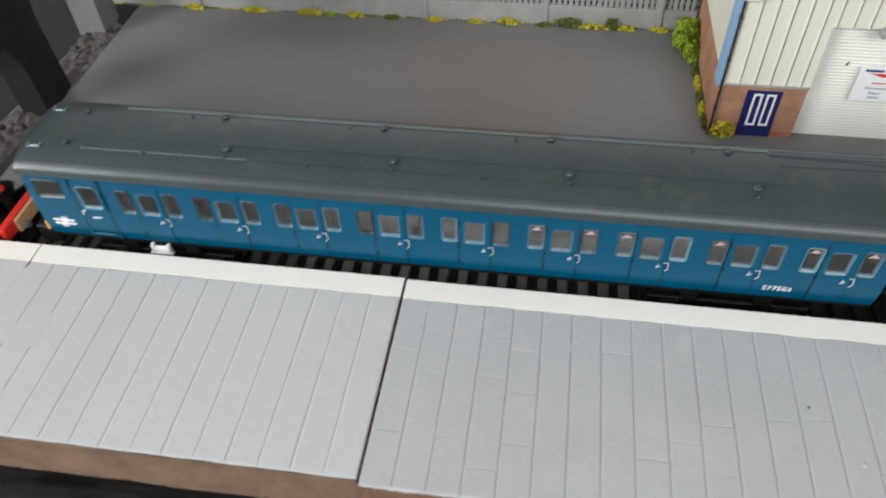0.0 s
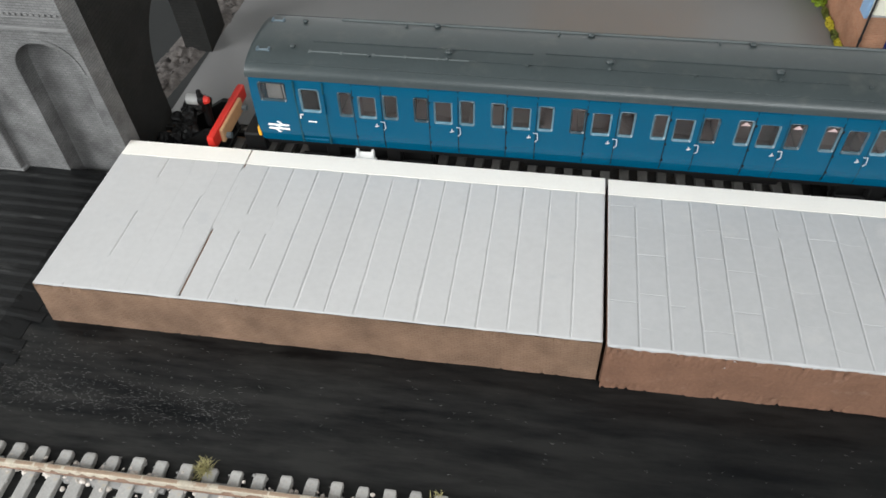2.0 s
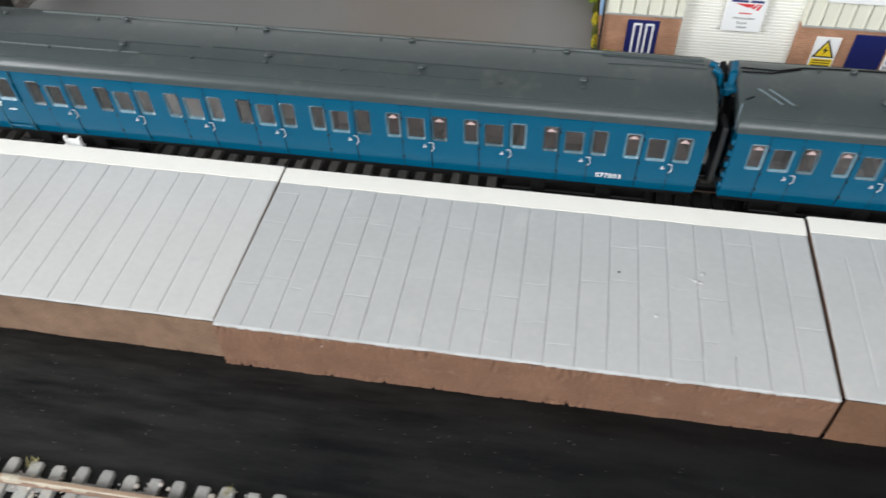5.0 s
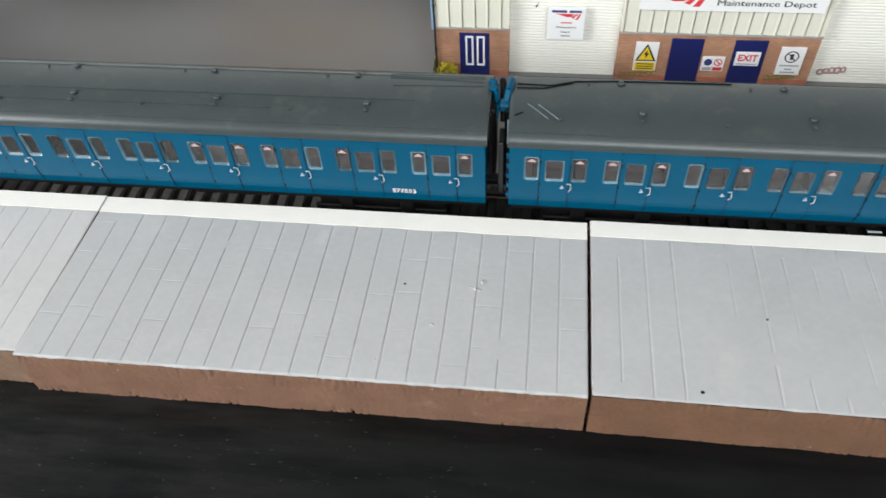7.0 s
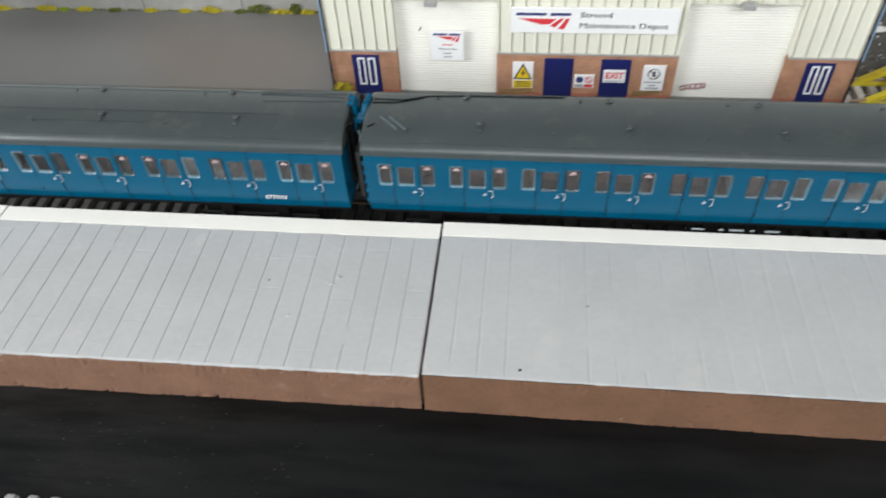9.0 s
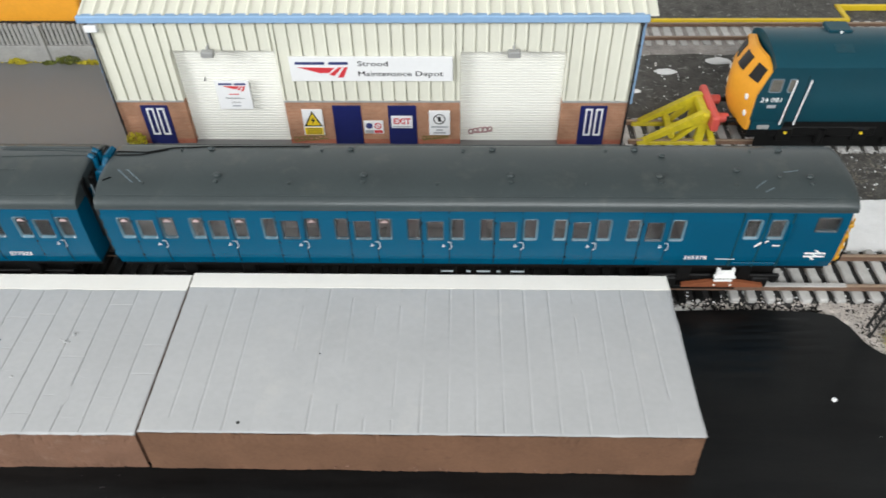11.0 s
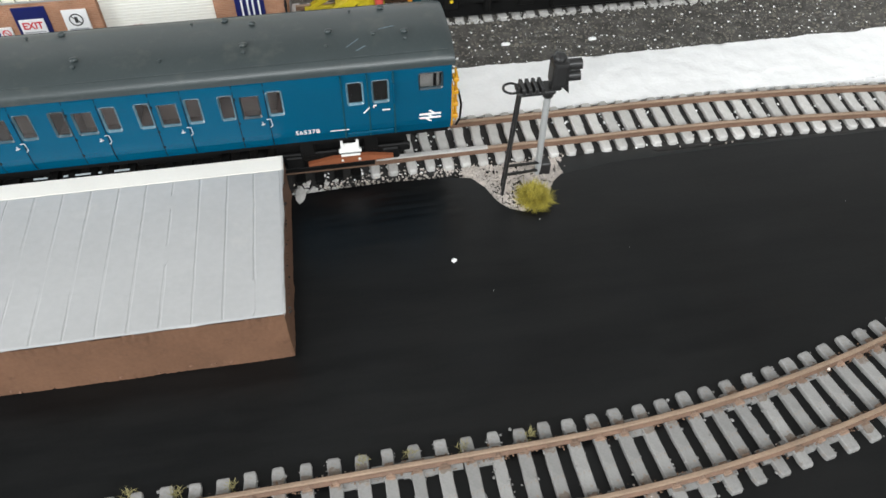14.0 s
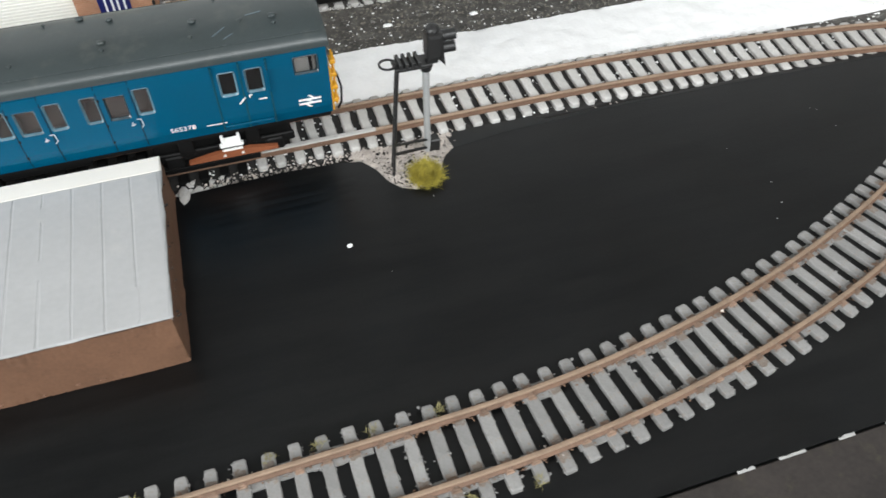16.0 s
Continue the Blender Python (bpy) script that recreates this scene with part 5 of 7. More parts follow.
    for w in wins:
        wx, wz = w[1] - w[0], w[3] - w[2]
        key = (round(wx, 2), round(wz, 2))
        if key not in rings_made:
            bm = bmesh.new()
            outer, lip, inner = (rounded(-wx / 2 - o, wx / 2 + o, -wz / 2 - o, wz / 2 + o, r) for o, r in ((0.14, 0.95), (0.02, 0.85), (-0.5, 0.5)))
            loft(bm, [[(u, y, v) for u, v in pts] for pts, y in ((outer, 0.9), (outer, -0.1), (lip, -0.2), (inner, 0.34), (inner, 0.9))], caps=False)
            fm = mesh_of("window_frame", bm, RIM)
            bm = bmesh.new()
            box(bm, -wx / 2 + 0.1, wx / 2 - 0.1, 0.32, 0.5, -wz / 2 + 0.1, wz / 2 - 0.1)
            rings_made[key] = (fm, mesh_of("window_pane", bm, GLASS))
        fm, pm = rings_made[key]
        mx, mz = (w[0] + w[1]) / 2, (w[2] + w[3]) / 2
        fr = wpiece("window_frame", fm, top, mx, side_y(mz) + 0.12, mz)
        pn = piece("window_pane", pm, fr, 0, 0, 0)
        pn.visible_shadow = False
    for k, which in marks:
        w = wins[3 * k + which]
        bm = bmesh.new()
        mx = (w[0] + w[1]) / 2
        prism(bm, [(mx - 1.5, w[3] - 2.0), (mx + 1.5, w[3] - 2.0), (mx, w[3] - 0.6)], XZ(0.22), 0, 0.08)
        wpart("window_triangle", bm, PINK, top, "pale pink triangle on the glass")

    # slam doors: raised leaf with the drop-light opening, hinges, grab rail and turn handle
    bm = bmesh.new()
    for a, b in ((-8.55, -7.1), (-0.9, 0.75)):
        rows = [[(a, side_y(z) - 0.2, z), (b, side_y(z) - 0.2, z), (b, side_y(z) + 0.1, z), (a, side_y(z) + 0.1, z)] for z in (20.8, 22, 23.5, 25, 28, 38, 42, 45.0)]
        loft(bm, rows)
    for z0, z1 in ((20.8, 32.3), (41.2, 45.0)):
        rows = [[(-7.1, side_y(z) - 0.2, z), (-0.9, side_y(z) - 0.2, z), (-0.9, side_y(z) + 0.1, z), (-7.1, side_y(z) + 0.1, z)] for z in [z0 + (z1 - z0) * i / 5 for i in range(6)]]
        loft(bm, rows)
    leaf = mesh_of("door", bm, BLUE)
    bm = bmesh.new()
    pts = [(0.15, 31.8), (1.5, 31.8), (1.75, 29.2), (0.9, 28.4)]
    for a, b in zip(pts, pts[1:]):
        rod(bm, (a[0], -0.5, a[1]), (b[0], -0.5, b[1]), 0.14, 6)
    rod(bm, (-0.5, -0.4, 30.0), (-1.8, -0.45, 29.7), 0.18, 6)
    rod(bm, (-1.2, -0.4, 29.6), (-1.2, -0.4, 30.8), 0.2, 6)
    handle = mesh_of("door_handle", bm, HANDLE)
    bm = bmesh.new()
    for z in (24.5, 31.0, 40.5):
        box(bm, -8.9, -8.2, -0.32, 0.1, z - 0.45, z + 0.45, 0.1)
    hinge = mesh_of("hinge", bm, UNDER)
    bm = bmesh.new()
    for x in (-8.75, 0.9):
        rows = [[(x - 0.13, side_y(z) - 0.03, z), (x + 0.13, side_y(z) - 0.03, z), (x + 0.13, side_y(z) + 0.05, z), (x - 0.13, side_y(z) + 0.05, z)] for z in (19.8, 21, 23, 25, 28, 38, 42, 45.4)]
        loft(bm, rows)
    groove = mesh_of("door_gap", bm, UNDER)
    for h in handles:
        d = wpiece("door", leaf, top, h, 0, 0)
        piece("door_handle", handle, d, 0, 0, 0)
        piece("hinge", hinge, d, 0, 0, 0)
        piece("door_gap", groove, d, 0, 0, 0)
    # guard's and driver's doors with black gaps and small white marks
    ga, gb = guard[0][0] - 1.6, guard[-1][1] + 1.5
    bm = bmesh.new()
    for x in ([ga, gb] if len(guard) == 1 else [ga, (ga + gb) / 2, gb]):
        box(bm, x - 0.25, x + 0.25, -0.08, 0.9, 20.2, 45.0)
    wpart("door_gap", bm, BLUE_DARK, top)
    bm = bmesh.new()
    box(bm, ga + 0.6, gb - 0.6, -0.35, 0.3, 21.6, 22.4, 0.1)
    box(bm, gb - 0.3, gb + 0.3, -0.7, 0.2, 33, 41, 0.15)
    wpart("door_step", bm, BLUE, top)
    bm = bmesh.new()
    gx = guard[-1][0]
    if cab == "left":
        box(bm, gx - 1.0, gx - 0.7, -0.4, 0.0, 30.6, 32.4)
        box(bm, gx - 1.0, gx + 0.2, -0.4, 0.0, 32.1, 32.4)
        box(bm, gx + 1.6, gx + 4.6, -0.12, 0.05, 29.2, 29.7)
    else:
        for a, b in (((gx - 3.2, 30.3), (gx - 1.2, 32.4)), ((gx + 0.2, 32.2), (gx + 0.2, 33.0)), ((gx + 0.2, 33.0), (gx + 1.2, 33.0))):
            rod(bm, (a[0], -0.35, a[1]), (b[0], -0.35, b[1]), 0.25, 6)
        box(bm, gx + 3.0, gx + 5.6, -0.1, 0.05, 30.4, 30.9)
        box(bm, gx - 15, gx - 8.5, 0.05, 0.3, 23.6, 23.9)
    wpart("door_marks", bm, LETTER, top, "small white handles and marks")
    bm = bmesh.new()
    lx = x0 + 6.9 if cab == "left" else x1 - 7.3
    arrows(bm, lx, 26.2, -0.05, 7.4, 4.6)
    wpart("arrow_emblem", bm, LETTER, top, "white two-way arrow emblem")
    wletter("number", number, 1.75, LETTER, top, number_at, -0.02, 24.4, wide=8.0)

    # inside: floor, back board, compartment walls, seats
    bm = bmesh.new()
    box(bm, x0 + 1, x1 - 1, 1.6, wide - 1.6, zb + 0.2, zb + 1.4)
    box(bm, handles[0] - 17, handles[-1] + 8.5, 19, 19.8, zb + 1.4, zt - 0.5)
    for h in [handles[0] - 17.0] + [h + 8.5 for h in handles]:
        box(bm, h - 0.35, h + 0.35, 1.6, 19, zb + 1.4, 44.6)
    wpart("interior", bm, INSIDE, top, "brown moulded interior")
    # Black board paints the dark seen through the van and cab windows.
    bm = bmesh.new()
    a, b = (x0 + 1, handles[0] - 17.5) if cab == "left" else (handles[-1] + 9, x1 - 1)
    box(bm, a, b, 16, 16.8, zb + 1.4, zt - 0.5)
    wpart("van_wall", bm, UNDER, top, "black board standing in for the unlit van interior")
    # Pale panels added so the cab window reads lighter.
    bm = bmesh.new()
    box(bm, cabwin[0] + 0.4, cabwin[0] + 5.6, 5.2, 5.7, zb + 1.4, zt - 2.5, 0.15)
    box(bm, cabwin[0] + 6.6, cabwin[0] + 7.5, 4.0, 4.6, zb + 1.4, zt - 3.6, 0.15)
    wpart("cab_screen", bm, LAMP_GREY, top, "pale grey panels placed behind the cab window")
    bm = bmesh.new()
    for h in handles:
        for a, b in ((-15.8, -10.8), (3.2, 7.6)):
            box(bm, h + a, h + b, 2.2, 18, zb + 1.4, 28.5, 0.5)
    wpart("seat", bm, SEAT, top)

    # underframe, bogies, wheels, shoe gear
    bm = bmesh.new()
    box(bm, x0 + 0.6, x1 - 0.6, 2.2, wide - 2.2, 17.2, zb)
    box(bm, x0 + 92, x0 + 122, 6, 15, 12, 18.6, 0.6)
    box(bm, x1 - 108, x1 - 80, 6, 14, 12, 18.6, 0.6)
    wpart("underframe", bm, UNDER, top)
    for bx in (x0 + 36, x1 - 38):
        bm = bmesh.new()
        for y in (3.6, wide - 5.2):
            box(bm, bx - 24, bx + 24, y, y + 1.6, 8.6, 12.0, 0.4)
            for s in (-17, 17):
                box(bm, bx + s - 3, bx + s + 3, y - 0.7, y + 1.6, 6.0, 11.0, 0.5)
            for s in (-8, 8):
                rod(bm, (bx + s, y + 0.6, 6.6), (bx + s, y + 0.6, 10.4), 1.2, 8)
            box(bm, bx - 9, bx + 9, y - 0.3, y + 1.4, 6.0, 7.0, 0.3)
        box(bm, bx - 23, bx + 23, 6.5, wide - 6.5, 7.0, 18.7, 0.5)
        for s in (-12, 10):
            box(bm, bx + s - 2.5, bx + s + 2.5, 2.8, 6.6, 11, 18.7, 0.4)
        bg = wpart("bogie", bm, UNDER, top)
        for s in (-17, 17):
            bm = bmesh.new()
            for y in (8.6, 24.2):
                rod(bm, (bx + s, y, 8.4), (bx + s, y + 1.8, 8.4), 6.8, 24)
            rod(bm, (bx + s, 8.6, 8.4), (bx + s, 26, 8.4), 1.2, 8)
            wpart("wheelset", bm, UNDER, bg)
    sx = x0 + 36 if cab == "left" else x1 - 35.4
    bm = bmesh.new()
    prism(bm, [(sx - 15, 8.0), (sx + 15, 8.0), (sx + 15, 9.0), (sx + 6, 10.6), (sx - 6, 10.6), (sx - 15, 9.0)], XZ(1.2), 0, 1.6)
    sb = wpart("shoe_beam", bm, RUST_BEAM, top, "rust-brown collector shoe beam")
    bm = bmesh.new()
    for s in (-3, 3):
        rod(bm, (sx + s, 0.9, 9.3), (sx + s, 1.6, 9.3), 0.5, 8)
    wpart("bolt", bm, LETTER, sb)
    bm = bmesh.new()
    box(bm, sx - 3.2, sx - 2.2, 0.9, 2.4, 13.6, 17.4, 0.2)
    box(bm, sx + 2.2, sx + 3.2, 0.9, 2.4, 13.6, 17.4, 0.2)
    box(bm, sx - 2.4, sx + 2.4, 1.3, 2.2, 13.6, 16.2, 0.2)
    box(bm, sx - 3.9, sx + 3.9, 0.4, 2.2, 13.0, 14.0, 0.2)
    box(bm, sx - 3.4, sx + 3.4, 1.3, 2.2, 10.6, 11.4, 0.2)
    wpart("fuse_box", bm, LETTER, top, "white fuse box")
    return top


first_handles = [25.4 * k for k in range(9)]
second_handles = [240.0 + 25.4 * k for k in range(8)]
coach_a = coach("driving_trailer_coach", -43.2, 213.6, "left", first_handles, [(5, 0), (5, 2), (6, 0), (7, 0), (8, 0), (8, 2)],
                "rail-blue model coach with slam doors and dark grey roof", "S77503", 186.0)
coach_b = coach("driving_motor_coach", 221.4, 479.2, "right", second_handles, [(0, 0), (0, 2), (1, 0), (1, 2), (2, 2), (3, 2)],
                "rail-blue model coach with yellow end, guard's doors and dark grey roof", "S65378", 430.4)

# ends between the coaches and the yellow cab end
bm = bmesh.new()
for y in (9, 26):
    box(bm, 214.2, 215.0, y - 1.2, y + 1.2, 26, 52, 0.2)
box(bm, 214.0, 216.2, 13, 22, 22, 50, 0.6)
wpart("corridor_end", bm, UNDER, coach_a)
bm = bmesh.new()
for y, z, x in ((25.0, 53.0, 213.2), (20.5, 53.8, 213.6)):
    rod(bm, (x, y, z), (x + 2.2, y - 0.8, z - 0.6), 1.0, 10)
    rod(bm, (x + 2.2, y - 0.8, z - 0.6), (x + 2.6, y - 2.6, z - 7.5), 0.9, 10)
wpart("jumper_cable", bm, BLUE, coach_a, "blue jumper cable sockets", smooth=40)
bm = bmesh.new()
for a in range(10):
    p0, p1 = ((217.4 + 0.1 * k, 27.0 - 0.75 * k - 0.03 * k * k, 51.8 - 0.09 * k * k) for k in (a, a + 1))
    rod(bm, p0, p1, 1.1, 12)
wpart("hose", bm, UNDER, coach_a, "thick black hose arching over the gap", smooth=40)
bm = bmesh.new()
rod(bm, (220.6, 25.0, 53.4), (219.8, 20.0, 53.0), 1.25, 12)
rod(bm, (219.8, 20.0, 53.0), (219.2, 17.0, 49.8), 1.25, 12)
box(bm, 217.0, 221.2, 14.4, 18.4, 48.2, 51.2, 0.5)
rod(bm, (216.6, 16.0, 50.0), (216.2, 15.0, 45.0), 0.6, 8)
wpart("jumper_cable", bm, BLUE, coach_b, "blue jumper cable sockets and box", smooth=40)
bm = bmesh.new()
for x, ln in ((341.5, 4.5), (349.5, 1.6), (355.0, 5.0), (360.5, 1.2), (367.5, 5.0)):
    box(bm, x - ln / 2, x + ln / 2, 0.9, 1.6, 15.3, 15.7, 0.1)
wpart("worn_step", bm, HANDLE, coach_b, "pale flecks along the step boards")
bm = bmesh.new()
box(bm, 219.0, 221.3, 13, 22, 22, 50, 0.6)
for z in (24, 28, 33, 38):
    box(bm, 220.4, 221.4, 1.2, 3.0, z, z + 2.2, 0.2)
wpart("corridor_end", bm, UNDER, coach_b)
bm = bmesh.new()
rod(bm, (220.6, 3.0, 45), (220.6, 3.6, 54), 0.22, 6)
wpart("end_handrail", bm, FRAME, coach_b, "pale upright handrail")
bm = bmesh.new()
for k in range(5):
    box(bm, 220.5, 221.5, 0.5, 1.6, 23.5 + 4.3 * k, 25.4 + 4.3 * k, 0.2)
wpart("end_tab", bm, BLUE, coach_b)
bm = bmesh.new()
box(bm, 217.6, 219.4, 4.0, 12, 22, 44, 0.3)
wpart("gangway_plate", bm, SIGNAL_BLACK, coach_b, "dark gangway plate")
bm = bmesh.new()
box(bm, 213.0, 222.0, 15.5, 19.5, 14.5, 17.0, 0.4)
wpart("coupling", bm, UNDER, coach_a)
bm = bmesh.new()
prism(bm, [(1.7, 19.4), (0.5, 26), (0.5, 37), (33.6, 37), (33.6, 26), (32.4, 19.4)], lambda u, v, w: (w, u, v), 479.25, 480.0)
wpart("cab_front", bm, YELLOW, coach_b, "yellow warning panel end")
bm = bmesh.new()
for y in (1.6, 3.4):
    rod(bm, (481.0, y, 22), (481.0, y, 42), 0.35, 6)
for z in (23, 28, 33, 38):
    box(bm, 479.9, 481.8, 1.0, 4.4, z, z + 1.6, 0.25)
wpart("jumper_box", bm, YELLOW, coach_b, "yellow jumper cable boxes")
bm = bmesh.new()
pts = [(481.8, 2.4, 34), (483.0, 2.2, 28), (482.6, 2.2, 22), (481.4, 2.6, 19)]
for a, b in zip(pts, pts[1:]):
    rod(bm, a, b, 0.4, 6)
wpart("jumper_hose", bm, UNDER, coach_b)
bm = bmesh.new()
prism(bm, [(1.7, 19.4), (0.5, 26), (0.5, 38), (1.5, 46.5), (32.2, 46.5), (33.6, 38), (33.6, 26), (32.4, 19.4)], lambda u, v, w: (w, u, v), -44.0, -43.25)
wpart("cab_front", bm, BLUE, coach_a, "blue cab front")
bm = bmesh.new()
box(bm, -45.0, -43.9, 0.8, 5.0, 20.8, 24.5, 0.2)
box(bm, -44.6, -43.9, 6, 29, 21.5, 44.0, 0.2)
wpart("warning_panel", bm, YELLOW, coach_a, "yellow warning panel")
bm = bmesh.new()
for y in (9, 26):
    rod(bm, (-44, y, 13.5), (-52, y, 13.5), 1.2, 10)
    rod(bm, (-52, y, 13.5), (-53, y, 13.5), 2.6, 14)
box(bm, -52, -44, 3, 32, 12, 19.5, 0.6)
wpart("buffer", bm, UNDER, coach_a)


# ---- buffer stop at the end of the coaches' line ----
stop = root("buffer_stop", -66, 17.5, 1.0, "black buffer stop with red beam, tan timber and lamp", "buffer stop")
bm = bmesh.new()
box(bm, -66.0, -63.2, 1.0, 35, 11.8, 17.6, 0.9, 2)
wpart("beam", bm, RED, stop, "bright red buffer beam")
bm = bmesh.new()
box(bm, -63.3, -61.8, 6.5, 27, 11.4, 17.0, 0.3)
wpart("face_timber", bm, TAN, stop, "tan timber facing")
bm = bmesh.new()
for y in (8, 27):
    prism(bm, [(-66.5, 1), (-66.5, 15), (-70, 15), (-92, 1)], lambda u, v, w: (u, w, v), y - 1.3, y + 1.3)
box(bm, -90, -66, 6, 29, 0.2, 2.2, 0.3)
rod(bm, (-71, 16, 12), (-71, 16, 23), 1.6, 8)
# Dark lumps stand for an unidentified black cluster on the frame.
for s in range(9):
    for v in bmesh.ops.create_icosphere(bm, subdivisions=3, radius=1)["verts"]:
        v.co = v.co * (3.0 + 1.6 * noise.noise(v.co * 1.4 + Vector((s, 0, 0)))) + Vector((-73 - 2.0 * s, 16 + 6 * math.sin(s * 2.1), 19 - 1.7 * s + 2.5 * math.cos(s * 1.7)))
wpart("frame", bm, UNDER, stop, "black frame with a cluster of dark lumps")
bm = bmesh.new()
rod(bm, (-76.0, 14.0, 24.5), (-71.5, 14.0, 24.5), 2.0, 16)
lm = wpart("lamp", bm, LAMP_GREY, stop, "dull metal lamp", smooth=40)
bm = bmesh.new()
rod(bm, (-69.4, 14.0, 24.5), (-67.8, 14.0, 24.5), 1.6, 14, 1.1)
wpart("lens", bm, RED, lm, "red lamp lens")
bm = bmesh.new()
rod(bm, (-71.5, 14, 24.5), (-69.4, 14, 24.5), 1.9, 12)
rod(bm, (-71.0, 14, 26), (-71.0, 14, 28.5), 1.2, 12, 0.8)
wpart("lamp_top", bm, UNDER, lm)
bm = bmesh.new()
for y in (9, 26):
    rod(bm, (-63.0, y, 13.0), (-60.0, y, 13.0), 1.2, 12)
wpart("buffer_head", bm, FRAME, stop)


# ---- viaduct ----
def viaduct():
    top = root("viaduct", -122, 80, GZ, "grey stone viaduct with round arches over the line", "viaduct")
    xe, xw = -92.0, -152.0
    lean = 0.1      # the arcade runs slightly askew to the line
    batter = 0.052  # and its piers lean back, to fit the camera's view
    holes = [(34.0, 89.0, 16.0), (112.0, 156.0, 28.0), (173.0, 203.0, 26.0)]
    crest = 100.0
    outline = [(2.8, GZ)]
    for a, b, spring in holes:
        r, c = (b - a) / 2, (a + b) / 2
        outline += [(a, GZ)] + [(c - r * math.cos(radians(9 * k)), spring + r * math.sin(radians(9 * k))) for k in range(21)] + [(b, GZ)]
    outline += [(226, GZ), (226, crest), (2.8, crest)]
    # The arcade's shaded east side is painted near black.
    bm = bmesh.new()
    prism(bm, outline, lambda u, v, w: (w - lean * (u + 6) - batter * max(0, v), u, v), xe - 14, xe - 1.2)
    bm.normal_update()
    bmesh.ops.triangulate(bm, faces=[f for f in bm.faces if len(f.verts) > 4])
    wpart("arch_body", bm, STONE_SHADE, top, "stone arches painted dark for shade")
    # end face with the blind niche
    n0, n1, nz, nr = -121.0, -98.5, 46.5, 11.25
    out = [(xw, GZ), (n0, GZ), (n0, nz)] + [((n0 + n1) / 2 - nr * math.cos(radians(12 * k)), nz + nr * math.sin(radians(12 * k))) for k in range(1, 15)] + [(n1, nz), (n1, GZ), (xe - 0.8, GZ), (xe - 0.8, 0), (xe - 0.8 - batter * crest, crest), (xw, crest)]
    bm = bmesh.new()
    prism(bm, out, lambda u, v, w: (u, w, v), -6.2, 2.7)
    bm.normal_update()
    bmesh.ops.triangulate(bm, faces=[f for f in bm.faces if len(f.verts) > 4])
    wpart("end_wall", bm, STONE, top, "grey stone end wall with blind arched niche")
    bm = bmesh.new()
    box(bm, n0 - 2, n1 + 2, 0.9, 2.6, GZ, nz + nr + 2)
    wpart("niche_back", bm, STONE, top)
    bm = bmesh.new()
    m = (n0 + n1) / 2
    ang = [radians(180 * k / 20) for k in range(21)]
    loft(bm, [[(m - (nr + 0.1) * math.cos(a), y, nz + (nr + 0.1) * math.sin(a)) for y in (-6.5, -6.0)] + [(m - (nr + 1.7) * math.cos(a), y, nz + (nr + 1.7) * math.sin(a)) for y in (-6.0, -6.5)] for a in ang])
    wpart("arch_ring", bm, STONE, top, "raised stone arch ring")
    bm = bmesh.new()
    box(bm, xw - 1, xe - 3.6, -7.2, -6.0, 62.5, 64.0, 0.3)
    wpart("string_course", bm, STONE_PLAIN, top)
    bm = bmesh.new()
    box(bm, xw - 1, xe - 4.3, -6.7, -6.0, 66.8, 67.4, 0.15)
    wpart("string_course", bm, STONE_PLAIN, top)
    bm = bmesh.new()
    x = -151
    while x < xe - 6:
        box(bm, x, x + 1.2, -6.7, -6.1, 67.6, 68.5, 0.1)
        x += 2.0
    wpart("dentil_row", bm, STONE_PLAIN, top)
    bm = bmesh.new()
    box(bm, xw - 4, -139, -9.0, -6.1, 0, crest, 0.4)
    box(bm, xw - 4, -137.5, -9.8, -6.1, 0, 4.0, 0.4)
    wpart("buttress", bm, STONE, top)
    # the far pier is a lighter copy: the light on it is put into its colour
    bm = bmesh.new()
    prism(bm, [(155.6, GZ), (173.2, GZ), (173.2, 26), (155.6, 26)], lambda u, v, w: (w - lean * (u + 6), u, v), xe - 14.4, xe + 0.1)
    wpart("far_pier", bm, STONE_PLAIN, top, "grey stone pier painted lighter for the light on it")
    return top


viaduct()

bm = bmesh.new()
g = [[bm.verts.new((-104.5 - 155 * i / 16, -1 + 330 * j / 16, GZ + 0.6 + 0.5 * noise.noise((i * 0.7, j * 0.6, 4)))) for j in range(17)] for i in range(17)]
for i in range(16):
    for j in range(16):
        bm.faces.new((g[i][j], g[i][j + 1], g[i + 1][j + 1], g[i + 1][j]))
thing("ground_west", bm, BACKCARD, "dull grey-green ground beyond the viaduct", "ground", kind="structure", smooth=60)


def boulder(seed):
    bm = bmesh.new()
    bmesh.ops.create_icosphere(bm, subdivisions=3, radius=1)
    for v in bm.verts:
        v.co *= 1 + 0.45 * noise.noise(v.co * 1.3 + Vector((seed * 3.1, 0, 0))) + 0.18 * noise.noise(v.co * 4 + Vector((seed, 2, 0)))
        v.co.z *= 0.75
    return mesh_of("boulder", bm, ROCK, 35)


# low bank of small rubble that the boulders sit in
bm = bmesh.new()
g = []
for i in range(90):
    col = []
    for j in range(19):
        y, v = 38 + 128 * i / 89, j / 18
        x = -102.8 - 8.0 * max(0, (115 - y) / 75) - 19 * v
        hump = math.sin(math.pi * v) ** 0.7 * (1.5 + 2.2 * noise.noise((x * 0.28, y * 0.28, 6)) + 1.0 * noise.noise((x * 0.8, y * 0.8, 2)))
        col.append(bm.verts.new((x, y, GZ + 0.5 + max(0.0, hump))))
    g.append(col)
for i in range(89):
    for j in range(18):
        bm.faces.new((g[i][j], g[i + 1][j], g[i + 1][j + 1], g[i][j + 1]))
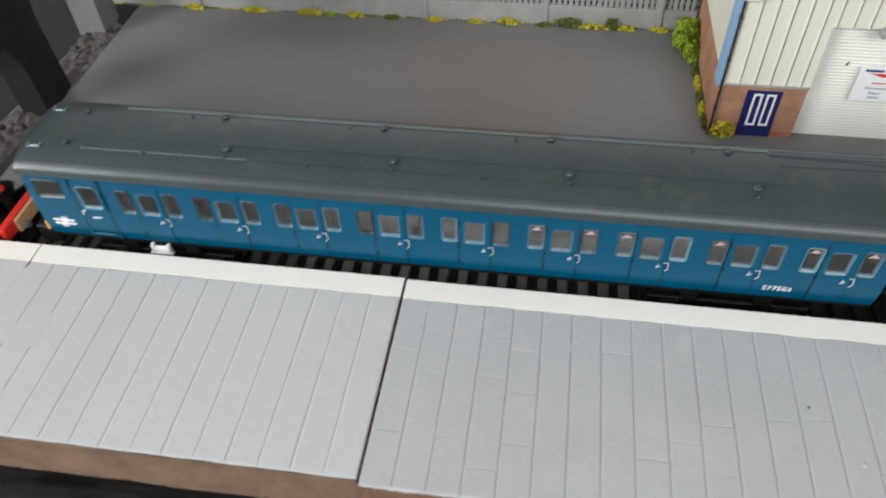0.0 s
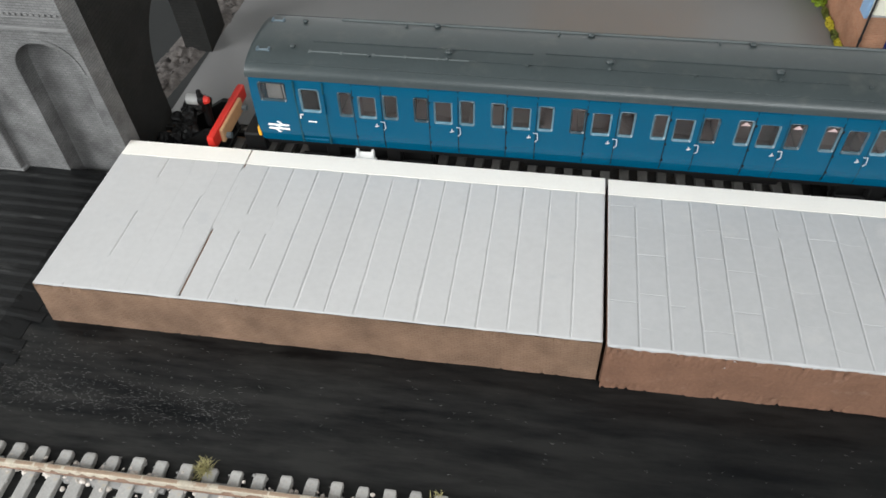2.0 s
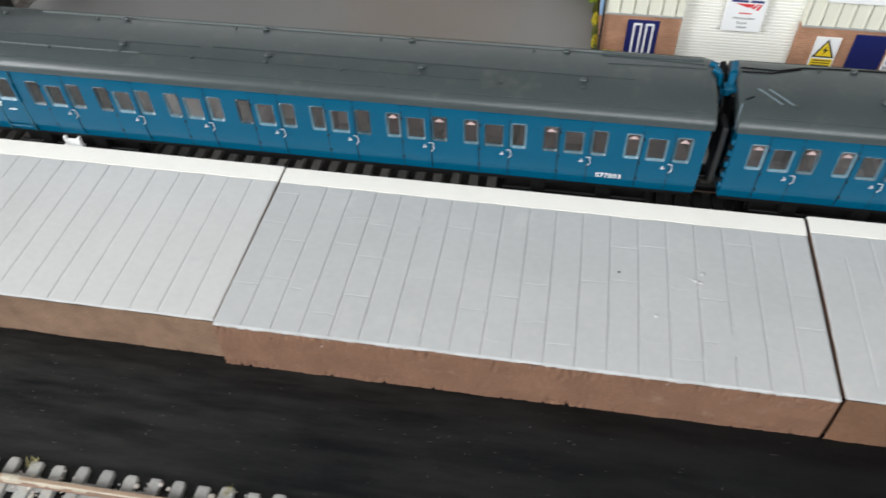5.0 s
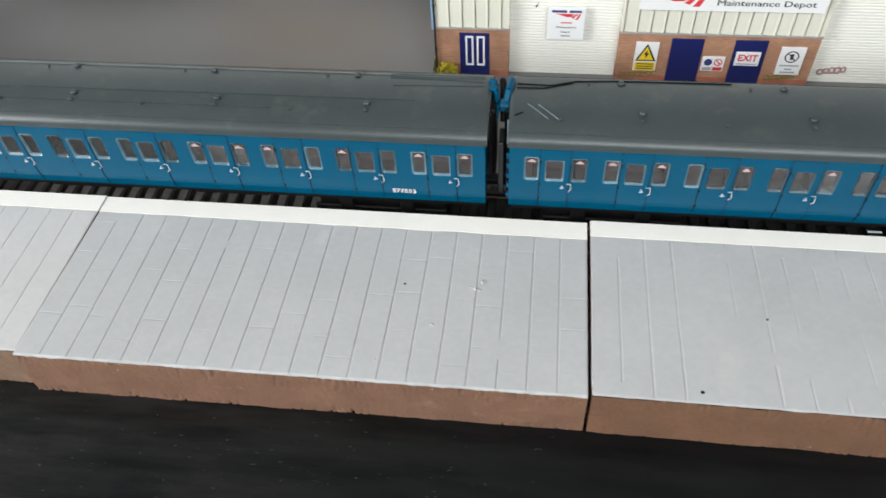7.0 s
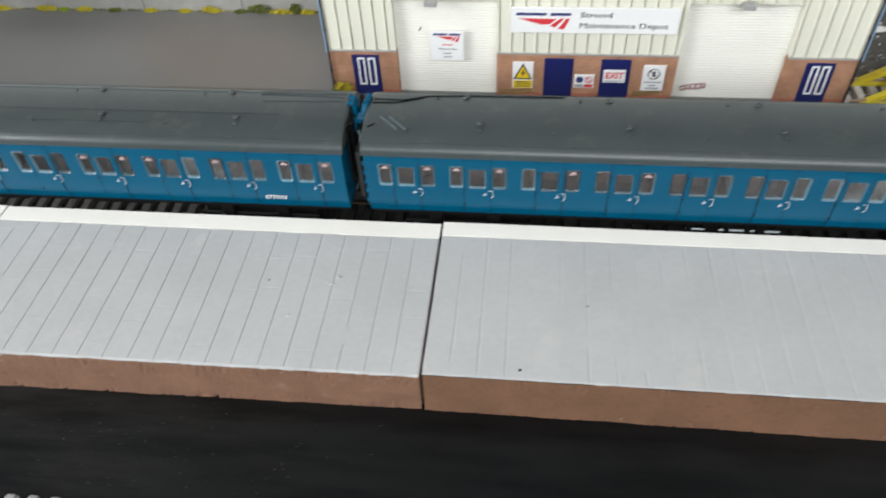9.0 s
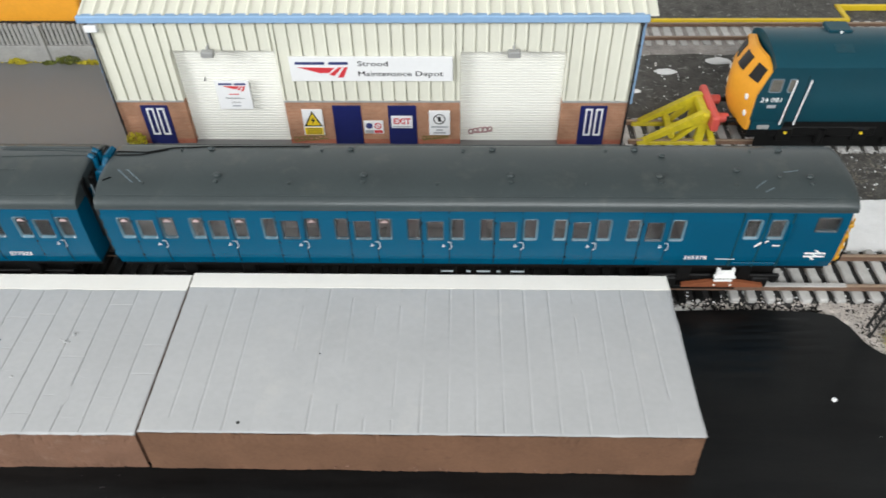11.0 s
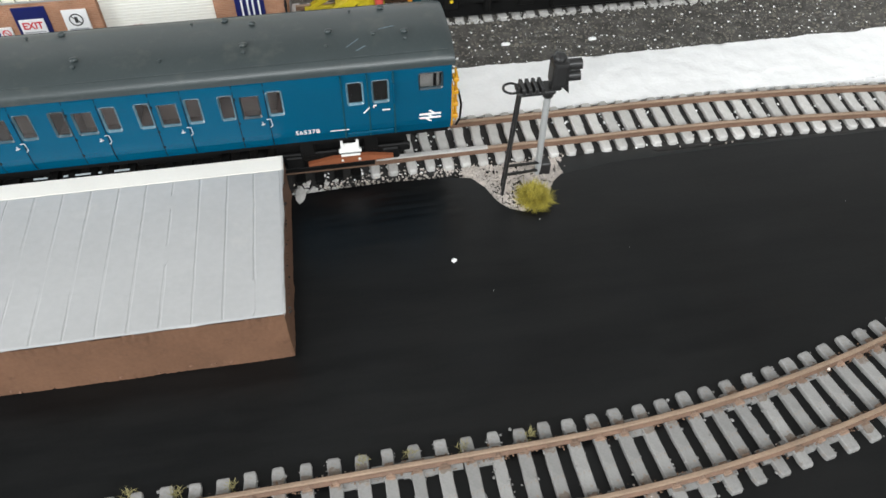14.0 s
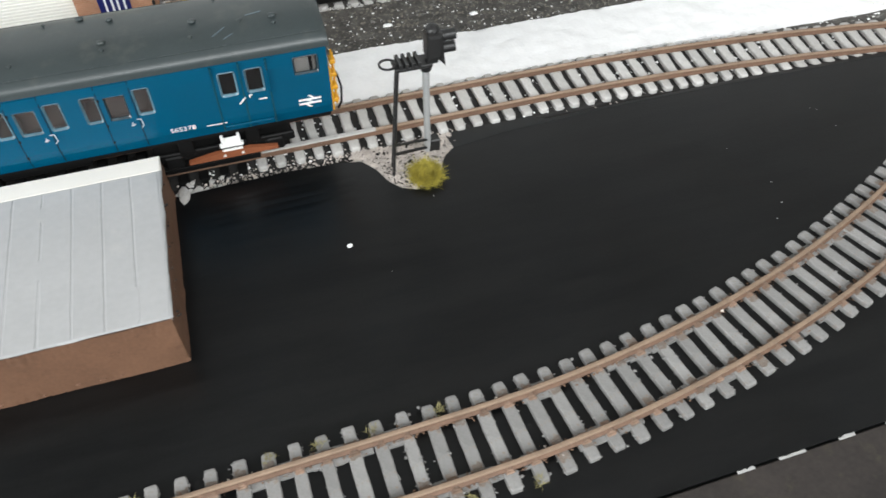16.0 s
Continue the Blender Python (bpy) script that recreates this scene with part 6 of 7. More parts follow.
thing("rubble_bank", bm, ROCK, "low bank of mottled brown-grey rubble", "rubble", kind="stuff", smooth=40)
rocks = [boulder(k) for k in range(5)]
rng = random.Random(21)
for k in range(150):
    y = 40 + 122 * rng.random()
    s = rng.uniform(0.8, 2.6)
    ob = new("boulder", rocks[k % 5])
    ob.matrix_world = pose((-107.5 - abs(rng.gauss(0, 4.5)) - 8.0 * max(0, (115 - y) / 75)) * MM, y * MM, (GZ + s * 0.35) * MM, rng.uniform(0, 40), rng.uniform(0, 40), rng.uniform(0, 360)) @ Matrix.Diagonal((s, s * rng.uniform(0.7, 1.2), s, 1))
    tagged(ob, "mottled grey rubble boulder beside the tarmac yard", "boulder", "rubble")


# ---- fence behind the yard, weeds ----
fence = root("fence", 60, 188, GZ, "grey concrete fence with upright palings and weeds along its foot", "fence")
bm = bmesh.new()
box(bm, -130, 182, 187.2, 191, GZ, 5.0, 0.3)
wpart("plinth_wall", bm, FENCE, fence, "weathered concrete plinth")
bm = bmesh.new()
box(bm, -1.05, 1.05, -0.7, 0.7, 0, 13.2, 0.25)
paling = mesh_of("paling", bm, FENCE)
x = -128
k = 0
while x < 181:
    wpiece("paling", paling, fence, x, 188.9 + rng.uniform(-0.15, 0.15), 4.6 + rng.uniform(-0.4, 0.4), 0, (rng.uniform(0.85, 1.05), 1, 1))
    x += 2.75
bm = bmesh.new()
box(bm, -130, 182, 189.4, 191.0, 7.0, 8.6)
box(bm, -130, 182, 189.4, 191.0, 14.0, 15.6)
wpart("rail", bm, FENCE, fence)
# A black sheet paints the shade between the palings.
bm = bmesh.new()
box(bm, -130, 182, 191.2, 191.8, 4.0, 18.0)
wpart("back_panel", bm, GAP_BLACK, fence, "black sheet standing for shade behind the palings")
for x in (-70, -10, 50, 110, 165):
    bm = bmesh.new()
    box(bm, x - 1.4, x + 1.4, 186.3, 190, GZ, 17.6, 0.3)
    wpart("post", bm, FENCE, fence)


def clump(name, mat, x, y, z, rx, ry, rz, count, size, label, category, group, seed):
    """A bush of many small crumpled leaves round a few stems."""
    r = random.Random(seed)
    bm = bmesh.new()
    for k in range(count):
        d = Vector((r.gauss(0, 1), r.gauss(0, 1), r.gauss(0, 1))).normalized() * (0.45 + 0.55 * r.random() ** 0.5)
        c = Vector((d.x * rx, d.y * ry, (d.z * 0.5 + 0.5) * rz))
        s = size * r.uniform(0.6, 1.4)
        m = Matrix.Translation(c) @ Euler((r.uniform(0, 6), r.uniform(0, 6), r.uniform(0, 6))).to_matrix().to_4x4()
        q = [m @ Vector(p) * 1.0 for p in ((-s, -s * 0.5, 0), (0, -s * 0.7, s * 0.3), (s, -s * 0.3, 0), (s * 0.8, s * 0.6, s * 0.25), (-s * 0.2, s * 0.8, 0), (-s * 0.9, s * 0.4, s * 0.3))]
        vs = [bm.verts.new(p) for p in q]
        bm.faces.new(vs[:4])
        bm.faces.new((vs[0], vs[3], vs[4], vs[5]))
    for k in range(5):
        rod(bm, (0, 0, 0), (r.uniform(-rx, rx) * 0.5, r.uniform(-ry, ry) * 0.5, rz * 0.7), size * 0.15, 5)
    return thing(name, bm, mat, label, category, group=group, at=(x, y, z))


for i, (x, w, h, m) in enumerate(((-40, 6, 3.2, WEED), (-10, 7, 3.6, WEED), (14, 5, 3, WEED), (33, 4, 2.6, LEAF_DARK), (-72, 5, 3, WEED), (92, 5.5, 4.2, WEED), (55, 4, 2.4, WEED), (122, 7, 6.0, LEAF_DARK), (135, 9, 2.8, WEED),
                                 (110, 4, 2.4, LEAF_DARK), (150, 5, 2.6, WEED), (166, 4, 3, WEED), (1, 3, 2.2, LEAF), (76, 4, 2, WEED), (143, 3, 6.5, LEAF_DARK))):
    clump("weed_clump", m, x, 185.4, GZ, w, 1.7, h, 150, 0.75, "yellow-green flock weeds along the fence foot", "weeds", "fence weeds", 40 + i)
for x in range(-120, 178, 11):
    clump("weed_fringe", LEAF_DARK if x % 2 else WEED, x, 186.4, GZ, 6.5, 0.8, 1.5, 60, 0.5, "thin dry weed fringe at the fence foot", "weeds", "weed fringe", x + 300)
clump("bush", LEAF, 176.5, 172, GZ, 5.5, 6.5, 15, 420, 1.7, "bright green leafy bush beside the shed wall", "bush", "shed bushes", 71)
clump("bush", LEAF, 179.0, 163, GZ, 3.0, 5, 9, 200, 1.4, "bright green leafy bush beside the shed wall", "bush", "shed bushes", 72)
for k, (x, y, m) in enumerate(((180.2, 152, LEAF_DARK), (180.4, 142, WEED), (180.6, 132, LEAF_DARK), (180.8, 123, WEED), (181.2, 115, LEAF_DARK))):
    clump("ivy_trail", m, x, y, GZ, 1.3, 5.6, 3.6, 170, 0.7, "olive and yellow weeds creeping along the shed foot", "weeds", "shed weeds", 73 + k)
clump("ivy_trail", WEED, 187, 106.6, GZ, 5.0, 1.7, 9.0, 170, 0.7, "yellowish weeds at the shed corner", "weeds", "shed weeds", 85)


# ---- maintenance shed ----
def shed():
    x0, x1, yf, yk = 182.0, 425.0, 109.0, 178.0
    zb, zm, ze = GZ + 0.5, 19.6, 61.5
    top = root("depot_shed", (x0 + x1) / 2, (yf + yk) / 2, zb, "cream-clad model depot shed with brick base and roller doors", "shed")
    doors = [(215.0, 262.7), (345.8, 393.6)]
    blue = [(192.9, 206.2), (285.0, 298.6), (311.4, 325.0), (402.6, 415.2)]
    # brick base in panels between the roller openings, with a darker course low down
    for a, b in ((x0, doors[0][0]), (doors[0][1], doors[1][0]), (doors[1][1], x1)):
        bm = bmesh.new()
        box(bm, a, b, yf, yf + 4, -2.4, zm)
        wpart("brick_wall", bm, SHED_BRICK, top, "orange-red brick base wall")
        bm = bmesh.new()
        box(bm, a, b, yf + 0.05, yf + 4, zb, -2.4)
        wpart("brick_band", bm, SHED_BAND, top, "darker red brick course")
    bm = bmesh.new()
    box(bm, x0, x0 + 4, yf + 4, yk, zb, zm)
    box(bm, x1 - 4, x1, yf + 4, yk, zb, zm)
    box(bm, x0, x1, yk, yk + 4, zb, zm)
    wpart("brick_wall", bm, SHED_BRICK, top)
    # ribbed cladding, one sheet for each stretch
    def ribs(xa, xb, za, zc, pitch=5.7):
        pts = []
        x = xa
        while x < xb - 1.6:
            e = min(x + pitch, xb)
            pts += [(x, -0.55), (min(x + 0.5, e), -0.85), (min(x + 0.9, e), -0.85), (min(x + 1.0, e), 0.9), (min(x + 1.35, e), 0.9), (min(x + 1.45, e), -0.3), (e - 0.02, -0.45)]
            x = e
        pts.append((xb, -0.45))
        bm = bmesh.new()
        prism(bm, pts + [(xb, 3.5), (xa, 3.5)], lambda u, v, w: (u, yf + v, w), za, zc)
        bm.normal_update()
        bmesh.ops.triangulate(bm, faces=[f for f in bm.faces if len(f.verts) > 4])
        wpart("cladding_sheet", bm, CREAM, top, "cream ribbed metal cladding")
    ribs(x0, doors[0][0], zm, ze)
    ribs(doors[0][1], doors[1][0], zm, 46.0)
    ribs(doors[1][1], x1, zm, ze)
    ribs(doors[0][0], doors[0][1], 46.0, ze)
    ribs(doors[0][1], doors[1][0], 46.0, ze)
    ribs(doors[1][0], doors[1][1], 45.4, ze)
    for a, b in ((x0, doors[0][0]), (doors[0][1], doors[1][0]), (doors[1][1], x1)):
        bm = bmesh.new()
        box(bm, a, b, yf - 1.1, yf + 0.2, zm - 0.35, zm + 0.3)
        wpart("drip_flashing", bm, LAMP_GREY, top)
    bm = bmesh.new()
    box(bm, x0 + 0.2, x0 + 3.5, yf + 4, yk, zm, ze)
    box(bm, x1 - 3.5, x1 - 0.2, yf + 4, yk, zm, ze)
    box(bm, x0, x1, yk, yk + 3.5, zm, ze)
    wpart("side_cladding", bm, CREAM, top)
    # roller doors, each lath rounded
    for a, b in doors:
        bm = bmesh.new()
        prof = []
        z = zb
        while z < 46:
            prof += [(3.65, z), (3.3, z + 0.35), (3.3, z + 1.1), (3.65, z + 1.4)]
            z += 1.42
        prism(bm, prof + [(5.2, 46.2), (5.2, zb)], lambda u, v, w: (w, yf + u, v), a + 0.05, b - 0.05)
        bm.normal_update()
        bmesh.ops.triangulate(bm, faces=[f for f in bm.faces if len(f.verts) > 4])
        wpart("roller_door", bm, ROLLER, top, "off-white roller shutter door")
    # personnel doors
    for a, b in blue:
        bm = bmesh.new()
        box(bm, a, b, yf - 0.35, yf + 1, zb + 0.1, 17.0, 0.15)
        d = wpart("door", bm, DOOR_BLUE, top, "navy blue personnel door")
        if a < 200 or a > 400:
            w = b - a
            for s in (0.2, 0.58):
                bm = bmesh.new()
                ring(bm, a + w * s, a + w * (s + 0.27), 0.5, 15.6, 0.2, 0.8, yf - 0.75, yf - 0.2)
                wpart("window_frame", bm, SIGN_WHITE, d, "white door window frame")
    # gutter, corner trims, downpipe, roof
    bm = bmesh.new()
    box(bm, x0 - 2.5, x1 + 1.5, yf - 4.0, yf + 1.5, ze - 0.8, ze + 2.6, 0.5)
    wpart("gutter", bm, TRIM_BLUE, top, "light blue eaves gutter")
    for x in (x0 - 1.4, x1 - 0.6):
        bm = bmesh.new()
        box(bm, x, x + 2.0, yf + 0.4, yf + 8.0, zm - 2, ze, 0.2)
        wpart("corner_trim", bm, TRIM_BLUE, top, "light blue corner trim")
    for x in (x0 + 0.2, x1 - 0.6):
        bm = bmesh.new()
        rod(bm, (x, yf - 1.0, zb), (x, yf - 1.0, ze - 3), 0.5, 8)
        rod(bm, (x, yf - 1.0, ze - 3), (x - 0.5, yf - 2.5, ze), 0.75, 8)
        for z in (8, 30, 48):
            rod(bm, (x, yf - 1.0, z), (x, yf - 1.0, z + 1.2), 0.75, 8)
        wpart("downpipe", bm, DOWNPIPE, top, "black downpipe")
    bm = bmesh.new()
    box(bm, x0 - 0.8, x0 + 5, yf - 3.2, yf - 0.8, ze - 5.5, ze - 2.2, 0.4)
    wpart("hopper", bm, SIGN_WHITE, top, "white rainwater hopper")
    bm = bmesh.new()
    pts = []
    x = x0 - 2
    while x < x1 + 1:
        pts += [(x, 0), (x + 0.8, 0.9), (x + 1.3, 0.9), (x + 2.0, 0)]
        x += 6.1
    xe2 = x
    ym, rise = (yf + yk) / 2, 12.0
    lo = [(u, yf - 3.0, ze + 2.0 + v) for u, v in pts] + [(xe2, yf - 3.0, ze + 2.0)]
    hi = [(u, ym, ze + 2.0 + rise + v) for u, v in pts] + [(xe2, ym, ze + 2.0 + rise)]
    bk = [(u, yk + 5, ze + 2.0 + v) for u, v in pts] + [(xe2, yk + 5, ze + 2.0)]
    rows = [[bm.verts.new(p) for p in r] for r in (lo, hi, bk)]
    for r0, r1 in zip(rows, rows[1:]):
        for i in range(len(r0) - 1):
            bm.faces.new((r0[i], r0[i + 1], r1[i + 1], r1[i]))
    wpart("roof", bm, CREAM, top, "cream ribbed roof")
    for x in (x0 + 1.8, x1 - 1.8):
        bm = bmesh.new()
        prism(bm, [(yf, ze), (yk + 3, ze), (ym, ze + rise + 1.5)], lambda u, v, w: (w, u, v), x - 1.5, x + 1.5)
        wpart("gable", bm, CREAM, top)
    # floodlights over the roller doors
    for x in (233.0, 369.5):
        bm = bmesh.new()
        box(bm, x - 2.6, x + 3.0, yf - 5.0, yf - 1.4, 44.6, 47.4, 0.4)
        rod(bm, (x, yf - 2.0, 47.0), (x, yf + 0.5, 49.0), 0.7, 6)
        wpart("floodlight", bm, LAMP_GREY, top, "small grey floodlight")
    return top


depot = shed()


def board(name, x0, x1, z0, z1, mat, label, y=109.0, thick=0.9):
    ob = root(name, (x0 + x1) / 2, y, z0, label, "sign", "shed signs")
    bm = bmesh.new()
    box(bm, x0, x1, y - thick, y + 0.0, z0, z1, 0.12)
    wpart("panel", bm, mat, ob)
    return ob


def bars(parent, mat, rows, y):
    bm = bmesh.new()
    for a, b, z, h in rows:
        box(bm, a, b, y - 0.06, y + 0.05, z - h / 2, z + h / 2)
    return wpart("print_bar", bm, mat, parent)


def swoosh(parent, x0, x1, z, h, y):
    """Red tapering strokes under the maker's line."""
    bm = bmesh.new()
    w = x1 - x0
    put = XZ(y - 0.06)
    prism(bm, [(x0, z + h), (x0 + w * 0.74, z + h * 0.95), (x0 + w * 0.62, z + h * 0.45), (x0 + w * 0.45, z + h * 0.42)], put, 0, 0.1)
    prism(bm, [(x0 + w * 0.62, z + h * 0.3), (x0 + w * 0.82, z + h), (x0 + w * 0.89, z + h), (x0 + w * 0.72, z + h * 0.15)], put, 0, 0.1)
    prism(bm, [(x0 + w * 0.78, z), (x0 + w * 0.93, z + h), (x0 + w, z + h), (x0 + w * 0.9, z)], put, 0, 0.1)
    return wpart("red_stroke", bm, SIGN_RED, parent, "red tapering strokes")


name_board = board("name_sign", 268.6, 342.4, 31.4, 43.6, SIGN_WHITE, "long white depot name board on the cream cladding", 108.0, 1.2)
yb_ = 106.78
bars(name_board, SIGN_NAVY, [(271.2, 284.6, 40.6, 1.3), (286.4, 295.2, 40.6, 1.3)], yb_)
swoosh(name_board, 272.0, 295.0, 33.4, 5.2, yb_)
for off, back in ((-0.06, 0.0), (0.06, 0.02)):
    wletter("lettering", "Strood", 2.6, SIGN_BLACK, name_board, 306.4 + off, yb_ + back, 40.3, wide=13.6)
    wletter("lettering", "Maintenance Depot", 2.6, SIGN_BLACK, name_board, 318.6 + off, yb_ + back, 35.2, wide=38.5)

notice = board("notice_sign", 231.2, 247.2, 14.2, 29.6, SIGN_WHITE, "square white notice with red strokes on the roller door", 110.7, 0.9)
yn = 109.78
bars(notice, SIGN_NAVY, [(233.0, 239.4, 28.0, 1.0), (240.4, 245.6, 28.0, 1.0)], yn)
swoosh(notice, 234.6, 245.4, 24.2, 2.8, yn)
bars(notice, SIGN_RED, [(237.0, 241.8, 22.6, 0.5)], yn)
wletter("lettering", "Maintenance", 1.0, SIGN_BLACK, notice, 239.4, yn, 20.4, wide=8.6)
wletter("lettering", "Depot", 1.0, SIGN_BLACK, notice, 239.2, yn, 18.2, wide=4.0)
bars(notice, SIGN_GREY, [(237.4, 241.4, 16.2, 0.7)], yn)

warn = board("warning_sign", 270.2, 280.0, 0.6, 15.0, SIGN_WHITE, "white and yellow electrical warning sign on the brick", 109.0, 0.8)
yw = 108.18
bm = bmesh.new()
prism(bm, [(270.6, 5.6), (279.6, 5.6), (275.1, 14.4)], XZ(yw - 0.02), 0, 0.1)
wpart("triangle_border", bm, SIGN_BLACK, warn, "black triangle border")
bm = bmesh.new()
prism(bm, [(271.8, 6.3), (278.4, 6.3), (275.1, 12.9)], XZ(yw - 0.1), 0, 0.08)
box(bm, 270.7, 279.5, yw - 0.06, yw + 0.05, 0.9, 5.0)
wpart("yellow_field", bm, SIGN_YELLOW, warn, "yellow triangle and panel")
bm = bmesh.new()
prism(bm, [(275.6, 11.4), (274.0, 8.9), (275.0, 8.9), (274.6, 6.8), (276.3, 9.6), (275.2, 9.6)], XZ(yw - 0.18), 0, 0.08)
for z in (4.2, 3.0, 1.8):
    box(bm, 271.6, 278.8, yw - 0.14, yw - 0.05, z - 0.2, z + 0.2)
wpart("flash", bm, SIGN_BLACK, warn, "black flash and text bars")

duo = board("instruction_sign", 299.4, 308.8, 1.4, 8.6, SIGN_WHITE, "small white, blue and red instruction sign on brick", 109.0, 0.7)
yd = 108.28
bm = bmesh.new()
rod(bm, (302, yd + 0.05, 5.9), (302, yd - 0.06, 5.9), 1.7, 18)
wpart("blue_disc", bm, SIGN_NAVY, duo)
bars(duo, SIGN_GREY, [(299.9, 303.9, 2.6, 1.6)], yd)
bars(duo, SIGN_RED, [(304.3, 308.3, 2.6, 1.6)], yd)
bm = bmesh.new()
ang = [radians(15 * k) for k in range(25)]
loft(bm, [[(306.2 + r * math.cos(a), y, 5.9 + r * math.sin(a)) for r, y in ((1.75, yd), (1.75, yd - 0.07), (1.3, yd - 0.07), (1.3, yd))] for a in ang], caps=False)
rod(bm, (305.2, yd - 0.03, 6.9), (307.2, yd - 0.03, 4.9), 0.25, 4)
wpart("red_ring", bm, SIGN_RED, duo)

ex = board("exit_sign", 312.8, 323.0, 4.8, 11.6, SIGN_WHITE, "white exit sign with red letters on navy door", 108.6, 0.6)
wletter("lettering", "EXIT", 3.2, SIGN_RED, ex, 317.9, 107.96, 8.6, wide=8.2, weight=0.04)
bars(ex, SIGN_GREY, [(313.6, 322.2, 5.7, 0.5)], 107.98)

no = board("no_entry_sign", 330.9, 341.0, 0.6, 14.4, SIGN_WHITE, "white prohibition sign with black ring on brick", 109.0, 0.8)
yo = 108.18
bm = bmesh.new()
loft(bm, [[(335.9 + r * math.cos(a), y, 9.8 + r * math.sin(a)) for r, y in ((2.9, yo), (2.9, yo - 0.07), (2.4, yo - 0.07), (2.4, yo))] for a in ang], caps=False)
rod(bm, (334.2, yo - 0.03, 11.5), (337.6, yo - 0.03, 8.1), 0.25, 4)
box(bm, 335.3, 336.6, yo - 0.05, yo + 0.05, 8.4, 11.2)
wpart("ring", bm, SIGN_BLACK, no)
bars(no, SIGN_GREY, [(331.9, 339.9, 5.4, 0.7), (334.4, 337.4, 3.6, 0.7), (332.9, 338.9, 2.0, 0.8)], yo)


def graffiti(x0, x1, z, y, mat, label, seed, size=1.1, line=0.4):
    """A sprayed tag: a run of rounded loops with strokes through them and a ragged underline."""
    r = random.Random(seed)
    bm = bmesh.new()
    n = max(4, round((x1 - x0) / (size * 2.3)))
    for k in range(n):
        cx, cz = x0 + (x1 - x0) * (k + 0.5) / n, z + 1.6 * k / n + r.uniform(-0.3, 0.3)
        s, e = size * r.uniform(0.8, 1.25), r.uniform(-0.6, 0.6)
        loop = [(cx + s * math.cos(0.6 * i + e), y, cz + 1.15 * s * math.sin(0.6 * i + e)) for i in range(r.choice((7, 9, 11)))]
        loop.append((cx + s * r.uniform(0.6, 1.3), y, cz - s * r.uniform(0.3, 1.2)))
        for p, q in zip(loop, loop[1:]):
            rod(bm, p, q, line * r.uniform(0.8, 1.2), 5)
    for k in range(8):
        xa, xb = x0 + (x1 - x0) * k / 8, x0 + (x1 - x0) * (k + 1) / 8
        rod(bm, (xa, y, z - 1.2 + 1.4 * k / 8 + r.uniform(-0.2, 0.2)), (xb, y, z - 1.1 + 1.4 * k / 8 + r.uniform(-0.2, 0.2)), line * 0.7, 5)
    return thing("graffiti_tag", bm, mat, label, "graffiti", group="shed graffiti")


TAG_PINK = material("dull_mauve_spray", (0.33, 0.20, 0.20), 0.7, spread=0.25, bump=0.0)
TAG_OLIVE = material("olive_spray", (0.20, 0.15, 0.04), 0.7, spread=0.25, bump=0.0)
graffiti(350, 361.5, 0.2, 112.2, TAG_PINK, "mauve sprayed tag on the roller door", 3)
graffiti(327.5, 340, -1.6, 108.95, TAG_OLIVE, "olive sprayed tag on the brick wall", 5, 0.8, 0.3)
graffiti(264.5, 281, -2.4, 108.95, TAG_OLIVE, "olive sprayed tag on the brick wall", 8, 1.0, 0.3)
bm = bmesh.new()
rod(bm, (226.2, 112.2, 28.4), (227.0, 112.2, 30.4), 0.35, 6, 0.1)
thing("black_scuff", bm, SIGN_BLACK, "small black scuff on the roller door", "scuff")


# ---- yellow buffer stop at the siding's end ----
bs = root("buffer_stop", 450, 117.5, -4, "dirty yellow plastic buffer stop with coral red beam", "buffer stop")
for y in (109.5, 125.5):
    bm = bmesh.new()
    prism(bm, [(431, -3.6), (434.5, -3.6), (462, 10.0), (462, 13.5), (458.5, 13.5)], lambda u, v, w: (u, w, v), y - 1.6, y + 1.6)
    prism(bm, [(457.5, -4), (461.5, -4), (461.5, 11), (457.5, 11)], lambda u, v, w: (u, w, v), y - 1.4, y + 1.4)
    prism(bm, [(445, -3.8), (448, -3.8), (458, 6.0), (458, 9.0)], lambda u, v, w: (u, w, v), y - 1.1, y + 1.1)
    prism(bm, [(465, -4), (468, -4), (463, 9), (460, 9)], lambda u, v, w: (u, w, v), y - 1.2, y + 1.2)
    box(bm, 430, 468, y - 1.7, y + 1.7, -4.9, -2.9, 0.3)
    wpart("side_frame", bm, BUFFER_YELLOW, bs)
bm = bmesh.new()
box(bm, 458.2, 461.8, 107, 128, 9.0, 13.0, 0.5)
box(bm, 444.5, 447.5, 108, 127, -1.0, 2.0, 0.4)
box(bm, 464, 467, 107, 128, -3.0, -0.4, 0.4)
wpart("cross_bar", bm, BUFFER_YELLOW, bs)
bm = bmesh.new()
box(bm, 461.8, 465.4, 102.5, 132.5, 6.5, 14.5, 0.8)
wpart("beam", bm, BUFFER_RED, bs, "coral red buffer beam")
for y in (109.5, 125.5):
    bm = bmesh.new()
    rod(bm, (465.4, y, 10.2), (470.5, y, 10.2), 2.3, 14)
    wpart("buffer_pad", bm, BUFFER_RED, bs)
bs.location.x += 2.0 * MM

# ---- diesel locomotive ----
lo = root("diesel_locomotive", 577, 118, -2.3, "weathered teal-blue model diesel locomotive with orange-yellow cab front", "locomotive")
X0, X1, Y0, Y1 = 477.5, 679.0, 100.5, 135.5


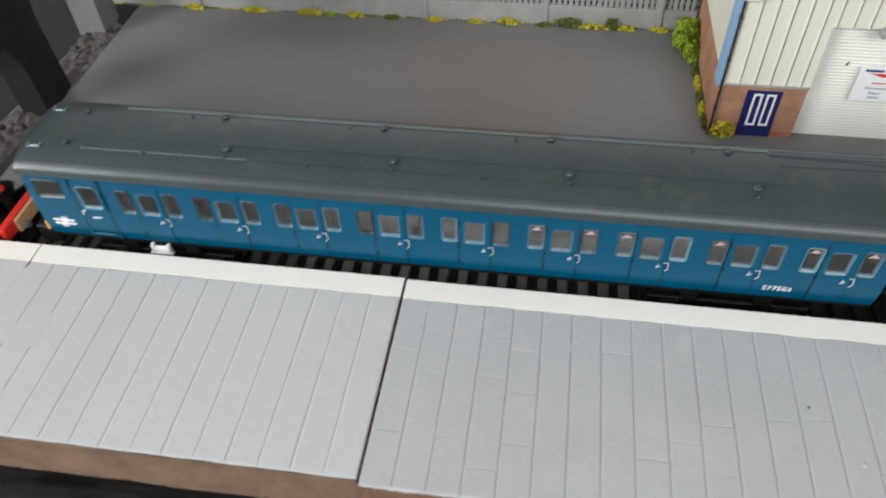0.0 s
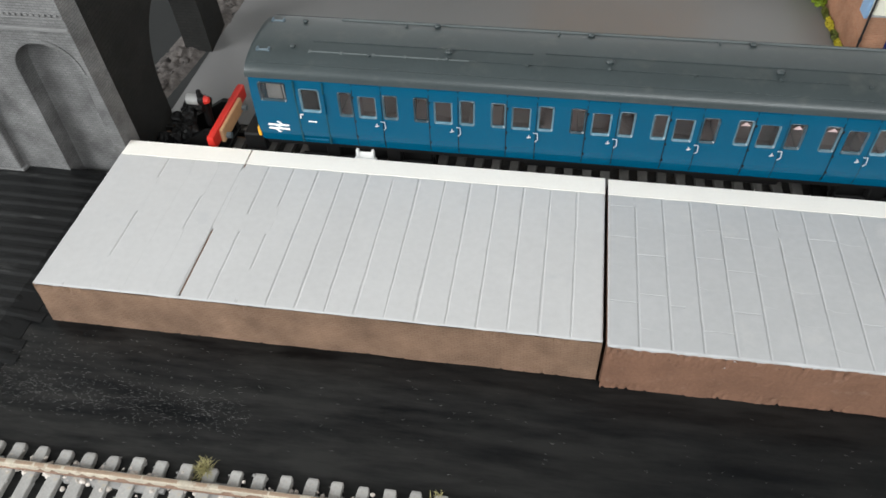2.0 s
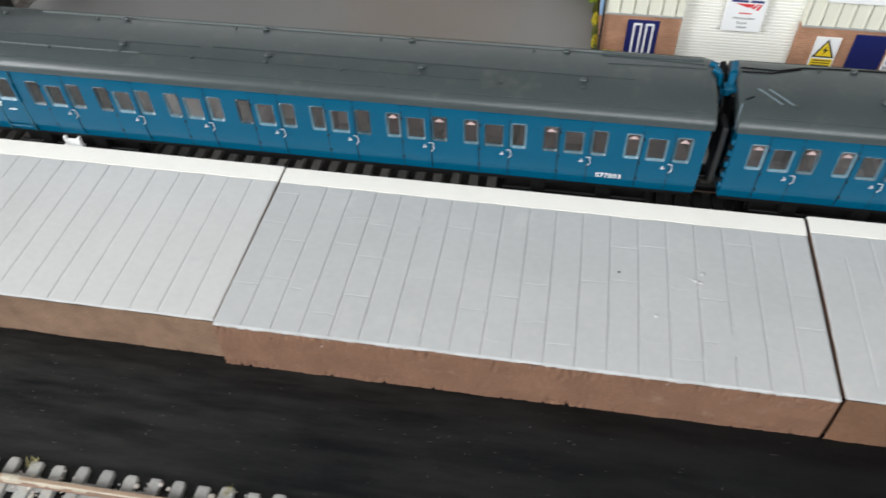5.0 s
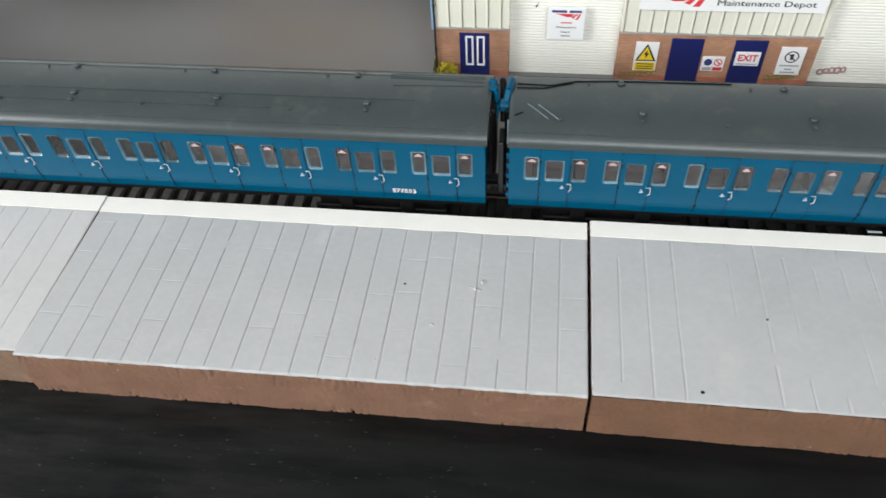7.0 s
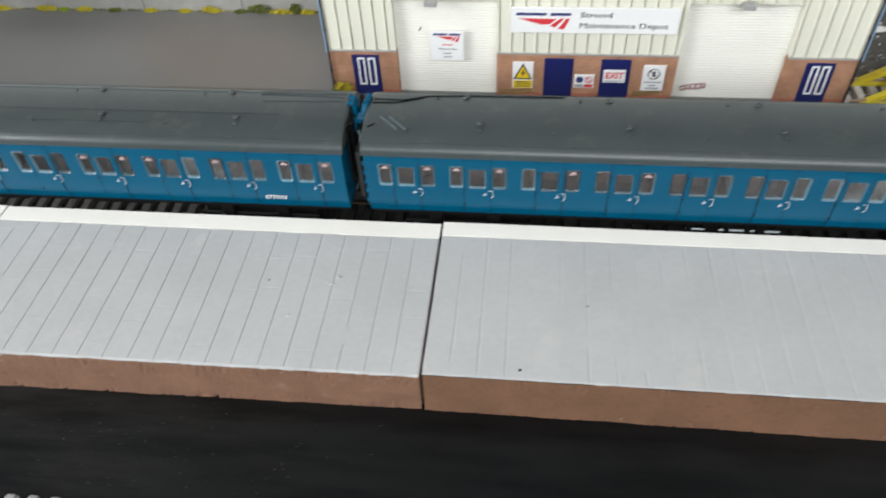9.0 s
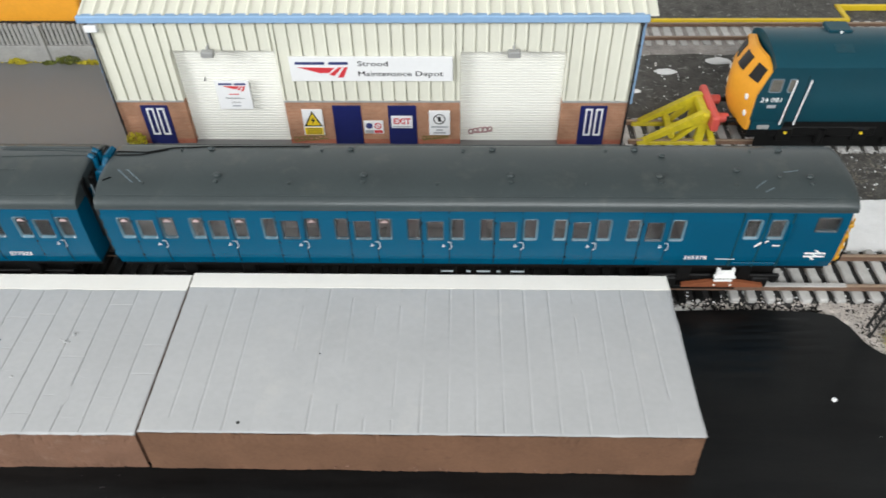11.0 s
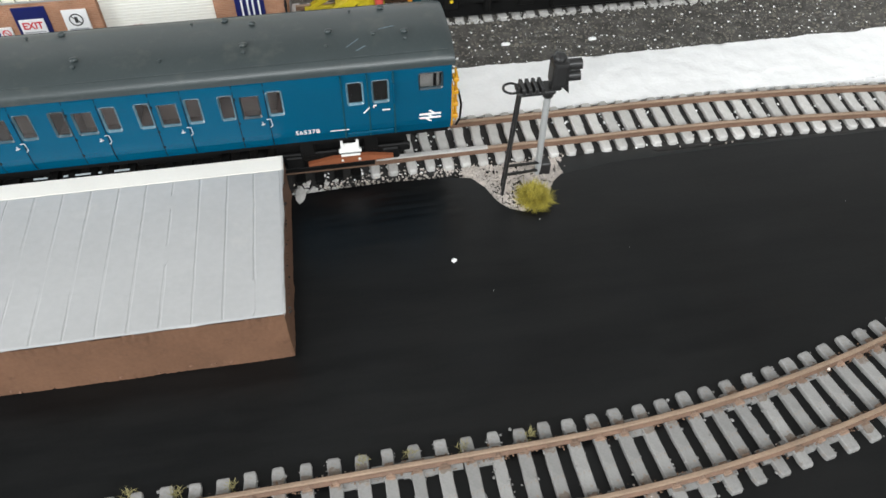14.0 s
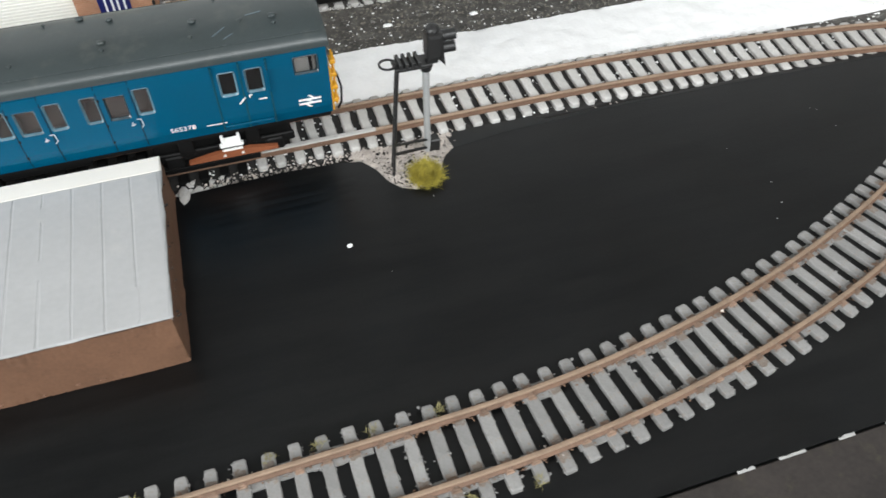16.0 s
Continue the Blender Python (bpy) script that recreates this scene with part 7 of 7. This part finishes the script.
def nose_x(y, z):
    """The cab front: a blunt vee in plan, fullest at waist height, raked back at the windscreens."""
    across = max(0.0, 1 - (abs(y - 118) / 17.5) ** 1.7)
    full = np.interp(z, [9, 16, 24, 32, 40, 49], [0.5, 0.9, 1.0, 0.95, 0.7, 0.45])
    return 478.4 - 5.6 * across * float(full) + 3.6 * max(0.0, z - 29) / 11


half_prof = [(Y0 + 0.5, 13.8), (Y0, 15.5), (Y0, 28), (Y0, 40.8), (Y0 - 0.35, 41.6), (Y0 - 0.3, 42.3), (Y0 + 1.2, 43.4), (Y0 + 5, 45.5), (Y0 + 10, 47.3), (Y0 + 14, 48.0), (118, 48.3)]
prof = half_prof + [(236 - y, z) for y, z in reversed(half_prof[:-1])]
bm = bmesh.new()
loft(bm, [[(nose_x(y, z) + o, y, z) for y, z in prof] if o is not None else [(x, y, z) for y, z in prof] for x, o in ((0, 0.9), (0, 4.0), (500, None), (560, None), (620, None), (X1, None))])
wpart("body", bm, BLUE_DARK, lo, "weathered teal-blue bodyshell", smooth=30)
bm = bmesh.new()
ys = [Y0 + (Y1 - Y0) * i / 16 for i in range(17)]
zs_ = [9.6, 12, 15, 19, 24, 29, 33, 37, 40.6, 43.5]
cap = lambda y: min(43.5, 39.6 + 6.0 * (1 - (abs(y - 118) / 17.5) ** 2))
rows = [[bm.verts.new((nose_x(y, min(z, cap(y))), y, min(z, cap(y)))) for z in zs_] for y in ys]
rear = [[bm.verts.new((nose_x(y, min(z, cap(y))) + 1.6, y + (0.25 if y < 118 else -0.25), min(z, cap(y)))) for z in zs_] for y in ys]
for g, flip in ((rows, False), (rear, True)):
    for i in range(16):
        for j in range(9):
            bm.faces.new((g[i][j], g[i + 1][j], g[i + 1][j + 1], g[i][j + 1]))
for i in range(16):
    for j in (0, 9):
        bm.faces.new((rows[i][j], rows[i + 1][j], rear[i + 1][j], rear[i][j]))
for i in (0, 16):
    for j in range(9):
        bm.faces.new((rows[i][j], rows[i][j + 1], rear[i][j + 1], rear[i][j]))
wpart("cab_front", bm, ORANGE, lo, "orange-yellow cab front", smooth=40)
for y0, y1 in ((102.4, 108.6), (113.4, 120.6), (125.4, 132.6)):
    bm = bmesh.new()
    for k in range(3):
        ya, yb2 = y0 + (y1 - y0) * k / 3, y0 + (y1 - y0) * (k + 1) / 3
        q = [bm.verts.new((nose_x(y, z) - 0.12, y, z)) for y, z in ((ya, 33.2), (yb2, 33.2), (yb2, 40.0), (ya, 40.0))]
        bm.faces.new(q)
    bmesh.ops.remove_doubles(bm, verts=bm.verts, dist=0.01)
    bmesh.ops.solidify(bm, geom=bm.faces[:], thickness=0.3)
    wpart("windscreen", bm, DOWNPIPE, lo, "dark windscreen pane")
for y, z in ((103.4, 17), (132.6, 17), (104.6, 25), (131.4, 25)):
    bm = bmesh.new()
    x = nose_x(y, z)
    for v in bmesh.ops.create_icosphere(bm, subdivisions=2, radius=1)["verts"]:
        v.co = Vector((x + v.co.x * 0.7, y + v.co.y * 1.5, z + v.co.z * 1.7))
    wpart("marker_light", bm, SIGN_WHITE, lo, "white marker disc", smooth=60)
bm = bmesh.new()
box(bm, 480.5, 496.0, Y0 + 0.8, Y1 - 0.8, 8.6, 14.2, 0.5)
wpart("cab_skirt", bm, BLUE_DARK, lo)
bm = bmesh.new()
box(bm, 484.0, 489.5, Y0 + 0.3, Y0 + 1.2, 9.4, 11.6, 0.3)
wpart("foot_step", bm, LAMP_GREY, lo, "grey cab step")
for y in (109.0, 127.0):
    bm = bmesh.new()
    rod(bm, (X0, y, 9.2), (X0 - 5, y, 9.2), 1.2, 10)
    rod(bm, (X0 - 5, y, 9.2), (X0 - 6, y, 9.2), 2.9, 16)
    wpart("buffer", bm, UNDER, lo)
for a, b, z0, z1 in ((483.5, 489.3, 29.5, 36.6), (491.5, 495.0, 29.5, 36.6)):
    bm = bmesh.new()
    ring(bm, a, b, z0, z1, 0.8, 0.5, Y0 - 0.25, Y0 + 0.3)
    fr = wpart("side_window", bm, FRAME, lo)
    bm = bmesh.new()
    box(bm, a + 0.3, b - 0.3, Y0 - 0.08, Y0 + 0.2, z0 + 0.3, z1 - 0.3)
    wpart("pane", bm, CAB_GLASS, fr, "smoky brown cab window pane")
for x in (494.0, 500.4):
    bm = bmesh.new()
    rod(bm, (x - 0.9, Y0 - 0.9, 13.0), (x + 0.5, Y0 - 0.9, 36.0), 0.4, 6)
    for z in (13.4, 35.6):
        rod(bm, (x + (z - 24) * 0.06, Y0 + 0.2, z), (x + (z - 24) * 0.06, Y0 - 0.9, z), 0.4, 6)
    wpart("handrail", bm, SIGN_WHITE, lo, "white cab handrail")
bm = bmesh.new()
for x in (494.7, 499.8):
    box(bm, x - 0.15, x + 0.15, Y0 - 0.06, Y0 + 0.2, 11.5, 38)
wpart("door_gap", bm, UNDER, lo)
wletter("number", "24 081", 2.5, LETTER, lo, 486.4, Y0 - 0.1, 25.6, wide=9.4)
bars(lo, SIGN_GREY, [(485.2, 489.2, 22.2, 1.6)], Y0 + 0.0)
bm = bmesh.new()
arrows(bm, 578.0, 24.0, Y0 - 0.05, 9.6, 6.0)
wpart("arrow_emblem", bm, LETTER, lo, "white two-way arrow emblem")
bm = bmesh.new()
box(bm, 551.2, 553.8, Y0 - 0.08, Y0 + 1, 35.0, 38.2)
wpart("white_patch", bm, SIGN_WHITE, lo, "small white panel")
RUST_SMUDGE = material("rusty_smudge", (0.006, 0.05, 0.07), 0.42, spread=0.12, bump=0.0, second=(0.05, 0.045, 0.04), amount=0.42, patch=4)
for x, z, r in ((583, 32, 3.4), (594, 33, 3.8), (606, 22, 3.2), (618, 33, 4.2), (628, 24, 3.6), (566, 21, 3), (640, 32, 4)):
    bm = bmesh.new()
    prism(bm, [(x + r * 0.8 * math.cos(k * 0.4487) * (1 + 0.3 * noise.noise((k * 0.9, x, 0))), z + r * 0.62 * math.sin(k * 0.4487) * (1 + 0.3 * noise.noise((k * 0.9, x, 4)))) for k in range(14)], XZ(Y0 - 0.04), 0, 0.2)
    wpart("side_grille", bm, RUST_SMUDGE, lo, "faded rust-stained grille")
for a, b, y0, y1 in ((511.5, 522, 121, 130), (575, 600, 112, 124), (630, 660, 111, 125)):
    bm = bmesh.new()
    box(bm, a, b, y0, y1, 46.8, 49.0, 0.4)
    wpart("roof_hatch", bm, BLUE_DARK, lo)
bm = bmesh.new()
for a, b, y0, y1 in ((510.5, 518.5, 106.4, 111.4), (549.5, 554.5, 101.6, 104.6), (562.5, 567.5, 112, 116)):
    bm = bmesh.new()
    zs2 = [float(np.interp(y, [p[0] for p in half_prof[6:]], [p[1] for p in half_prof[6:]])) for y in (y0, y1)]
    prism(bm, [(y0, zs2[0] - 1), (y1, zs2[1] - 1), (y1, zs2[1] + 0.25), (y0, zs2[0] + 0.25)], lambda u, v, w: (w, u, v), a, b)
    wpart("roof_grille", bm, RUST_SMUDGE if a < 520 else DOWNPIPE, lo, "dark roof grille")
bm = bmesh.new()
rod(bm, (516.5, 120.0, 48.0), (516.5, 120.0, 49.0), 0.6, 8)
wpart("roof_pip", bm, SIGN_WHITE, lo)
bm = bmesh.new()
box(bm, X0 + 3, X1 - 3, Y0 + 2, Y1 - 2, 4.0, 14.0)
box(bm, 545, 610, Y0 + 1.0, Y1 - 1.0, -0.2, 10, 0.8)
wpart("underframe", bm, UNDER, lo)
# Black box added here to stand for the dark under the locomotive.
bm = bmesh.new()
box(bm, 486, 672, Y0 + 3.2, Y0 + 4.4, -2.2, 6.0, 0.3)
wpart("brake_gear", bm, UNDER, lo, "long black box added to darken under the locomotive")
for bx, axles in ((515, (498, 533)), (638, (618, 653))):
    bm = bmesh.new()
    for y in (102.0, 132.0):
        box(bm, bx - 25, bx + 25, y, y + 2, 5.0, 10.0, 0.4)
        for a in axles:
            box(bm, a - 3.5, a + 3.5, y - 0.8, y + 2, 2.6, 9.6, 0.5)
        rod(bm, (bx, y + 0.3, 1.5), (bx, y + 0.3, 9.0), 2.0, 10)
    box(bm, bx - 6, bx + 6, 102.5, 133.5, 4.0, 9.0, 0.4)
    bg = wpart("bogie", bm, UNDER, lo)
    for a in axles:
        bm = bmesh.new()
        for y in (109, 125.4):
            rod(bm, (a, y, 4.2), (a, y + 1.8, 4.2), 6.5, 20)
        wpart("wheelset", bm, UNDER, bg)
        bm = bmesh.new()
        rod(bm, (a, 101.3, 7.5), (a, 100.7, 7.5), 0.8, 14)
        wpart("axle_cap", bm, SIGN_YELLOW, bg, "yellow axlebox cap")
bm = bmesh.new()
rod(bm, (553, 101.6, 7.0), (553, 100.9, 7.0), 0.75, 14)
wpart("filler_cap", bm, SIGN_WHITE, lo, "white filler cap")

# ---- inspection yard at the back, edged in yellow ----
pit = root("edged_yard", 520, 262, GZ, "dark ballast yard edged with bright yellow boards", "yard")
bm = bmesh.new()
box(bm, 427, 578, 235, 320, GZ, GZ + 2.2)
box(bm, 578.2, 780, 252, 320, GZ, GZ + 2.1)
wpart("ballast_fill", bm, GROUND, pit)
bm = bmesh.new()
box(bm, 425, 580, 232.4, 234.9, GZ, GZ + 3.4, 0.3)
box(bm, 577.5, 580.5, 234.5, 251.5, GZ, GZ + 3.4, 0.3)
box(bm, 577.5, 780, 250.5, 253.0, GZ, GZ + 3.4, 0.3)
wpart("edge_board", bm, SIGN_YELLOW, pit, "bright yellow edge board")

# ---- yellow box van behind the fence ----
van = root("box_van", 92, 212, GZ, "yellow-orange model box van behind the fence", "van")
bm = bmesh.new()
box(bm, 40, 134, 196, 228, -2, 52, 1.0)
wpart("body", bm, ORANGE, van)
bm = bmesh.new()
for a in (0, 60, 120, 180, 240, 300):
    c, s = math.cos(radians(a)), math.sin(radians(a))
    prism(bm, [(110 + 1.5 * c, 34 + 1.5 * s), (110 + 6 * math.cos(radians(a + 14)), 34 + 6 * math.sin(radians(a + 14))), (110 + 6 * math.cos(radians(a - 14)), 34 + 6 * math.sin(radians(a - 14)))], XZ(195.9), 0, 0.12)
wpart("red_star", bm, SIGN_RED, van, "red star-shaped mark")
for x in (55, 118):
    bm = bmesh.new()
    rod(bm, (x, 197, 0), (x, 201, 0), 5.8, 18)
    rod(bm, (x, 223, 0), (x, 227, 0), 5.8, 18)
    wpart("wheel", bm, UNDER, van)


# ---- colour-light signal ----
def signal():
    top = root("colour_light_signal", 509.5, -8, -3, "black colour-light signal on a leaning grey post with ladder", "railway signal")
    foot_p, head_p = Vector((511.0, -5.0, -3)), Vector((507.6, -14.0, 43.5))
    bm = bmesh.new()
    rod(bm, foot_p, head_p, 1.15, 14)
    wpart("post", bm, POST_GREY, top, "light grey round post", smooth=40)
    bm = bmesh.new()
    box(bm, 511.2, 515.2, -7.0, -3.0, -3.2, 4.2, 0.4)
    wpart("base_box", bm, SIGNAL_BLACK, top)
    bm = bmesh.new()
    foot, head = Vector((495.6, -13.2, -1.5)), Vector((498.2, -14.6, 45.5))
    apart = Vector((0.44, 2.4, 0))
    for s in (-1, 1):
        rod(bm, foot + apart * s, head + apart * s * 0.8, 0.55, 6)
    wpart("ladder_rail", bm, SIGNAL_BLACK, top)
    for k in range(1, 19):
        c = foot.lerp(head, k / 19)
        bm = bmesh.new()
        z = 0.7 if k % 2 else -0.7
        rod(bm, c - apart * 0.9 + Vector((0, 0, -z)), c + apart * 0.9 + Vector((0, 0, z)), 0.32, 5)
        wpart("rung", bm, SIGNAL_BLACK, top)
    bm = bmesh.new()
    rod(bm, (496.6, -13.4, 7.4), (510, -6.6, 1.4), 0.6, 6)
    rod(bm, (497.0, -13.6, 11.6), (510, -7.4, 5.8), 0.55, 6)
    wpart("stay", bm, SIGNAL_BLACK, top)
    bm = bmesh.new()
    box(bm, 496.8, 508.8, -18.0, -12.0, 44.0, 45.2, 0.2)
    for x in (498.0, 500.0, 502.0, 504.0):
        box(bm, x, x + 1.1, -18.2, -12.0, 45.0, 46.8, 0.15)
    rod(bm, foot_p.lerp(head_p, 0.94), head_p + Vector((0, -0.2, 1)), 1.9, 12)
    wpart("platform", bm, SIGNAL_BLACK, top, "small black service platform")
    bm = bmesh.new()
    ring_pts = [(495.0 + 2.6 * math.cos(radians(20 * k)), -15.4 + 2.6 * math.sin(radians(20 * k)), 46.0) for k in range(19)]
    for a, b in zip(ring_pts, ring_pts[1:]):
        rod(bm, a, b, 0.4, 6)
    wpart("ladder_hoop", bm, SIGNAL_BLACK, top)
    py = -16.4
    bm = bmesh.new()
    box(bm, 506.7, 511.9, py - 3.2, py + 3.2, 47.0, 56.0, 1.2, 2)
    box(bm, 507.1, 510.7, py - 1.2, py + 1.6, 44.8, 47.6, 0.3)
    box(bm, 507.3, 510.5, py - 1.8, py + 1.8, 55.8, 57.2, 0.5)
    prism(bm, [(506.9, 50.5), (511.8, 50.5), (512.6, 44.6), (510.2, 47.2)], XZ(py), -2.6, 2.6)
    for v in bmesh.ops.create_icosphere(bm, subdivisions=2, radius=1)["verts"]:
        v.co = Vector((509.0 + v.co.x * 2.2, py + v.co.y * 2.4, 56.4 + v.co.z * 1.7))
    hd = wpart("head", bm, SIGNAL_BLACK, top, "black two-aspect signal head")
    for z in (49.4, 53.6):
        bm = bmesh.new()
        ang2 = [radians(-30 + 15 * k) for k in range(17)]
        for a, b in zip(ang2, ang2[1:]):
            q = [(x, py + r * math.cos(g), z + r * math.sin(g)) for r in (1.8, 1.5) for x, g in ((511.7, a), (511.7, b), (516.1, b), (516.1, a))]
            v = [bm.verts.new(p) for p in q]
            for f in ((0, 1, 2, 3), (7, 6, 5, 4), (3, 2, 6, 7), (0, 4, 5, 1), (0, 3, 7, 4), (1, 5, 6, 2)):
                bm.faces.new([v[i] for i in f])
        hood = wpart("hood", bm, SIGNAL_BLACK, hd)
        bm = bmesh.new()
        rod(bm, (511.6, py, z), (512.2, py, z), 1.5, 16)
        wpart("lens", bm, DOWNPIPE, hood, "dark unlit lens")
    return top


signal()


HAIR = material("dry_olive_fibre", (0.3, 0.27, 0.12), 0.8, spread=0.3, grain=0.8, patch=4, bump=0.0)


def grass(x, y, z, r, h, count, seed, mat, label):
    q = random.Random(seed)
    bm = bmesh.new()
    for k in range(count):
        a, e = q.uniform(0, 6.283), q.uniform(0.1, 1.35)
        d = Vector((math.cos(a) * math.sin(e), math.sin(a) * math.sin(e), math.cos(e)))
        ln = h * q.uniform(0.6, 1.15)
        b = Vector((q.gauss(0, r * 0.25), q.gauss(0, r * 0.25), 0))
        t = Vector((-math.sin(a), math.cos(a), 0)) * q.uniform(0.06, 0.13)
        tip = b + Vector((d.x * r, d.y * r, d.z * ln))
        mid = b.lerp(tip, 0.55) + Vector((0, 0, 0.12 * ln))
        v = [bm.verts.new(p) for p in (b - t, b + t, mid + t * 0.8, mid - t * 0.8, tip)]
        bm.faces.new((v[0], v[1], v[2], v[3]))
        bm.faces.new((v[3], v[2], v[4]))
    return thing("grass_tuft", bm, mat, label, "grass tuft", group="grass tufts", at=(x, y, z))


grass(505.6, -20.0, -0.6, 6.0, 6.2, 4200, 5, TUFT, "round straw-green grass tuft at the signal foot")
for k, (x, y) in enumerate(((-26, -114.6), (84, -118), (37, -113.5), (93, -113), (376, -107.5), (388, -109.4), (402, -110.2), (436, -109), (449, -109), (463, -109.4), (482, -108.6), (440, -134), (482, -135), (500, -136))):
    grass(x, y, 1.2, 2.4 if k else 3.4, 1.9 if k else 3.2, 34 if k else 160, 50 + k, HAIR, "small dry grass tuft between the sleepers")

for x, y, r in ((191.0, -35.0, 0.4), (279.2, -66.8, 0.6), (300.5, -40, 0.4), (310, -55, 0.35)):
    bm = chip_mesh()
    bmesh.ops.scale(bm, vec=(r, r, r * 0.5), verts=bm.verts)
    thing("dark_speck", bm, UNDER, "tiny dark speck of dirt on the platform", "speck", group="platform specks", at=(x, y, 17.45 + 0.35 if x < 249 else 18.25 + (0.45 if y < -60 else 0.25)))
